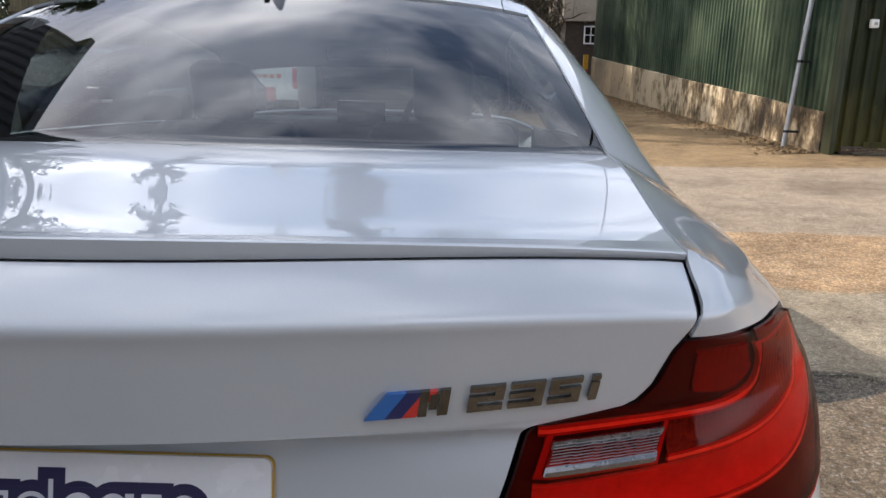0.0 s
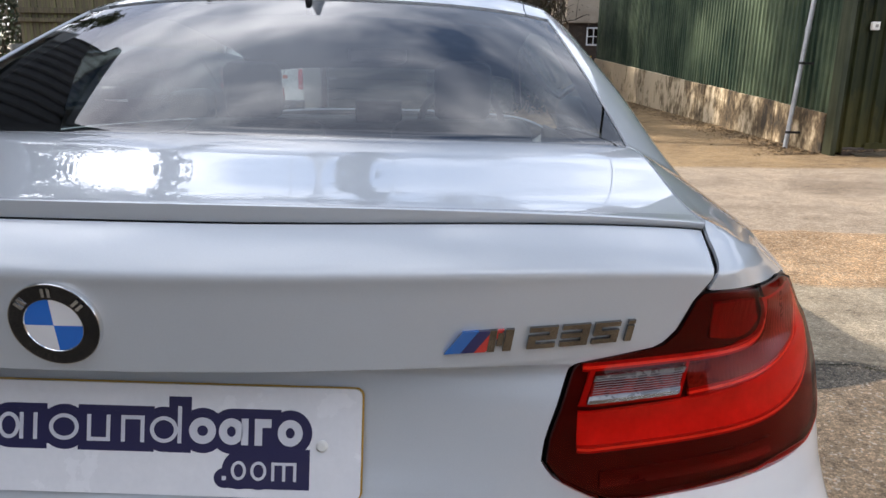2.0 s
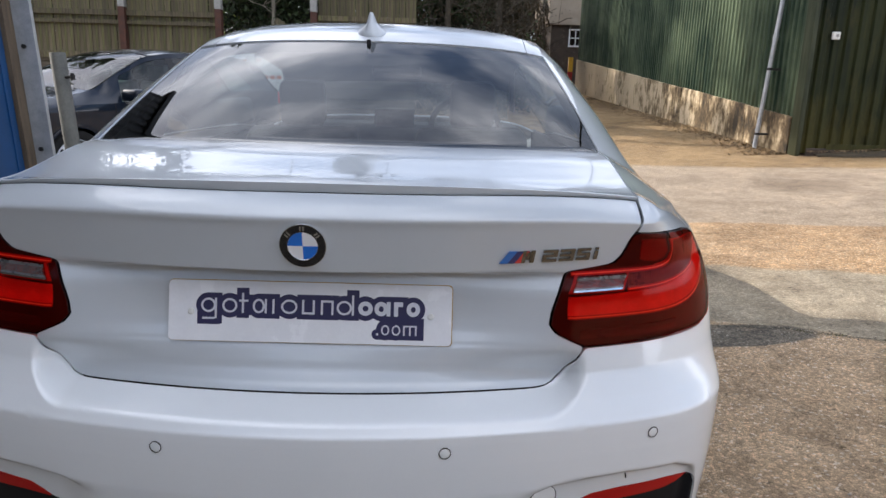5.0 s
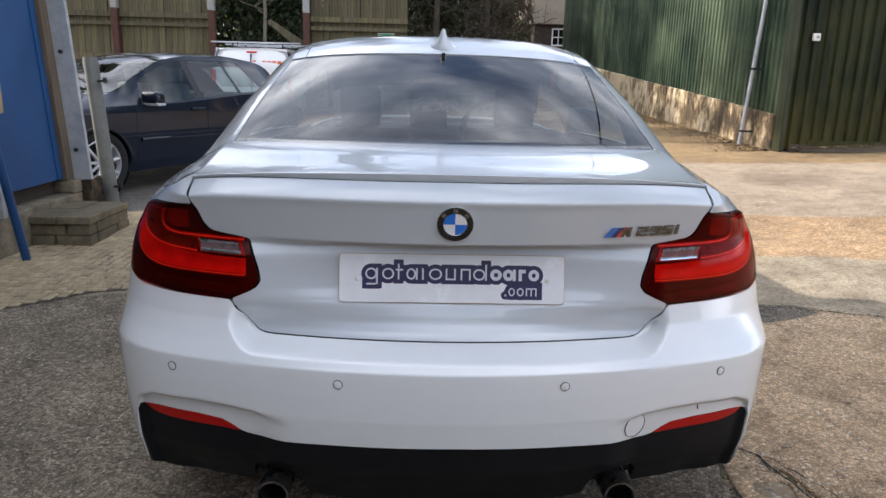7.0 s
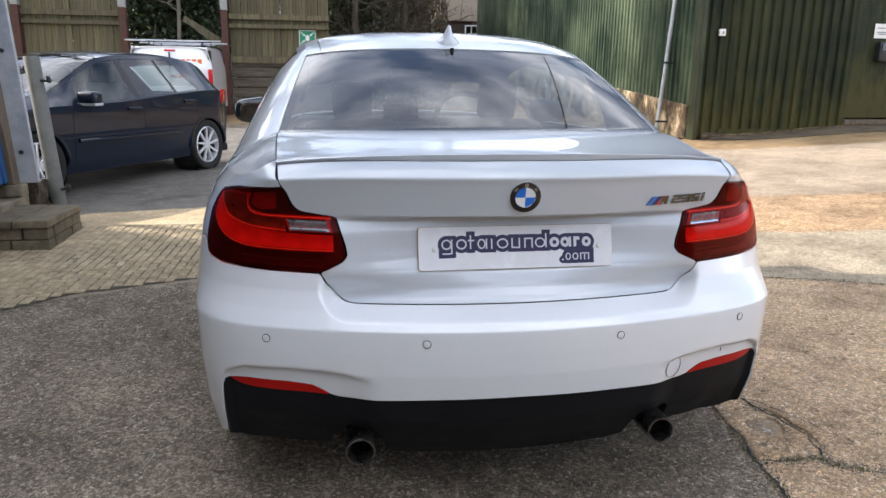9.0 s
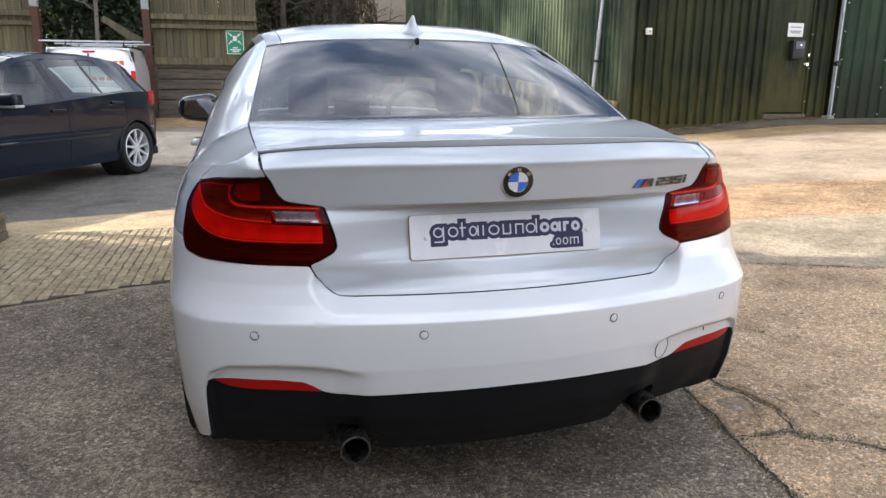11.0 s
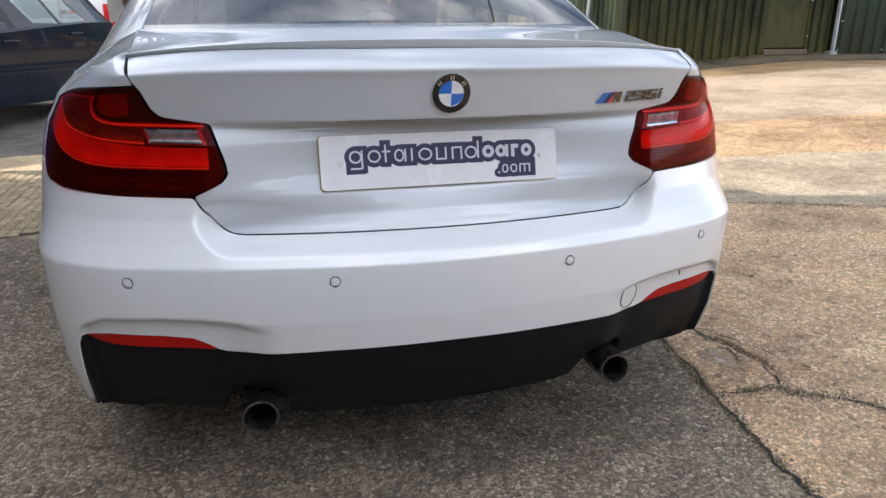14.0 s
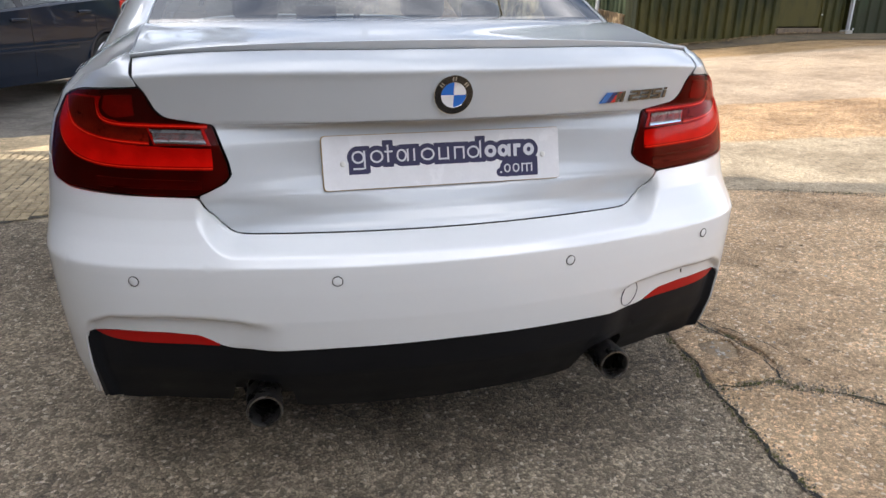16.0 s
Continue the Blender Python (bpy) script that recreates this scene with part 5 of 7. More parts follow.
# ---- green shed ----
def corrugated(name, length, z0, z1, pitch, depth, mat, parent=None, label="", flat=0.32, foot=None):
    """Ribbed steel sheet in its own frame: runs along x, ribs stand towards -y, thickness 8 mm behind."""
    xs, ys = [], []
    x, k = 0.0, 0
    prof = [(0.0, 0.0), (flat, 0.0), (flat + .12, 1.0), (flat + .12 + (1 - flat - .24), 1.0), (1.0, 0.0)]
    while x < length - 1e-6:
        for f, h in prof[:-1]:
            px = x + f * pitch
            if px <= length:
                xs.append(px), ys.append(-depth * h)
        x += pitch
    xs.append(length), ys.append(0.0)
    n = len(xs)
    vs = [(px, py, (foot(px) if foot else z0)) for px, py in zip(xs, ys)] + [(px, py, z1) for px, py in zip(xs, ys)]
    vs += [(px, py + .008, z) for px, py, z in vs]
    fs = []
    for i in range(n - 1):
        fs += [(i, i + 1, n + i + 1, n + i), (2 * n + i + 1, 2 * n + i, 3 * n + i, 3 * n + i + 1)]
    fs += [(0, n, 3 * n, 2 * n), (n - 1, 3 * n - 1, 4 * n - 1, 2 * n - 1)]
    for i in range(n - 1):
        fs += [(i, 2 * n + i, 2 * n + i + 1, i + 1), (n + i, n + i + 1, 3 * n + i + 1, 3 * n + i)]
    return link_mesh(name, vs, fs, mat, parent, label)


CX, CY, SIDE_END = 5.68, 9.40, 27.6
TOP = 5.4
shed = thing("green_shed", "long green corrugated steel shed on a stained block plinth", "shed")
side_len = SIDE_END - CY
plinth_top = lambda y: .84 + .078 * (y - CY)
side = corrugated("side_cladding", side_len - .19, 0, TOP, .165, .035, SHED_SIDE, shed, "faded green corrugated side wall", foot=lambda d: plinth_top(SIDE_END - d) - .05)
side.matrix_basis = pose(CX, SIDE_END, 0, 0, 0, -90)
front = corrugated("front_cladding", 2.76, .32, TOP, .184, .04, SHED_FRONT, shed, "green ribbed front wall, toned dark for its shade, grimy at its foot")
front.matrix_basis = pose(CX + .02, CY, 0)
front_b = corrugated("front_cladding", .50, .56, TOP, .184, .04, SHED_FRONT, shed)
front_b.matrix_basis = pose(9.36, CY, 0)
bm = bmesh.new()
box(bm, (CX + .40, CY - .058, .30), (8.40, CY - .046, .47), .004)
part("foot_flashing", bm, SHED_FRONT, shed, "mossy strip along the wall's foot")
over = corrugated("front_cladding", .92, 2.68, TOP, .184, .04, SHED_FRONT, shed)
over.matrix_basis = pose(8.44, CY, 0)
bm = bmesh.new()
box(bm, (CX - .060, CY - .055, .22), (CX + .015, CY + .19, TOP), .012)
part("corner_trim", bm, SHED_TRIM, shed, "pale green corner flashing")
# roof and the hidden rear walls
bm = bmesh.new()
box(bm, (CX - .1, CY - .1, TOP), (CX + 9.0, SIDE_END + .1, TOP + .12), .02)
part("roof", bm, SHED_SIDE, shed)
bm = bmesh.new()
box(bm, (CX + .2, CY + .25, .3), (CX + 8.9, SIDE_END, TOP - .002))
part("core", bm, DARK_BRICK, shed)
# plinth of blocks, each with its own face
y = CY + .19
row = random.Random(4)
while y < SIDE_END - .1:
    w = row.uniform(1.5, 2.1)
    y1 = min(SIDE_END, y + w)
    bm = bmesh.new()
    vs = box(bm, (CX - .07 + row.uniform(-.01, .012), y + .006, gz(CX, y) - .15), (CX + .2, y1 - .006, plinth_top((y + y1) / 2)), .02, None, 2)
    for v in vs:
        if v.co.z > .6:
            v.co.z += plinth_top(v.co.y) - plinth_top((y + y1) / 2) + row.uniform(-.008, .008)
    part("plinth_block", bm, PLINTH, shed, "stained pale plinth block")
    y = y1
# concrete foot under the front
bm = bmesh.new()
box(bm, (CX + .1, CY - .06, .1), (8.44, CY + .2, .40), .02)
part("front_foot", bm, DARK_BRICK, shed)

# downpipe with brackets
pipe = thing("drain_pipe", "tall grey steel downpipe leaning on the shed wall", "pipe", (5.41, 10.28, gz(5.41, 10.28)))
bm = bmesh.new()
tube(bm, (0, 0, -.02), (.27, -.06, 4.6), .035, 20)
part("pipe", bm, GALV, pipe, smooth_shade=True)
for h in (.22, 1.25):
    bm = bmesh.new()
    tube(bm, (.059 * h, -.013 * h, h), (.059 * h, -.013 * h, h + .04), .041, 20)
    box(bm, (.059 * h, -.013 * h - .02, h), (.30, -.013 * h + .02, h + .035), .004)
    part("bracket", bm, BRACKET, pipe)
bm = bmesh.new()
tube(bm, (.101, -.022, 1.72), (.106, -.0235, 1.80), .043, 20)
part("collar", bm, GALV, pipe, smooth_shade=True)

# switch box on the front wall
sw = thing("switch_box", "small square white electrical box on the green wall", "electrical box", (5.965, CY - .045, 2.04))
bm = bmesh.new()
box(bm, (-.055, -.05, -.055), (.055, 0, .055), .012)
part("case", bm, CLEAR_PLASTIC, sw, smooth_shade=True)
bm = bmesh.new()
box(bm, (-.012, -.056, -.02), (.03, -.049, .02), .004)
part("rocker", bm, POLE_GREY, sw)

# steel door
door = thing("door_1", "dark olive steel door, shut, with a notice and a lock box", "door", (8.44, CY, .56), kind="structure")
bm = bmesh.new()
box(bm, (.03, -.02, .10), (.885, .03, 2.12), .006)
part("leaf", bm, SHED_FRONT, door)
for lo, hi in (((0, -.04, 0), (.03, .05, 2.16)), ((.885, -.04, 0), (.92, .05, 2.16)), ((0, -.04, 2.12), (.92, .05, 2.18))):
    bm = bmesh.new()
    box(bm, lo, hi, .004)
    part("door_frame", bm, SHED_FRONT, door)
bm = bmesh.new()
box(bm, (0, -.09, -.02), (.92, .04, .075), .01)
part("threshold", bm, TIMBER, door)
bm = bmesh.new()
box(bm, (.86, -.05, 1.10), (.90, -.02, 1.16), .006)
box(bm, (.80, -.045, .96), (.90, -.03, .985), .006)
tube(bm, (.86, -.06, .97), (.86, -.02, .97), .03, 14)
part("door_handle", bm, CHROME, door, "bright lever handle and bolt", True)
for h in (.3, .9, 1.5):
    bm = bmesh.new()
    tube(bm, (.905, -.055, h), (.905, -.035, h), .010, 8)
    part("screw", bm, GALV, door)
notice = thing("notice", "white paper notice on the steel door", "notice", (8.98, CY - .026, 2.13))
bm = bmesh.new()
box(bm, (-.165, -.006, -.12), (.165, 0, .12), .002)
part("sheet", bm, PAPER, notice)
for z, w in ((.05, .11), (-.02, .12), (-.05, .10)):
    bm = bmesh.new()
    box(bm, (-w, -.008, z - .010), (w, -.006, z + .008))
    part("printed_bar", bm, INK, notice)
lock = thing("lock_box", "black steel lock box on the door", "lock box", (9.02, CY - .02, 1.62))
bm = bmesh.new()
box(bm, (-.13, -.11, 0), (.13, 0, .33), .02)
part("case", bm, TRIM, lock, smooth_shade=True)
bm = bmesh.new()
box(bm, (-.10, -.118, .17), (.10, -.108, .31), .01)
part("lid", bm, GLOSS_BLACK, lock)
bm = bmesh.new()
tube(bm, (.02, -.125, .24), (.02, -.11, .24), .018, 12)
part("lock", bm, CHROME, lock)

# sliding gate of green sheet
gate = thing("sliding_gate", "dark green ribbed sheet gate with a bright steel edge", "gate", (9.88, CY - .10, .50))
g = corrugated("gate_sheet", 3.4, 0, 4.6, .25, .03, SHED_GATE, gate)
g.matrix_basis = pose(.03, 0, 0)
bm = bmesh.new()
box(bm, (.0, -.04, 0), (.03, .03, 4.6), .004)
part("edge_bar", bm, GALV, gate, "bright galvanised edge")
for k in range(9):
    for x in (.10, 1.1, 2.1):
        bm = bmesh.new()
        tube(bm, (x, -.042, .12 + .5 * k), (x, -.028, .12 + .5 * k), .012, 8)
        part("screw", bm, GALV, gate)
bm = bmesh.new()
tube(bm, (-.01, -.10, 1.05), (-.01, -.03, 1.05), .05, 14)
part("padlock", bm, BRACKET, gate, "dark padlock boss")
bm = bmesh.new()
box(bm, (-.10, -.08, -.06), (.06, .05, .10), .01)
part("floor_guide", bm, POLE_GREY, gate)
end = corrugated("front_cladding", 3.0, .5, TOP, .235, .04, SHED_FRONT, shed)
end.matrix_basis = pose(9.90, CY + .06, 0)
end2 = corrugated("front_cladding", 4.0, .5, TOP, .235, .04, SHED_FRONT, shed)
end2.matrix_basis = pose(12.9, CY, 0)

# concrete apron along the shed front
def apron_mesh():
    vs, fs = [], []
    pts = [(5.9, 9.22), (6.5, 9.02), (7.0, 8.92), (7.4, 8.84), (8.0, 8.70), (8.6, 8.66), (10.0, 8.45), (12.0, 8.3), (16.0, 8.3)]
    n = 0
    for (x, yf) in pts:
        vs += [(x, yf, gz(x, yf) - .1), (x, yf, gz(x, yf) + .018), (x, yf + .03, gz(x, yf) + .026), (x, CY + .1, gz(x, CY) + .06)]
    for i in range(len(pts) - 1):
        for k in range(3):
            fs.append((4 * i + k, 4 * i + 4 + k, 4 * i + 5 + k, 4 * i + 1 + k))
    return link_mesh("pavement", vs, fs, APRON)


APRON = surface("mossy_dark_concrete", (0.030, 0.024, 0.014), (0.15, 0.115, 0.068), 3.5, 40, (0.8, 0.95), 0.5, dist=0.01)
tagged(apron_mesh(), "low cracked mossy concrete apron before the shed", "pavement", kind="structure")

# leaf litter along the plinth
lv, lf = [], []
rl = random.Random(9)
for k in range(2600):
    y = CY + .1 + (SIDE_END - CY - 4) * rl.random() ** 1.6
    x = CX - .08 - abs(rl.gauss(0, .30)) - .05
    r = rl.uniform(.012, .035)
    c = Vector((x, y, gz(x, y) + .004 + r * .35))
    e = Euler((rl.uniform(-.6, .6), rl.uniform(-.6, .6), rl.uniform(0, 6.3))).to_matrix()
    b0 = len(lv)
    lv += [c + e @ Vector(q) for q in ((-r, 0, 0), (0, -r * .45, .2 * r), (r, 0, 0), (0, r * .45, .2 * r))]
    lf.append((b0, b0 + 1, b0 + 2, b0 + 3))
for k in range(900):
    x, y = rl.uniform(5.75, 9.8), CY - .07 - abs(rl.gauss(0, .16))
    r = rl.uniform(.010, .028)
    c = Vector((x, y, gz(x, CY) + .065 + r * .3))
    e = Euler((rl.uniform(-.6, .6), rl.uniform(-.6, .6), rl.uniform(0, 6.3))).to_matrix()
    b0 = len(lv)
    lv += [c + e @ Vector(q) for q in ((-r, 0, 0), (0, -r * .45, .2 * r), (r, 0, 0), (0, r * .45, .2 * r))]
    lf.append((b0, b0 + 1, b0 + 2, b0 + 3))
tagged(link_mesh("leaf_litter", lv, lf, LITTER), "dead brown leaves heaped along the plinth", "leaf litter", kind="stuff")

# ---- blue workshop at the side ----
BX = -2.90
shop = thing("blue_workshop", "workshop wall with a blue steel door, timber jamb and concrete plinth", "workshop")
bm = bmesh.new()
box(bm, (BX - .06, 1.9, .42), (BX - .02, 4.06, 2.75), .004)
part("door_leaf", bm, BLUE_STEEL, shop, "bright blue painted steel door")
for y in (3.98, 2.95, 1.92):
    bm = bmesh.new()
    box(bm, (BX - .022, y - .012, .42), (BX - .008, y + .012, 2.75), .003)
    part("door_rib", bm, BLUE_STEEL, shop)
bm = bmesh.new()
box(bm, (BX - .10, 4.06, .40), (BX + .015, 4.17, 2.85), .006)
part("timber_jamb", bm, TIMBER, shop, "weathered brown timber jamb")
bm = bmesh.new()
box(bm, (BX - .02, 4.172, .40), (BX + .150, 4.21, 3.2), .006)
steel = part("steel_post", bm, GALV, shop, "broad galvanised steel post")
for z in (.64, 1.40, 2.2):
    bm = bmesh.new()
    tube(bm, (BX + .065, 4.155, z), (BX + .065, 4.175, z), .016, 12)
    part("bolt", bm, BRACKET, steel)
bm = bmesh.new()
box(bm, (BX - .5, -6.0, -.05), (BX + .06, 4.19, .30), .015)
part("plinth", bm, CONCRETE, shop, "rough concrete plinth")
bm = bmesh.new()
box(bm, (BX - .5, 4.05, .30), (BX + .07, 4.18, .40), .02)
part("plinth_top", bm, CONCRETE, shop)
bm = bmesh.new()
box(bm, (BX - .30, 4.20, .0), (BX + .13, 4.42, .40), .03)
bmesh.ops.subdivide_edges(bm, edges=bm.edges[:], cuts=5, use_grid_fill=True)
for v in bm.verts:
    v.co += Vector((noise.noise(v.co * 14), noise.noise(v.co * 14 + Vector((7, 0, 0))), noise.noise(v.co * 11 + Vector((0, 9, 0))))) * .035
part("rubble_footing", bm, PLINTH, shop, "rough lumpy concrete footing", True)
cl = corrugated("upper_cladding", 10.6, 2.75, 4.45, .15, .03, TRIM, shop, "dark ribbed upper cladding")
cl.matrix_basis = pose(BX - .40, -6.0, 0, 0, 0, 90)
bm = bmesh.new()
box(bm, (BX - .09, -6.0, .30), (BX - .02, 1.88, 2.75), .004)
part("wall_panel", bm, DARK_BRICK, shop, "dark brick wall panel")
bm = bmesh.new()
box(bm, (BX - 6.0, -6.0, .0), (BX - .10, 4.20, 2.75))
part("inner_wall", bm, DARK_BRICK, shop)
bm = bmesh.new()
box(bm, (BX - 6.0, -6.0, 2.754), (BX - .43, 4.55, 4.44))
part("upper_wall", bm, DARK_BRICK, shop)
bm = bmesh.new()
box(bm, (BX - .43, -6.0, 2.754), (BX + .02, 4.20, 2.80), .01)
part("ledge", bm, TRIM, shop, "dark flashing over the door")
bm = bmesh.new()
box(bm, (BX - 6.2, -6.2, 4.45), (BX - .32, 4.75, 4.60), .02)
part("roof", bm, TRIM, shop)

# the old door, its jamb and the post all lean a little outwards
for ob in [c for c in shop.children if c.name.split(".")[0] in ("door_leaf", "door_rib", "timber_jamb", "steel_post")]:
    for c in [ob] + list(ob.children):
        for v in c.data.vertices:
            v.co.x -= .048 * (v.co.z - .42)
            v.co.y -= .020 * (v.co.z - .42)

# step of paving stones
step = thing("paved_step", "low worn step of mossy paving stones", "step", (-2.90, 3.38, gz(-2.9, 3.5)))
rs = random.Random(3)
STEP_W, STEP_D = .475, .68
for c, (z0, z1) in enumerate(((-.01, .074), (.080, .156))):
    cut = .30 if c else .22
    for lo, hi in ((.0, cut), (cut + .008, STEP_W)):
        bm = bmesh.new()
        box(bm, (lo + rs.uniform(0, .006), rs.uniform(0, .012), z0), (hi - rs.uniform(0, .006), .115, z1), .007)
        part("stone", bm, BLOCK, step)
    cuts = [.123, .30 + .05 * c, .47 + .04 * c, STEP_D]
    for lo, hi in zip(cuts, cuts[1:]):
        bm = bmesh.new()
        box(bm, (.02, lo + .004, z0), (STEP_W - rs.uniform(0, .010), hi - .004, z1), .007)
        part("stone", bm, BLOCK, step)
for x0, y0, x1, y1 in ((-.012, -.016, .245, .330), (.253, -.010, STEP_W + .008, .30), (-.012, .338, .245, STEP_D - .01), (.253, .308, STEP_W + .004, STEP_D)):
    bm = bmesh.new()
    box(bm, (x0, y0, .161), (x1, y1, .214 + rs.uniform(-.005, .005)), .009)
    part("top_stone", bm, BLOCK, step, "worn flat top stone")

# bollard
bol = thing("steel_post", "plain grey steel bollard with bolts behind the step", "bollard", (-2.70, 4.42, gz(-2.7, 4.4)))
bol.matrix_basis = pose(-2.70, 4.42, gz(-2.7, 4.4), 0, -3.7, 0)
bm = bmesh.new()
lathe(bm, [(.058, -.02), (.058, 1.325), (.053, 1.332), (.0001, 1.333)], 28)
part("tube", bm, BOLLARD, bol, smooth_shade=True)
for z in (1.14, .27):
    bm = bmesh.new()
    tube(bm, (.05, -.03, z), (.13, -.05, z), .011, 8)
    tube(bm, (.115, -.047, z - .02), (.115, -.047, z + .03), .016, 8)
    part("bolt", bm, BRACKET, bol)

# blue rail by the door
rail = thing("hand_rail", "bent blue steel hand rail with a worn pale timber cap", "hand rail", (-2.66, 2.98, gz(-2.7, 3.0)))
bm = bmesh.new()
tube(bm, (0, 0, -.01), (-.02, -.17, .80), .027, 16)
tube(bm, (-.02, -.17, .80), (-.03, -.9, .84), .027, 16)
part("blue_bar", bm, BLUE_STEEL, rail, smooth_shade=True)
bm = bmesh.new()
box(bm, (-.16, .0, .28), (-.115, .05, .95), .006)
part("grey_stanchion", bm, GALV, rail)
bm = bmesh.new()
box(bm, (-.19, -.04, .95), (-.085, .10, 1.16), .02)
part("timber_cap", bm, PALE_TIMBER, rail, "worn pale timber cap")

# ---- fence, sign and trees ----
FY = 16.0
fence_no = 0


SLEEPER = surface("weathered_sleeper", (0.030, 0.024, 0.016), (0.15, 0.125, 0.090), 4, 60, (0.8, 0.95), 0.4, stretch=(0.5, 4, 5))


def build_fence(x0, x1, top, label):
    f = thing("timber_fence", label, "fence", (0, FY, 0), group="boundary fences")
    x = x0
    r = random.Random(int(100 * (x0 + 20)))
    meshes = []
    for k in range(6):
        bm = bmesh.new()
        box(bm, (0, -.012, 0), (.142, .012, 1.0), .003, None, 1)
        bmesh.ops.recalc_face_normals(bm, faces=bm.faces)
        me = bpy.data.meshes.new("board")
        bm.to_mesh(me)
        bm.free()
        me.materials.append(FENCE)
        meshes.append(me)
    while x < x1 - .05:
        b = new("board", meshes[r.randrange(6)])
        b.parent = f
        b.matrix_basis = pose(x, r.uniform(-.01, .01), 1.55, 0, r.uniform(-.4, .4), 0) @ Matrix.Diagonal((min(1.0, (x1 - x) / .142), 1, top - 1.55 + r.uniform(-.04, .04), 1))
        x += .148
    for z0, z1 in ((2.56, 2.68), (1.56, 1.72), (2.365, 2.455)):
        bm = bmesh.new()
        box(bm, (x0, -.09, z0), (x1, -.014, z1), .008)
        part("rail", bm, FENCE, f)
    z = .30
    while z < 1.5:
        bm = bmesh.new()
        out = r.uniform(-.018, .012)
        box(bm, (x0, -.03 + out, z), (x1, .06 + out, z + .225 - r.uniform(0, .012)), .018)
        part("sleeper", bm, SLEEPER, f)
        z += .235
    return f


build_fence(-7.25, -5.15, 3.9, "tall weathered timber board fence with algae streaks")
build_fence(-9.9, -7.40, 3.9, "tall weathered timber board fence with algae streaks")
build_fence(-2.74, -.42, 3.9, "tall weathered board fence over old sleepers")
for x, lean in ((-7.33, 0), (-5.07, 0), (-2.83, 0)):
    p = thing("fence_post", "rusty red steel fence post with a bare grey top", "post", (x, FY - .1, gz(x, FY) - .05), group="steel fence posts")
    for z0, z1, mt, nm in ((0, 2.45, RUST, "rusty_foot"), (2.45, 3.9, POLE_GREY, "grey_top")):
        bm = bmesh.new()
        box(bm, (-.075, -.08, z0), (.075, -.068, z1), .002)
        box(bm, (-.075, .068, z0), (.075, .08, z1), .002)
        box(bm, (-.008, -.068, z0), (.008, .068, z1))
        part(nm, bm, mt, p)
plank = thing("loose_plank", "broken grey plank leaning by the fence post", "plank", (-3.35, FY - .05, 2.30))
for dx, ang, ln in ((0, 32, .95), (.14, 38, .80)):
    bm = bmesh.new()
    box(bm, (-ln / 2, -.012 - .03 * (dx > 0), -.07), (ln / 2, .012 - .03 * (dx > 0), .07), .004, Matrix.Translation((dx, 0, -dx)) @ pose(0, 0, 0, 0, ang, 0))
    part("board", bm, FENCE, plank)
sign = thing("assembly_sign", "green safety sign with white arrows on the fence", "sign", (-.935, FY - .03, 2.08))
bm = bmesh.new()
box(bm, (-.195, -.006, -.265), (.195, .006, .265), .006)
part("board", bm, SIGN_GREEN, sign)
for lo, hi in (((-.195, -.0085, -.265), (-.180, -.006, .265)), ((.180, -.0085, -.265), (.195, -.006, .265)), ((-.18, -.0085, .25), (.18, -.006, .265)), ((-.18, -.0085, -.265), (.18, -.006, -.25))):
    bm = bmesh.new()
    box(bm, lo, hi)
    part("white_border", bm, PAPER, sign)
for sx in (-1, 1):
    for sz in (-1, 1):
        bm = bmesh.new()
        box(bm, (-.045, -.009, -.010), (.045, -.006, .010), 0, Matrix.Translation((sx * .115, 0, .09 + sz * .10)) @ pose(0, 0, 0, 0, -45 * sx * sz, 0))
        box(bm, (-.022, -.009, -.022), (.022, -.006, .022), 0, Matrix.Translation((sx * .085, 0, .09 + sz * .07)))
        part("arrow", bm, PAPER, sign)
bm = bmesh.new()
box(bm, (-.045, -.009, .03), (.045, -.006, .15), .0)
part("pictogram", bm, PAPER, sign)
for z, w in ((-.12, .06), (-.165, .12), (-.205, .075)):
    bm = bmesh.new()
    box(bm, (-w, -.009, z - .012), (w, -.006, z + .012))
    part("printed_bar", bm, PAPER, sign)
s2 = thing("small_sign", "small green safety sign at the fence end", "sign", (-.50, FY - .03, 2.12))
bm = bmesh.new()
box(bm, (-.07, -.006, -.07), (.07, .006, .07), .004)
part("board", bm, SIGN_GREEN, s2)
bm = bmesh.new()
box(bm, (-.045, -.009, -.03), (.03, -.006, .04))
part("white_mark", bm, PAPER, s2)


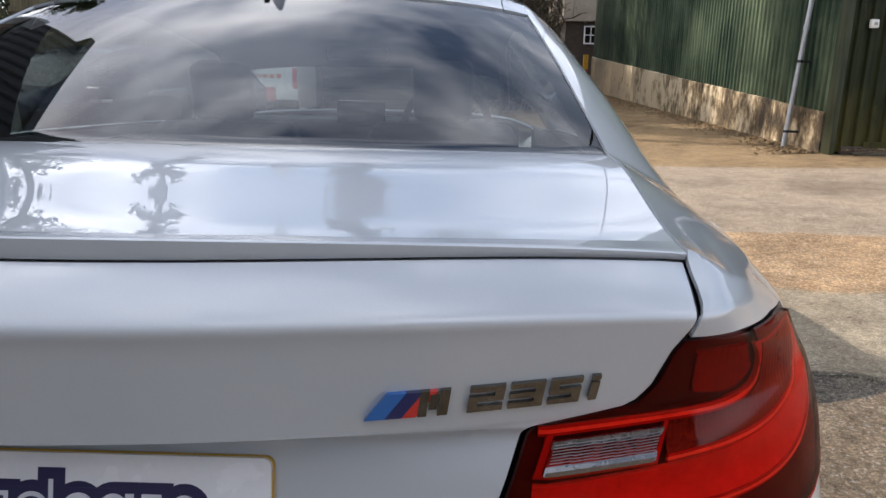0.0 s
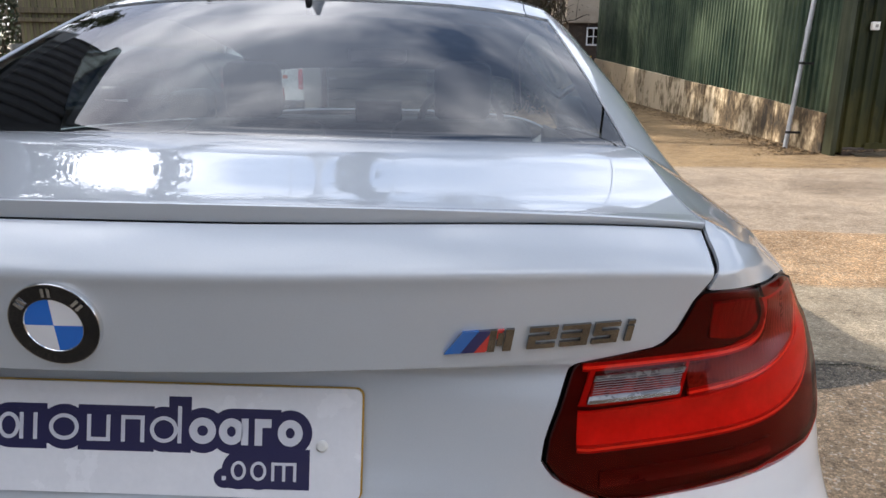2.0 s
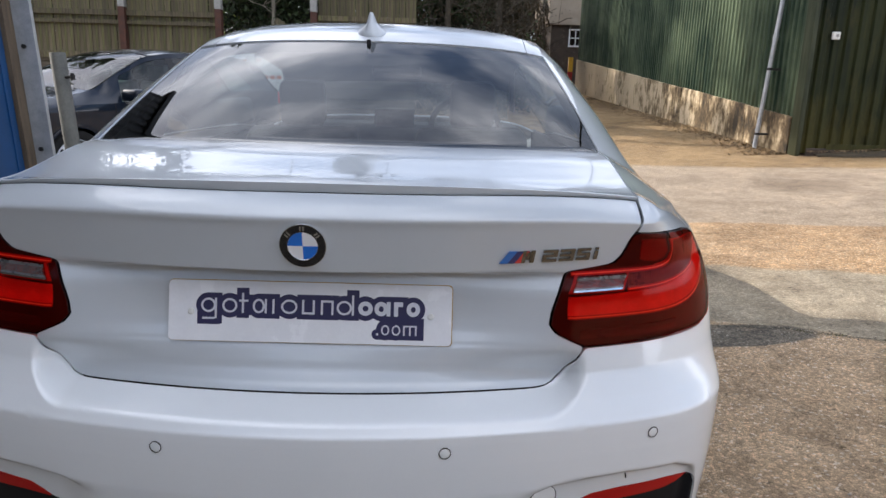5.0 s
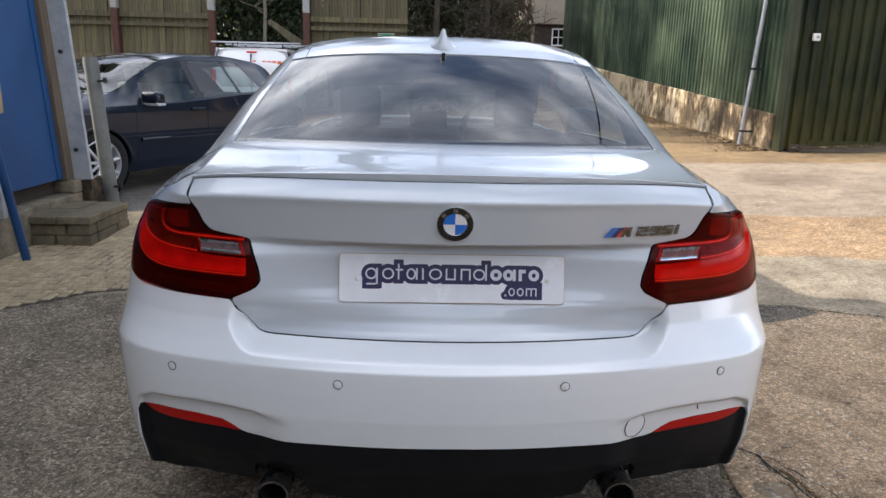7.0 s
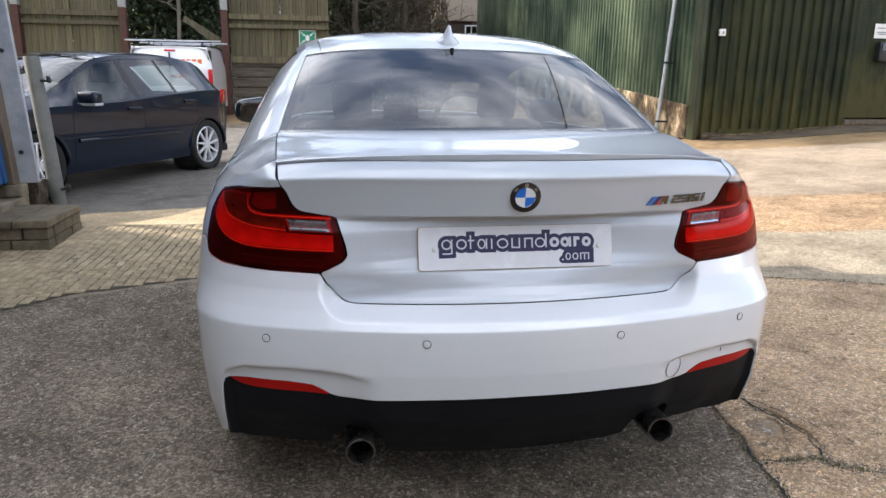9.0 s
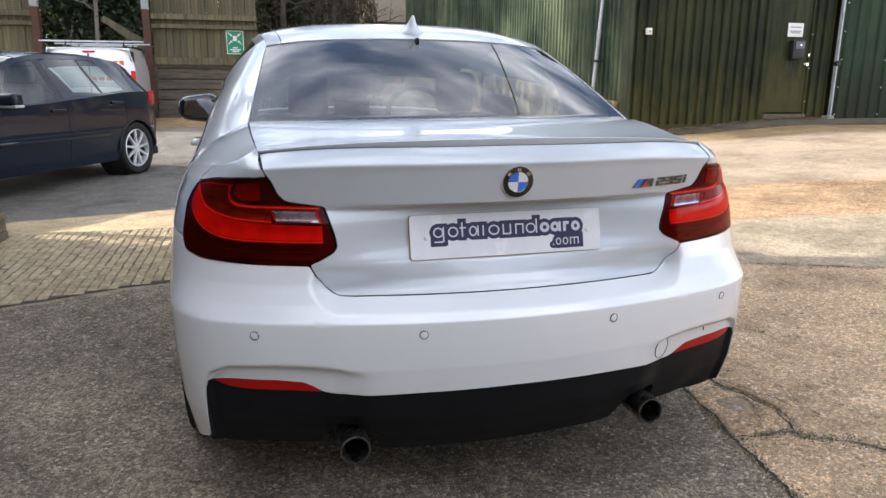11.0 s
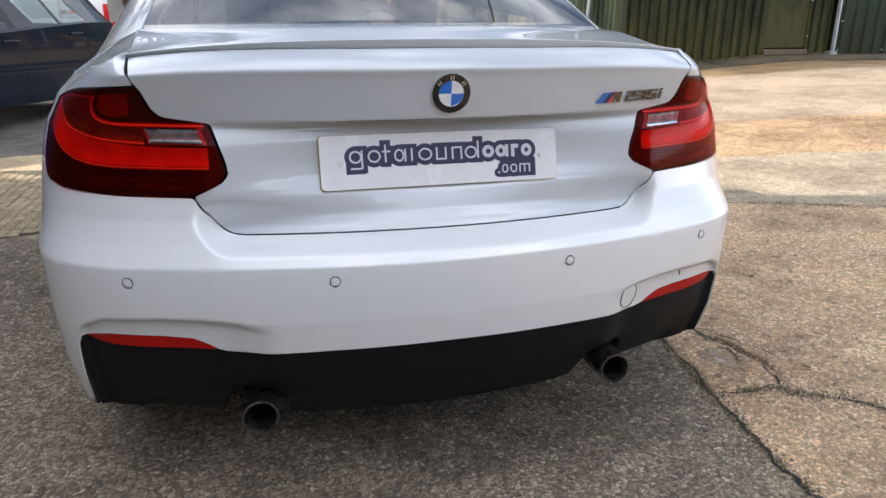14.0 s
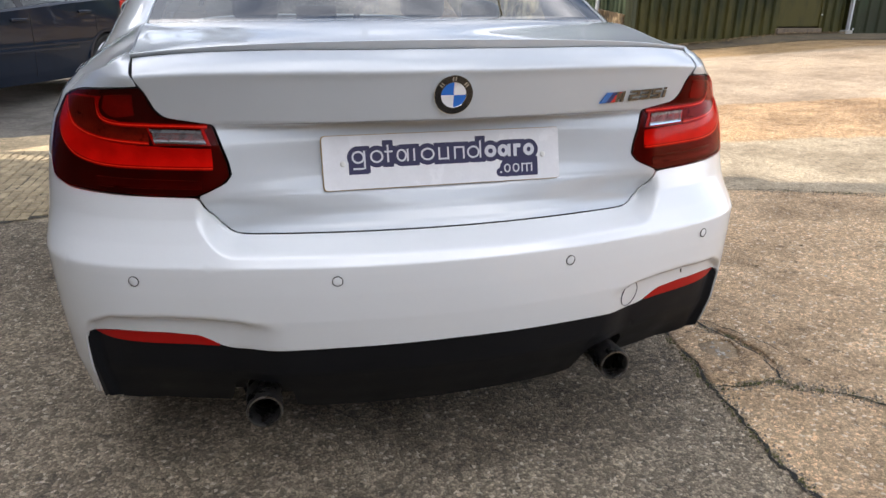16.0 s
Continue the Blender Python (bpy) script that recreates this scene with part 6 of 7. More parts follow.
def build_tree(x, y, h, r, seed, mat, label, leaves, leaf_mat, leaf_r=.10, spread=1.0, low=.25, twigs=26):
    """A tapered, bent trunk with limbs and twigs, and small clumped leaves round them."""
    rt = random.Random(seed)
    t = thing("tree", label, "tree", (x, y, gz(x, y) - .1), group="wood behind the yard")
    wv, wf = [], []
    pts = [Vector((0, 0, 0))]
    n = 9
    for k in range(n):
        pts.append(pts[-1] + Vector((rt.gauss(0, .05), rt.gauss(0, .05), 1)) * (h / n))
    tips = []

    def limb(line, r0, r1, seg):
        for k, p in enumerate(line):
            d = (line[min(k + 1, len(line) - 1)] - line[max(0, k - 1)]).normalized()
            e1 = d.orthogonal().normalized()
            e2 = d.cross(e1)
            rr = r0 + (r1 - r0) * k / (len(line) - 1)
            b0 = len(wv)
            for q in range(seg):
                a = 2 * math.pi * q / seg
                wv.append(p + (e1 * math.cos(a) + e2 * math.sin(a)) * rr)
            if k:
                for q in range(seg):
                    wf.append((b0 - seg + q, b0 - seg + (q + 1) % seg, b0 + (q + 1) % seg, b0 + q))

    limb(pts, r, r * .25, 9)
    for k in range(twigs):
        f = rt.uniform(low, .98)
        p = pts[int(f * n)].lerp(pts[min(n, int(f * n) + 1)], f * n % 1)
        a = rt.uniform(0, 6.28)
        ln = h * rt.uniform(.10, .26) * (1.15 - f) * spread + .35
        d = Vector((math.cos(a), math.sin(a), rt.uniform(.1, .8))).normalized()
        line = [p]
        for q in range(4):
            line.append(line[-1] + (d + Vector((rt.gauss(0, .22), rt.gauss(0, .22), rt.gauss(.06, .18)))) * ln / 4)
        limb(line, r * .28 * (1.1 - f), .006, 5)
        tips += line[1:]
        for q in range(3):
            b0 = line[rt.randrange(1, 4)]
            e = b0 + Vector((rt.gauss(0, 1), rt.gauss(0, 1), rt.gauss(.3, .7))).normalized() * ln * .4
            limb([b0, b0.lerp(e, .5) + Vector((0, 0, .05)), e], .012, .004, 4)
            tips.append(e)
    link_mesh("trunk", wv, wf, mat, t, smooth_shade=True)
    if leaves:
        vs, fs = [], []
        for k in range(leaves):
            c = rt.choice(tips) + Vector((rt.gauss(0, .28), rt.gauss(0, .28), rt.gauss(0, .28))) * spread
            s = leaf_r * rt.uniform(.5, 1.3)
            e = Euler((rt.uniform(-1.2, 1.2), rt.uniform(-1.2, 1.2), rt.uniform(0, 6.3))).to_matrix()
            b0 = len(vs)
            vs += [c + e @ Vector(q) * s for q in ((-1, 0, 0), (-.2, -.5, .1), (1, 0, 0), (-.1, .5, .12))]
            fs.append((b0, b0 + 1, b0 + 2, b0 + 3))
        link_mesh("crown", vs, fs, leaf_mat, t)
    return t


rt = random.Random(21)
IVY = "ivy-clad dark tree in the wood behind the fence"
BARE = "bare brown winter tree in the wood"
for x, y, h in ((-9.5, 18.5, 6.4), (-7.4, 19.5, 6.6), (-5.9, 18.2, 6.0), (-4.6, 19.3, 6.4), (-3.4, 18.6, 6.0), (-2.2, 20.0, 7.5), (-5.2, 21.5, 6.8), (-3.9, 22.0, 6.8), (.2, 20.5, 5.6), (-12.0, 20, 7)):
    build_tree(x, y, h, .16, int(x * 10) + 900, BARK, IVY, 6500, LEAF, .075, 1.15, .03, 40)
for x, y, h in ((.3, 19.0, 7), (1.2, 20.8, 8), (1.7, 19.5, 7), (2.3, 21.8, 8), (.6, 21.6, 8), (.9, 23.0, 9), (2.0, 24.5, 8)):
    build_tree(x, y, h, .12, int(x * 10) + 500, BARK if int(x * 10) % 2 else PALE_BARK, BARE, 2600, LEAF_BROWN, .045, 1.0, .04, 60)
build_tree(-4.15, 17.2, 8, .06, 77, PALE_BARK, "slim pale birch stem by the gap in the fence", 60, LEAF_LIME, .05, .9, .3, 14)
# Height and spread set to drop a shadow band on the shed side.
build_tree(-10.6, 24.0, 16.5, .24, 227, BARK, "tall ivy-clad tree standing over the wood", 4200, LEAF, .13, .36, .25, 50)
for x, y, h in ((-2.0, 23.0, 14.5), (2.4, 27.0, 7.5), (-6.6, 25.5, 8.5), (-14.0, 21.0, 13)):
    build_tree(x, y, h, .26, int(x * 10) + 333, BARK, "tall ivy-clad tree standing over the wood", 5200, LEAF, .13, .55, .22, 60)
# Out of view: added to cast the shadow on the shed's near corner.
build_tree(-26.0, 24.75, 28.0, .30, 415, BARK, "unseen tall tree added beyond the workshop to shade the shed wall", 9000, LEAF, .17, .62, .73, 60)
# undergrowth
uv, uf = [], []
ru = random.Random(5)
for k in range(16000):
    x = ru.uniform(-13, 5.2)
    y = ru.uniform(16.9, 21.0)
    if x > .150 * (y + 1.5):
        continue
    z = gz(x, y) + abs(ru.gauss(0, .9))
    c = Vector((x, y, z))
    s = ru.uniform(.03, .09)
    e = Euler((ru.uniform(-1.2, 1.2), ru.uniform(-1.2, 1.2), ru.uniform(0, 6.3))).to_matrix()
    b0 = len(uv)
    uv += [c + e @ Vector(q) * s for q in ((-1, 0, 0), (-.2, -.5, .1), (1, 0, 0), (-.1, .5, .12))]
    uf.append((b0, b0 + 1, b0 + 2, b0 + 3))
tagged(link_mesh("undergrowth", uv, uf, LEAF), "dark ivy and bramble undergrowth at the wood's edge", "undergrowth", kind="stuff")
build_tree(-5.55, 16.9, 2.6, .03, 31, BARK, "young shrub with lime green leaves by the fence post", 420, LEAF_LIME, .06, .8, .2, 16)
# thicket of bare stems and brown twigs behind the trees
tv, tf = [], []
rk = random.Random(8)
for k in range(52000):
    x, y = rk.uniform(-16, 7.5), rk.uniform(23.5, 31.0)
    if x > .150 * (y + 1.5):
        continue
    z = gz(x, y) + 6.2 * rk.random() ** 1.5
    ln, w = rk.uniform(.10, .45), rk.uniform(.010, .028)
    d = Vector((rk.gauss(0, .5), rk.gauss(0, .5), 1)).normalized() * ln
    sdw = Vector((rk.gauss(0, 1), rk.gauss(0, 1), 0)).normalized() * w
    c = Vector((x, y, z))
    b0 = len(tv)
    tv += [c - d - sdw, c - d + sdw, c + d + sdw * .5, c + d - sdw * .5]
    tf.append((b0, b0 + 1, b0 + 2, b0 + 3))
tagged(link_mesh("far_thicket", tv, tf, LEAF_BROWN), "brown winter thicket behind the wood", "thicket", kind="stuff")
build_far = [(-28, 30), (-20, 33), (-13, 30), (-6, 34), (0, 36), (5, 40), (-34, 22)]
for x, y in build_far:
    build_tree(x, y, 9, .20, int(abs(x) * 7 + y), BARK, "far dark tree beyond the yard", 3500, LEAF, .16, 1.8, .03, 34)

# ---- house in the distance ----
house = thing("house", "far house with buff upper wall and dark lower wall", "house", (0, 32, 0))
bm = bmesh.new()
box(bm, (5.05, 0, 3.95), (13, 6, 7.5), .02)
part("upper_wall", bm, RENDER_WALL, house)
bm = bmesh.new()
box(bm, (5.2, .15, 0), (13, 6, 3.95))
part("lower_wall", bm, DARK_BRICK, house)
bm = bmesh.new()
prism(bm, [(4.6, 7.4), (13.4, 7.4), (9.0, 10.4)], -.4, 6.4)
part("roof", bm, TIMBER, house)
win = thing("window", "", "")
win.parent = house
win["label"] = "white small-paned window"
for lo, hi in (((6.02, .10, 2.98), (6.08, .16, 3.78)), ((6.60, .10, 2.98), (6.66, .16, 3.78)), ((6.08, .10, 3.72), (6.60, .16, 3.78)), ((6.08, .10, 2.98), (6.60, .16, 3.05)), ((6.32, .11, 3.05), (6.36, .15, 3.72)), ((6.08, .11, 3.36), (6.60, .15, 3.40))):
    bm = bmesh.new()
    box(bm, lo, hi, .004)
    part("bar", bm, VAN_PAINT, win)
bm = bmesh.new()
box(bm, (6.08, .135, 3.05), (6.60, .145, 3.72))
part("pane", bm, GLOSS_BLACK, win)
bar = thing("road_barrier", "red and yellow barrier post by the far lane", "barrier", (5.72, 29.5, gz(5.72, 29.5)))
bm = bmesh.new()
box(bm, (-.10, -.08, 0), (.10, .08, .75), .02)
part("red_base", bm, BARRIER_RED, bar)
bm = bmesh.new()
box(bm, (-.10, -.08, .75), (.10, .08, 1.35), .02)
part("yellow_top", bm, BARRIER_YELLOW, bar)

# overhead cable across the yard, from the far house to the wall behind
bm = bmesh.new()
pts = []
for k in range(41):
    f = k / 40
    pts.append(Vector((.02 + 7.1 * f, -11.6 + 43.6 * f, 4.55 + 1.7 * f - .12 * math.sin(math.pi * f))))
for a, b in zip(pts, pts[1:]):
    tube(bm, a, b, .014, 6, caps=False)
tagged(part("overhead_cable", bm, TRIM), "thin black cable strung over the yard from the house", "cable")

# ---- dark blue hatchback ----
HATCH = [
    (-.68, .95, .46, .94, .58, .93, .68, .91),
    (-.55, 1.13, .52, 1.11, .64, 1.04, .76, .965),
    (-.36, 1.30, .55, 1.27, .67, 1.14, .83, .985),
    (-.10, 1.385, .565, 1.345, .69, 1.19, .86, .990),
    (.50, 1.430, .575, 1.385, .705, 1.19, .875, .960),
    (1.10, 1.425, .575, 1.380, .71, 1.17, .878, .915),
    (1.50, 1.370, .585, 1.330, .715, 1.13, .878, .885),
    (1.95, 1.190, .640, 1.160, .75, 1.03, .875, .870),
    (2.35, 1.000, .690, .980, .78, .93, .868, .862),
    (2.95, .910, .680, .880, .77, .85, .850, .810),
    (3.35, .780, .580, .750, .68, .72, .780, .680),
]
hatch = thing("hatchback_car", "dark blue five-door hatchback with silver alloy wheels, parked by the workshop", "car", (-2.776, 7.98, gz(-2.7, 8.0)), 153.6)
HC = (0, 1.3, .7)
hp = lambda u, v, lift=0.0: upper(u, v, lift, HATCH)
sheet("roof", [[hp(u, v) for u in span(-1, 1, 25)] for v in span(-.34, 1.46, 30)], NAVY_PAINT, hatch, centre=HC)
sheet("windscreen", [[hp(u, v, -.003) for u in span(-.97, .97, 15)] for v in span(1.47, 2.32, 12)], SIDE_GLASS, hatch, "windscreen glaring in the light", centre=HC, flange=.003)
sheet("bonnet", [[hp(u, v) for u in span(-1.0, 1.0, 21)] for v in span(2.34, 3.35, 12)], NAVY_PAINT, hatch, centre=HC)
sheet("rear_window", [[hp(u, v, -.003) for u in span(-.93, .93, 15)] for v in span(-.62, -.35, 8)], SIDE_GLASS, hatch, centre=HC, flange=.003)
sheet("tailgate", [[Vector((x, -.70 + .16 * x * x - .04 * smooth(.6, .9, z), z)) for x in span(-.68, .68, 15)] for z in span(.36, .95, 10)], NAVY_PAINT, hatch, centre=HC)
sheet("front_end", [[Vector((x, 3.40 - .25 * x * x, z)) for x in span(-.80, .80, 15)] for z in span(.22, .78, 8)], NAVY_PAINT, hatch, centre=HC)
WIN_U = (1.12, 1.955)


def pane(name, mat, side, a0, a1, b0, b1, lift, label=""):
    """A piece of the side glazing whose rear edge runs from a0 (top) to a1 (sill) and front edge from b0 to b1."""
    rows = []
    for f in span(0, 1, 12):
        rows.append([hp(side * u, (a0 + (a1 - a0) * k) + ((b0 + (b1 - b0) * k) - (a0 + (a1 - a0) * k)) * f, lift) for u, k in zip(span(*WIN_U, 12), span(0, 1, 12))])
    return sheet(name, rows, mat, hatch, label, centre=HC, flange=.004)


for side in (-1, 1):
    sheet("rear_pillar", [[hp(side * u, v) for u in span(1, 2, 14)] for v in span(-.68, -.10, 14)], NAVY_PAINT, hatch, centre=HC)
    sheet("front_wing", [[hp(side * u, v) for u in span(1, 2, 12)] for v in span(2.28, 3.35, 14)], NAVY_PAINT, hatch, centre=HC)
    sheet("belt_line", [[hp(side * u, v) for u in span(1.955, 2.0, 4)] for v in span(-.10, 2.28, 24)], NAVY_PAINT, hatch, centre=HC)
    sheet("roof_frame", [[hp(side * u, v) for u in span(1.0, 1.12, 4)] for v in span(-.10, 2.28, 24)], NAVY_PAINT, hatch, centre=HC)
    pane("pillar_panel", NAVY_PAINT, side, -.10, -.10, .34, .10, 0.0)
    pane("quarter_window", HATCH_GLASS, side, .35, .11, .60, .54, -.004, "small tinted quarter window")
    pane("pillar", TRIM, side, .60, .54, .64, .58, -.002)
    pane("rear_door_window", HATCH_GLASS, side, .64, .58, 1.17, 1.17, -.004, "tinted rear door window")
    pane("pillar", TRIM, side, 1.17, 1.17, 1.26, 1.26, -.002)
    pane("front_door_window", HATCH_GLASS, side, 1.26, 1.26, 1.98, 2.14, -.004, "tinted front door window")
    pane("pillar_panel", NAVY_PAINT, side, 1.98, 2.14, 2.28, 2.28, 0.0)

    def hflank(y, z):
        s = station(clamp(y, -.68, 3.35), HATCH)
        w = lerp_table([(.20, .82), (.30, .845), (.50, .868), (.70, .876), (.80, .878)], min(z, .80)) - .09 * smooth(2.65, 3.4, y) - .21 * smooth(-.20, -.72, y)
        if z > .80:
            t = (z - .80) / max(.01, s[6] - .80)
            w += (s[5] - w) * clamp(t, 0, 1) ** 1.6
        return Vector((side * (w + .006 * math.exp(-((z - .56) / .02) ** 2)), y, z))

    wheel_hole = lambda a, b: any((((a + b) / 2).y - wy) ** 2 + (((a + b) / 2).z - .316) ** 2 < .345 ** 2 for wy in (0, 2.578))
    sheet("body_side", [[hflank(y, z) for z in span(.20, station(clamp(y, -.68, 3.35), HATCH)[6], 44)] for y in span(-.70, 3.38, 150)], NAVY_PAINT, hatch, "dark blue doors and wings", centre=HC, skip=wheel_hole)
    for wy in (0, 2.578):
        build_wheel("wheel", hatch, (side * .765, wy, .316), .316, .205, 9, side)
        bm = bmesh.new()
        lathe(bm, [(.36, -.02), (.36, .25), (.1, .25)], 32, Matrix.Translation((side * .80, wy, .316)) @ pose(0, 0, 0, 0, -90 * side, 0))
        part("arch_liner", bm, BLACK_GAP, hatch)
        # rolled lip round the wheel arch
        bm = bmesh.new()
        arcs = []
        for k in range(41):
            a = radians(-14 + 208 * k / 40)
            arcs.append([bm.verts.new((hflank(wy, .60).x + side * dx - side * .05 * smooth(.1, -.15, math.sin(a)), wy + rr * math.cos(a), .316 + rr * math.sin(a))) for rr, dx in ((.334, -.05), (.334, .004), (.345, .008), (.366, .005), (.374, -.02))])
        for p, q in zip(arcs, arcs[1:]):
            for k in range(4):
                bm.faces.new((p[k], p[k + 1], q[k + 1], q[k]))
        part("arch_lip", bm, NAVY_PAINT, hatch, smooth_shade=True)
    for y0, z0 in ((.26, .855), (1.20, .795)):
        bm = bmesh.new()
        box(bm, (side * .868, y0, z0), (side * .905, y0 + .20, z0 + .032), .012, None, 3)
        part("door_handle", bm, NAVY_PAINT, hatch, "body-coloured door handle", True)
    for y0 in (.18, 1.14, 2.14):
        bm = bmesh.new()
        pts = [hflank(y0 + (.18 * smooth(.6, .30, z) if y0 < .5 else 0.0), z) for z in span(.26, .86, 14)]
        for a, b in zip(pts, pts[1:]):
            tube(bm, a, b, .0035, 5, caps=False)
        part("door_gap", bm, BLACK_GAP, hatch)
    bm = bmesh.new()
    box(bm, (side * .868, .52, .50), (side * .893, 2.10, .545), .010)
    part("rubbing_strip", bm, NAVY_PAINT, hatch, "body-coloured rubbing strip", True)
    bm = bmesh.new()
    box(bm, (side * .93 - .115, 1.90, .875), (side * .93 + .115, 2.03, 1.005), .05, None, 4)
    mir = part("door_mirror", bm, NAVY_PAINT, hatch, "dark blue door mirror", True)
    bm = bmesh.new()
    box(bm, (side * .93 - .11, 1.905, .862), (side * .93 + .11, 2.02, .892), .012)
    part("mirror_foot", bm, GALV, mir, "silver lower shell", True)
    lamp_rows = [[hflank(y, z) + Vector((side * .006, -.004, 0)) for z in span(.83, 1.0 if y < -.35 else .96, 8)] for y in span(-.66, -.33, 10)]
    sheet("tail_lamp", lamp_rows, LAMP_SOLID, hatch, "bright red tail lamp", centre=HC, flange=.006)
    bm = bmesh.new()
    box(bm, (side * .30 - .23, 1.02, .50), (side * .30 + .23, 1.16, 1.08), .06, None, 3)
    box(bm, (side * .30 - .13, 1.03, 1.09), (side * .30 + .13, 1.12, 1.25), .03, None, 3)
    part("front_seat", bm, POLE_GREY, hatch, "grey cloth seat", True)
    bm = bmesh.new()
    box(bm, (side * .32 - .26, .20, .45), (side * .32 + .26, .34, .98), .06, None, 3)
    part("rear_seat", bm, POLE_GREY, hatch, "grey cloth rear seat", True)
bm = bmesh.new()
box(bm, (-.62, -.76, .34), (.62, -.62, .62), .05, None, 3)
part("rear_bumper", bm, NAVY_PAINT, hatch, "", True)
bm = bmesh.new()
box(bm, (-.80, -.5, .20), (.80, 3.2, .30), .02)
part("underbody", bm, BLACK_GAP, hatch)
bm = bmesh.new()
tube(bm, (-.35, 2.20, 1.075), (.10, 2.05, 1.15), .008, 6)
part("wiper", bm, TRIM, hatch)
bm = bmesh.new()
box(bm, (-.76, 2.1, .70), (.76, 2.5, .93), .05)
part("dashboard", bm, CABIN, hatch)

# ---- white van ----
van = thing("panel_van", "small white trade van with orange lettering bars and a roof rack", "van", (-3.70, 13.8, gz(-3.7, 13.8)))
vw = lambda z: .84 - .10 * smooth(.9, 1.6, z) ** 2
rows = []
for z in span(.30, 1.56, 26):
    w = vw(z)
    rows.append([Vector((math.copysign(min(abs(x), 1.0), x) * w, .10 * abs(x) ** 6 + .16 * smooth(1.0, 1.6, z) ** 2 - .0, z)) for x in span(-1, 1, 25)])
sheet("tail_panel", rows, VAN_PAINT, van, "white rear panel", centre=(0, 2, .8))
sheet("roof", [[Vector((x * .75, y, 1.59 - .035 * x ** 4 - .03 * math.exp(-((y - .14) / .06) ** 2))) for x in span(-1, 1, 17)] for y in span(.14, 2.8, 14)], VAN_PAINT, van, centre=(0, 1.5, .8))
for side in (-1, 1):
    sheet("side_panel", [[Vector((side * (vw(z) + .0), y, z)) for y in span(.10, 4.0, 20)] for z in span(.30, 1.57, 16)], VAN_PAINT, van, centre=(0, 2, .8))
    bm = bmesh.new()
    box(bm, (side * .80 - .05, .03, .72), (side * .80 + .035, .20, 1.12), .02)
    part("tail_lamp", bm, LAMP_SOLID, van, "tall red tail lamp", True)
    bm = bmesh.new()
    box(bm, (side * .775 - .03, .12, 1.13), (side * .775 + .03, .30, 1.50), .02)
    part("pillar_trim", bm, TRIM, van)
    build_wheel("wheel", van, (side * .74, .75, .31), .31, .19, 6, side)
bm = bmesh.new()
box(bm, (-.004, -.012, .40), (.004, .15, 1.45))
part("door_gap", bm, BLACK_GAP, van)
bm = bmesh.new()
box(bm, (-.11, .10, 1.475), (.11, .15, 1.505), .006)
part("brake_light", bm, LAMP_SOLID, van, "high red brake light", True)
bm = bmesh.new()
box(bm, (-.86, -.06, .26), (.86, .14, .50), .05)
part("bumper", bm, TRIM, van, "", True)
r5 = random.Random(2)
x = -.46
while x < .56:
    w = r5.uniform(.05, .085)
    bm = bmesh.new()
    box(bm, (x, .035, 1.20), (x + w, .085, 1.20 + r5.choice((.085, .085, .115))))
    part("lettering_bar", bm, ORANGE, van)
    x += w + .028
for k in range(6):
    bm = bmesh.new()
    box(bm, (.16 + .065 * k, .02, 1.095), (.205 + .065 * k, .07, 1.155))
    part("lettering_bar", bm, BLUE_INK, van)
for k in range(4):
    bm = bmesh.new()
    box(bm, (.02 + .14 * k, .0, .93), (.12 + .14 * k, .04, 1.00))
    part("lettering_bar", bm, ORANGE, van)
rack = thing("roof_rack", "pale pipes on a rack over the van roof", "roof rack", (-3.70, 13.8, gz(-3.7, 13.8) + 1.58))
for k, (y, z) in enumerate(((.35, .115), (.50, .12), (1.5, .115), (2.3, .115))):
    bm = bmesh.new()
    tube(bm, (-.92, y, z), (.98, y, z), .015, 10)
    part("cross_tube", bm, GALV, rack, smooth_shade=True)
for x in (-.45, .62):
    bm = bmesh.new()
    tube(bm, (x, .3, .03), (x, 2.5, .03), .018, 8)
    for y in (.35, 1.5, 2.3):
        tube(bm, (x, y, 0.0), (x, y, .12), .014, 8)
    part("rail", bm, BRACKET, rack)
bm = bmesh.new()
tube(bm, (-.35, .3, .02), (-.28, .32, .42), .006, 6)
part("aerial", bm, BRACKET, rack)

# timber pole that carries the cable's near end
pole = thing("utility_pole", "round timber pole carrying the overhead cable", "pole", (.02, -11.6, gz(0, -11)))
bm = bmesh.new()
tube(bm, (0, 0, -.3), (0, -.02, 4.72), .11, 16, .085)
part("pole", bm, TIMBER, pole, smooth_shade=True)

# Unseen wall added behind the camera; its height limits the sky light on the car.
bm = bmesh.new()
box(bm, (-16, -11.4, -.1), (18, -11.0, 4.4), .02)
tagged(part("wall_south", bm, DARK_BRICK), "unseen plain dark brick wall added behind the camera to block low sky", "wall", kind="structure")

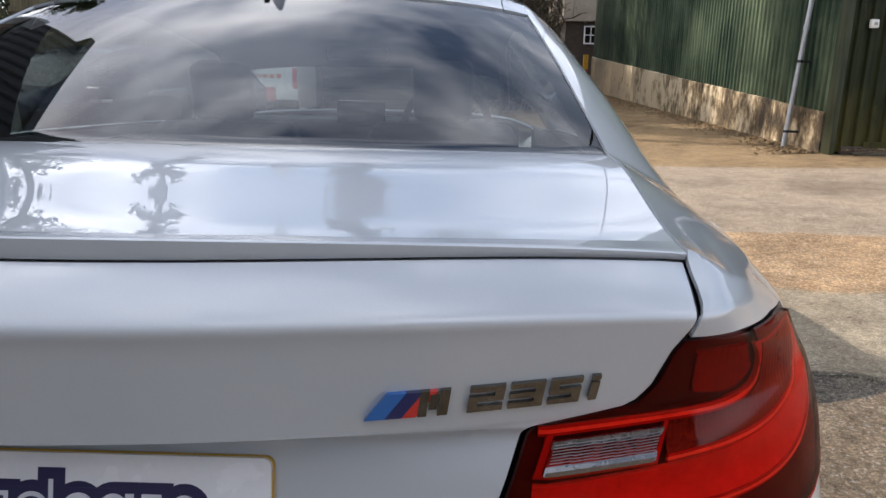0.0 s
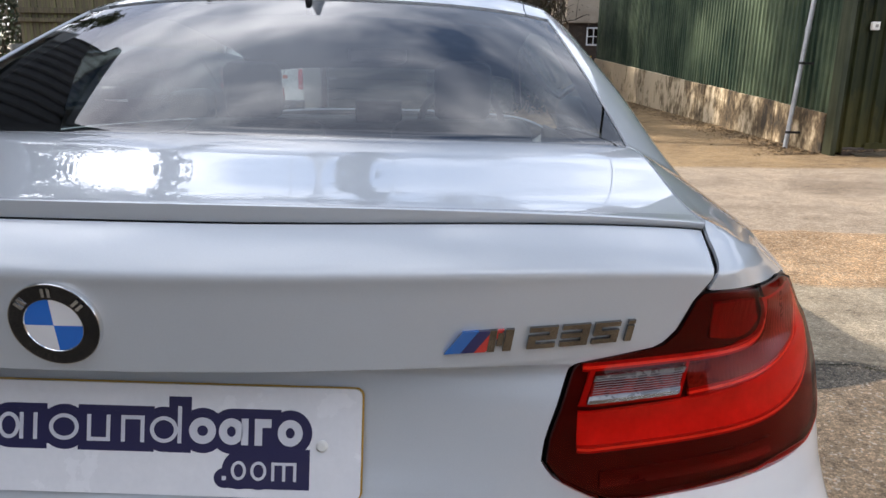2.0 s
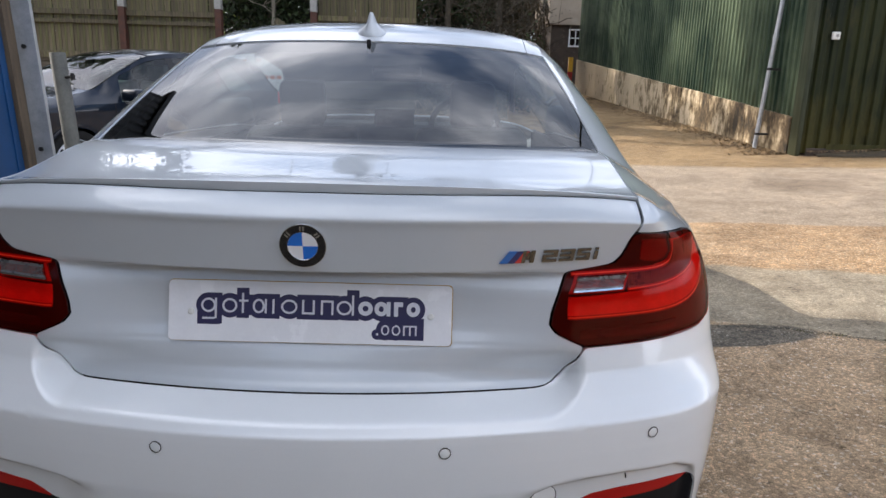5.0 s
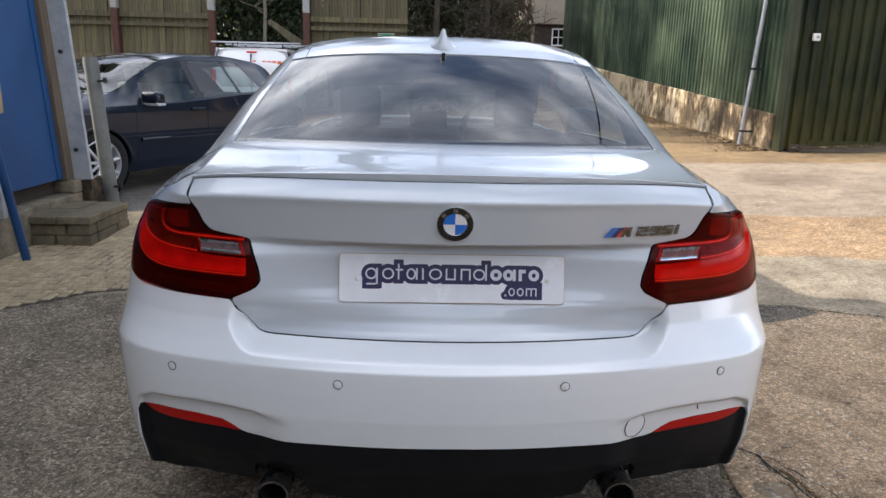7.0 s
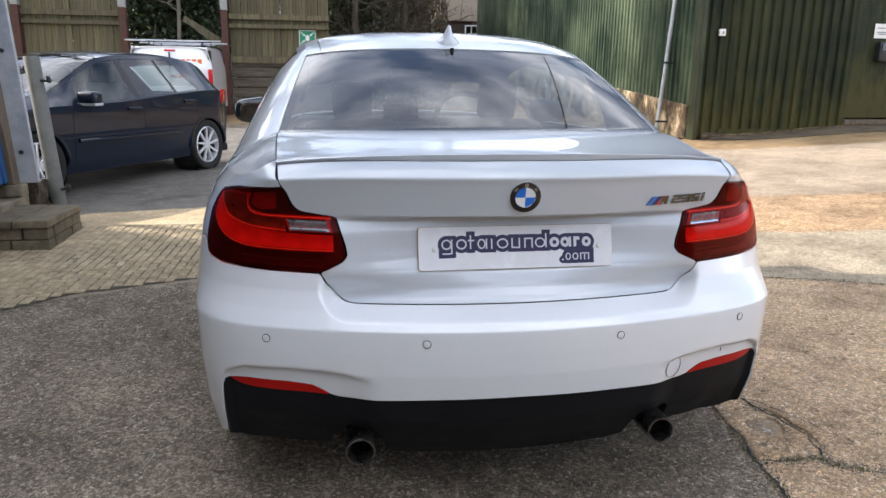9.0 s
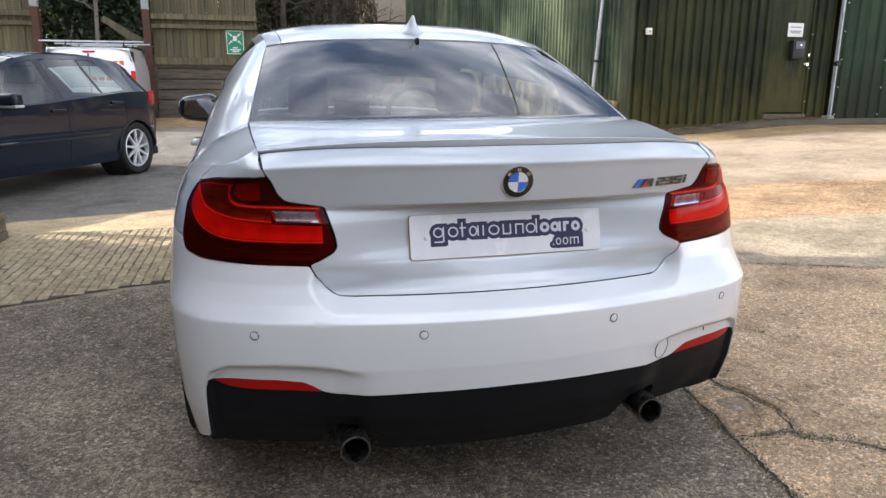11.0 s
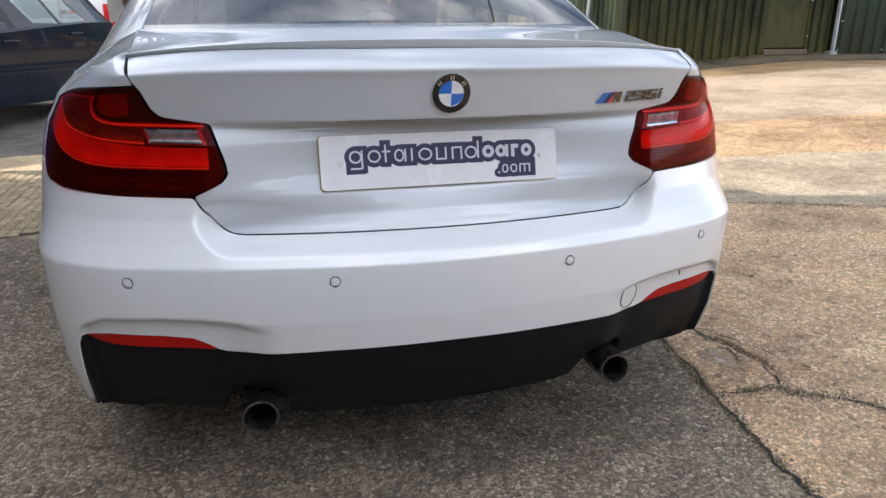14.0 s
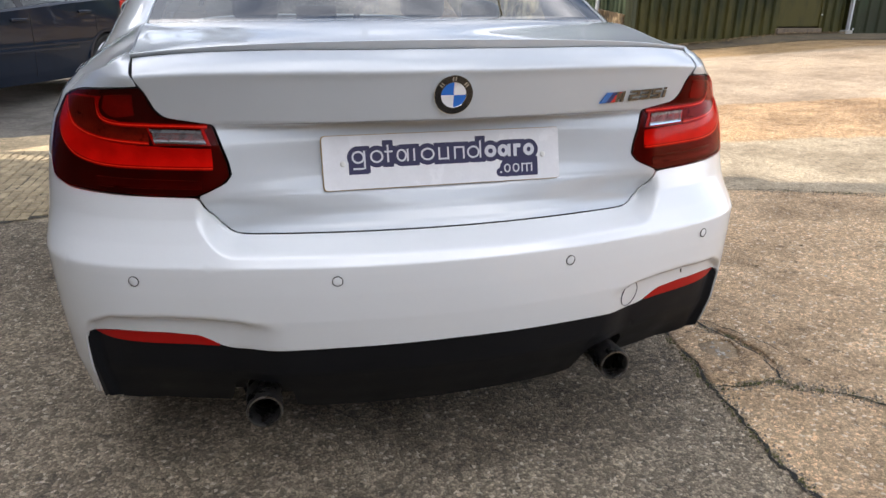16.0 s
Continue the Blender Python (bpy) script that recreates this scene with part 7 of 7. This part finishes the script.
# ---- cracks, stones and setts of the yard ----
def crack(points, width, mat, seed, name="crack"):
    """A ragged ribbon a few millimetres over the yard along a broken line."""
    r = random.Random(seed)
    line = []
    for (x0, y0), (x1, y1) in zip(points, points[1:]):
        n = max(2, int(math.hypot(x1 - x0, y1 - y0) / .018))
        line += [(x0 + (x1 - x0) * k / n, y0 + (y1 - y0) * k / n) for k in range(n)]
    line.append(points[-1])
    vs, fs = [], []
    ox = oy = 0.0
    for k, (x, y) in enumerate(line):
        a, b = line[max(0, k - 1)], line[min(len(line) - 1, k + 1)]
        d = Vector((b[0] - a[0], b[1] - a[1], 0)).normalized()
        nrm = Vector((-d.y, d.x, 0))
        ox = .80 * ox + r.gauss(0, .0055)
        w = width * (.35 + 1.1 * abs(noise.noise((x * 9, y * 9, seed)))) * (1 if 0 < k < len(line) - 1 else .1) * r.uniform(.4, 1.2) * .48
        c = Vector((x, y, 0)) + nrm * ox
        for s in (-1, 1):
            p = c + nrm * s * w
            vs.append((p.x, p.y, gnd(p.x, p.y) + .0045))
        if k:
            fs.append((2 * k - 2, 2 * k - 1, 2 * k + 1, 2 * k))
    ob = link_mesh(name, vs, fs, mat)
    return tagged(ob, "dark mossy crack between slabs of the yard", "crack", kind="structure")


MAIN = [(1.02, .66), (.955, .56), (.928, .44), (.926, .32), (.900, .26), (.899, .18), (.886, .10), (.871, 0.0), (.857, -.09), (.855, -.19), (.846, -.28), (.840, -.36), (.80, -.60), (.75, -1.0)]
CROSS = [(.90, .175), (.99, .167), (1.08, .155), (1.115, .135), (1.14, .092), (1.195, .058), (1.26, .02), (1.31, -.05), (1.50, -.18), (1.75, -.34), (2.1, -.55)]
MID = [(1.09, .60), (1.105, .48), (1.138, .42), (1.142, .35), (1.160, .295), (1.140, .20), (1.122, .145)]
THIN = [(1.03, .64), (1.13, .555), (1.18, .45), (1.215, .35), (1.24, .27), (1.27, .19)]
BACK = [(.945, .542), (1.028, .519), (1.106, .479)]
crack(MAIN, .0260, CRACK_DARK, 1)
crack(CROSS, .0085, MOSS, 2)
crack(MID, .0210, CRACK_DARK, 3)
crack(THIN, .0085, CRACK_DARK, 4)
crack(BACK, .0085, CRACK_DARK, 5)
crack([(1.25, 2.10), (1.55, 2.12), (1.80, 2.06), (2.0, 2.02), (2.37, 1.85), (2.65, 1.66), (2.92, 1.49), (3.4, 1.25), (4.2, .9)], .010, MOSS, 6)
crack([(-2.30, 4.17), (-1.9, 4.16), (-1.5, 4.17), (-1.1, 4.16)], .010, CRACK_DARK, 7)
crack([(1.16, .62), (1.5, .48), (1.62, .30)], .003, CRACK_DARK, 8)
crack([(3.3, 2.60), (3.9, 2.42), (4.8, 2.2), (6.0, 1.9)], .006, MOSS, 9)


def reach(c, ang, outline):
    """Distance from c to an outline in one direction."""
    d = Vector((math.cos(ang), math.sin(ang)))
    best = .02
    for (ax, ay), (bx, by) in zip(outline, outline[1:] + outline[:1]):
        e, w = Vector((bx - ax, by - ay)), Vector((ax - c.x, ay - c.y))
        det = d.x * -e.y + e.x * d.y
        if abs(det) < 1e-9:
            continue
        t, u = (w.x * -e.y + e.x * w.y) / det, (d.x * w.y - d.y * w.x) / det
        if t > 0 and -1e-6 <= u <= 1 + 1e-6:
            best = max(best, t)
    return best


def build_hole():
    """Two broken pieces of the slab, a little proud, one with a shallow hole of loose soil."""
    rh = random.Random(6)
    patch = thing("patch", "broken cracked concrete patch with a shallow hole of loose soil", "concrete patch", kind="structure")
    large = [(.945, .53), (.938, .44), (.936, .32), (.912, .262), (.911, .187), (.99, .178), (1.08, .167), (1.118, .165), (1.130, .20), (1.149, .296), (1.130, .35), (1.126, .415), (1.096, .470), (1.028, .508)]
    small = [(1.116, .486), (1.151, .425), (1.156, .353), (1.174, .295), (1.160, .225), (1.20, .235), (1.222, .29), (1.200, .36), (1.166, .45), (1.132, .52)]
    hole = [(1.009, .425), (1.07, .425), (1.108, .395), (1.104, .345), (1.072, .307), (1.026, .318), (.99, .37)]
    for c, outline, pit in ((Vector((1.05, .362)), large, hole), (Vector((1.180, .36)), small, None)):
        vs, fs, n = [], [], 48
        for k in range(n):
            a = 2 * math.pi * k / n
            r1 = reach(c, a, outline) * rh.uniform(.975, 1.0)
            r0 = reach(c, a, pit) * rh.uniform(.92, 1.06) if pit else .001
            for f, h in ((0.0, .0022 if pit else .011), (.06, .008 if pit else .011), (.16, .0115), (.5, .0115), (.8, .010), (.95, .0075), (1.0, .0)):
                r = r0 + (r1 - r0) * f
                x, y = c.x + r * math.cos(a), c.y + r * math.sin(a)
                vs.append((x, y, gnd(x, y) + h + .0022 * noise.noise((x * 45, y * 45, 0)) * (f < 1)))
        fs = [(7 * k + j, 7 * k + j + 1, 7 * ((k + 1) % n) + j + 1, 7 * ((k + 1) % n) + j) for k in range(n) for j in range(6)]
        link_mesh("slab_piece", vs, fs, YARD, patch, smooth_shade=True)
    c = Vector((1.05, .362))
    vs = [(c.x, c.y, gnd(c.x, c.y) + .0035)]
    for k in range(24):
        r = reach(c, 2 * math.pi * k / 24, hole) * 1.08
        x, y = c.x + r * math.cos(2 * math.pi * k / 24), c.y + r * math.sin(2 * math.pi * k / 24)
        vs.append((x, y, gnd(x, y) + .0045))
    link_mesh("soil", vs, [(0, k + 1, (k + 1) % 24 + 1) for k in range(24)], SOIL, patch, "sandy loose soil")


SOIL = surface("loose_soil", (0.13, 0.092, 0.055), (0.34, 0.25, 0.155), 30, 120, (0.85, 0.98), 0.9, dist=0.012)
build_hole()


def crumbs(points, count, seed):
    """Moss tufts and crumbled grit lying along a crack."""
    r = random.Random(seed)
    for nm, mat, n, h0, label, cat in (("moss", MOSS_GREEN, count, .004, "green moss and weeds growing along a crack", "moss"), ("grit", SOIL_PALE, 3 * count, .003, "crumbled grit along a crack of the yard", "grit")):
        vs, fs = [], []
        for k in range(n):
            i = r.randrange(len(points) - 1)
            f = r.random()
            (x0, y0), (x1, y1) = points[i], points[i + 1]
            if noise.noise((x0 * 3 + f * (x1 - x0) * 3, y0 * 3 + f * 2, seed)) < (.02 if nm == "moss" else -.25):
                continue
            x, y = x0 + (x1 - x0) * f + r.gauss(0, .007 if nm == "moss" else .018), y0 + (y1 - y0) * f + r.gauss(0, .007 if nm == "moss" else .018)
            s = r.uniform(.0015, .0055)
            z = gnd(x, y) + h0
            b0 = len(vs)
            for q in range(5):
                a = 1.2566 * q + r.uniform(-.4, .4)
                vs.append((x + s * math.cos(a), y + s * math.sin(a), z - .003))
            vs.append((x + r.gauss(0, .3) * s, y + r.gauss(0, .3) * s, z + s * r.uniform(.3, 1.0)))
            fs += [(b0 + q, b0 + (q + 1) % 5, b0 + 5) for q in range(5)]
        tagged(link_mesh(nm, vs, fs, mat), label, cat, kind="stuff")


MOSS_GREEN = surface("green_moss", (0.055, 0.056, 0.018), (0.15, 0.14, 0.052), 40, 150, (0.9, 1.0), 0.3, per_island=.4)
SOIL_PALE = surface("crumbled_grit", (0.14, 0.11, 0.075), (0.40, 0.33, 0.25), 60, 150, (0.85, 0.98), 0.3, per_island=.5)
crumbs(MAIN, 420, 3)
crumbs(CROSS, 320, 4)
crumbs(MID, 160, 6)
crumbs([(1.25, 2.10), (1.55, 2.12), (1.80, 2.06), (2.0, 2.02), (2.37, 1.85), (2.65, 1.66), (2.92, 1.49), (3.4, 1.25)], 380, 5)
rp = random.Random(12)
pebble = bmesh.new()
bmesh.ops.create_icosphere(pebble, subdivisions=1, radius=1.0)
for v in pebble.verts:
    v.co *= rp.uniform(.75, 1.2)
pm = bpy.data.meshes.new("pebble")
pebble.to_mesh(pm)
pebble.free()
pm.materials.append(surface("pale_pebble", (0.22, 0.19, 0.15), (0.50, 0.46, 0.40), 30, 120, (0.7, 0.9), 0.3, per_object=.3))
for k in range(150):
    x, y = rp.uniform(-2.4, 2.6), rp.uniform(-1.2, 2.0)
    if k < 26:
        x, y = 1.06 + rp.gauss(0, .03), .36 + rp.gauss(0, .03)
    r = rp.uniform(.003, .0075) if k > 16 else rp.uniform(.006, .013)
    o = new("pebble", pm)
    o.matrix_basis = pose(x, y, gnd(x, y) + r * .35, 0, 0, rp.uniform(0, 360)) @ Matrix.Diagonal((r, r * rp.uniform(.6, 1), r * .55, 1))
    tagged(o, "small pale loose stone on the yard", "stone", "loose stones")
for x, y, a, ln in ((-.16, -.08, 40, .045), (1.62, .92, 10, .035), (1.95, 1.05, 150, .02), (-1.2, -.3, 80, .03)):
    r = ln / 2
    vs = [(-r, 0, .002), (-.2 * r, -.28 * r, .006), (r, 0, .003), (-.1 * r, .28 * r, .008), (0, 0, .001)]
    o = link_mesh("dead_leaf", vs, [(0, 1, 4), (1, 2, 4), (2, 3, 4), (3, 0, 4)], LITTER)
    o.matrix_basis = pose(x, y, gnd(x, y) + .004, 0, 0, a)
    tagged(o, "dry brown fallen leaf on the yard", "leaf", "fallen leaves")

# paved strip of small setts
EDGE = [(-2.92, 1.55), (-2.55, 1.80), (-2.24, 2.03), (-1.95, 2.30), (-1.60, 2.46), (-1.31, 2.55), (-.90, 2.62)]


def edge_y(x):
    return lerp_table(EDGE, x)


vs, fs = [], []
for k, x in enumerate(span(-2.84, -.95, 40)):
    vs += [(x, edge_y(x) + .02 * noise.noise((x * 6, 0, 0)), gnd(x, edge_y(x)) + .004), (x, 3.2, gnd(x, 3.2) + .005), (x, 4.16, gnd(x, 4.16) + .005)]
    if k:
        b0 = 3 * k
        fs += [(b0 - 3, b0, b0 + 1, b0 - 2), (b0 - 2, b0 + 1, b0 + 2, b0 - 1)]
strip = link_mesh("pavement", vs, fs, MORTAR)
tagged(strip, "strip of small yellow-grey setts beside the workshop", "pavement", kind="structure")
sett_meshes, PITCH = [], .0565
for k in range(5):
    bm = bmesh.new()
    h = PITCH / 2 - .0025
    vs0 = box(bm, (-h, -h, -.02), (h, h, .008))
    top = [f for f in bm.faces if f.normal.z > .9]
    bmesh.ops.bevel(bm, geom=[e for f in top for e in f.edges], offset=.005, segments=1, affect="EDGES")
    for v in bm.verts:
        if v.co.z > 0:
            v.co += Vector((rp.uniform(-.0015, .0015), rp.uniform(-.0015, .0015), rp.uniform(-.0015, .0015)))
    me = bpy.data.meshes.new("sett")
    bm.to_mesh(me)
    bm.free()
    me.materials.append(SETT)
    sett_meshes.append(me)
far_v, far_f, count = [], [], 0
for j in range(46):
    for i in range(34):
        x, y = -2.81 + PITCH * i + .006 * rp.random(), 4.12 - PITCH * j
        if y < edge_y(x) + .03:
            continue
        m = pose(x, y, gnd(x, y) + rp.uniform(.0, .004), rp.uniform(-1.5, 1.5), rp.uniform(-1.5, 1.5), rp.uniform(-2, 2) + 90 * rp.randrange(4))
        me = sett_meshes[rp.randrange(5)]
        if y < edge_y(x) + .56 and count < 300:
            o = new("sett", me)
            o.parent = strip
            o.matrix_basis = m
            count += 1
        else:
            b0 = len(far_v)
            far_v += [m @ v.co for v in me.vertices]
            far_f += [tuple(b0 + k for k in p.vertices) for p in me.polygons]
SETT_REST = surface("yellow_grey_setts", (0.255, 0.198, 0.115), (0.48, 0.385, 0.240), 12, 90, (0.75, 0.95), 0.5, per_island=0.18, dist=0.006)
rest = link_mesh("farther_setts", far_v, far_f, SETT_REST, strip)
tagged(rest, "", "", kind="stuff")
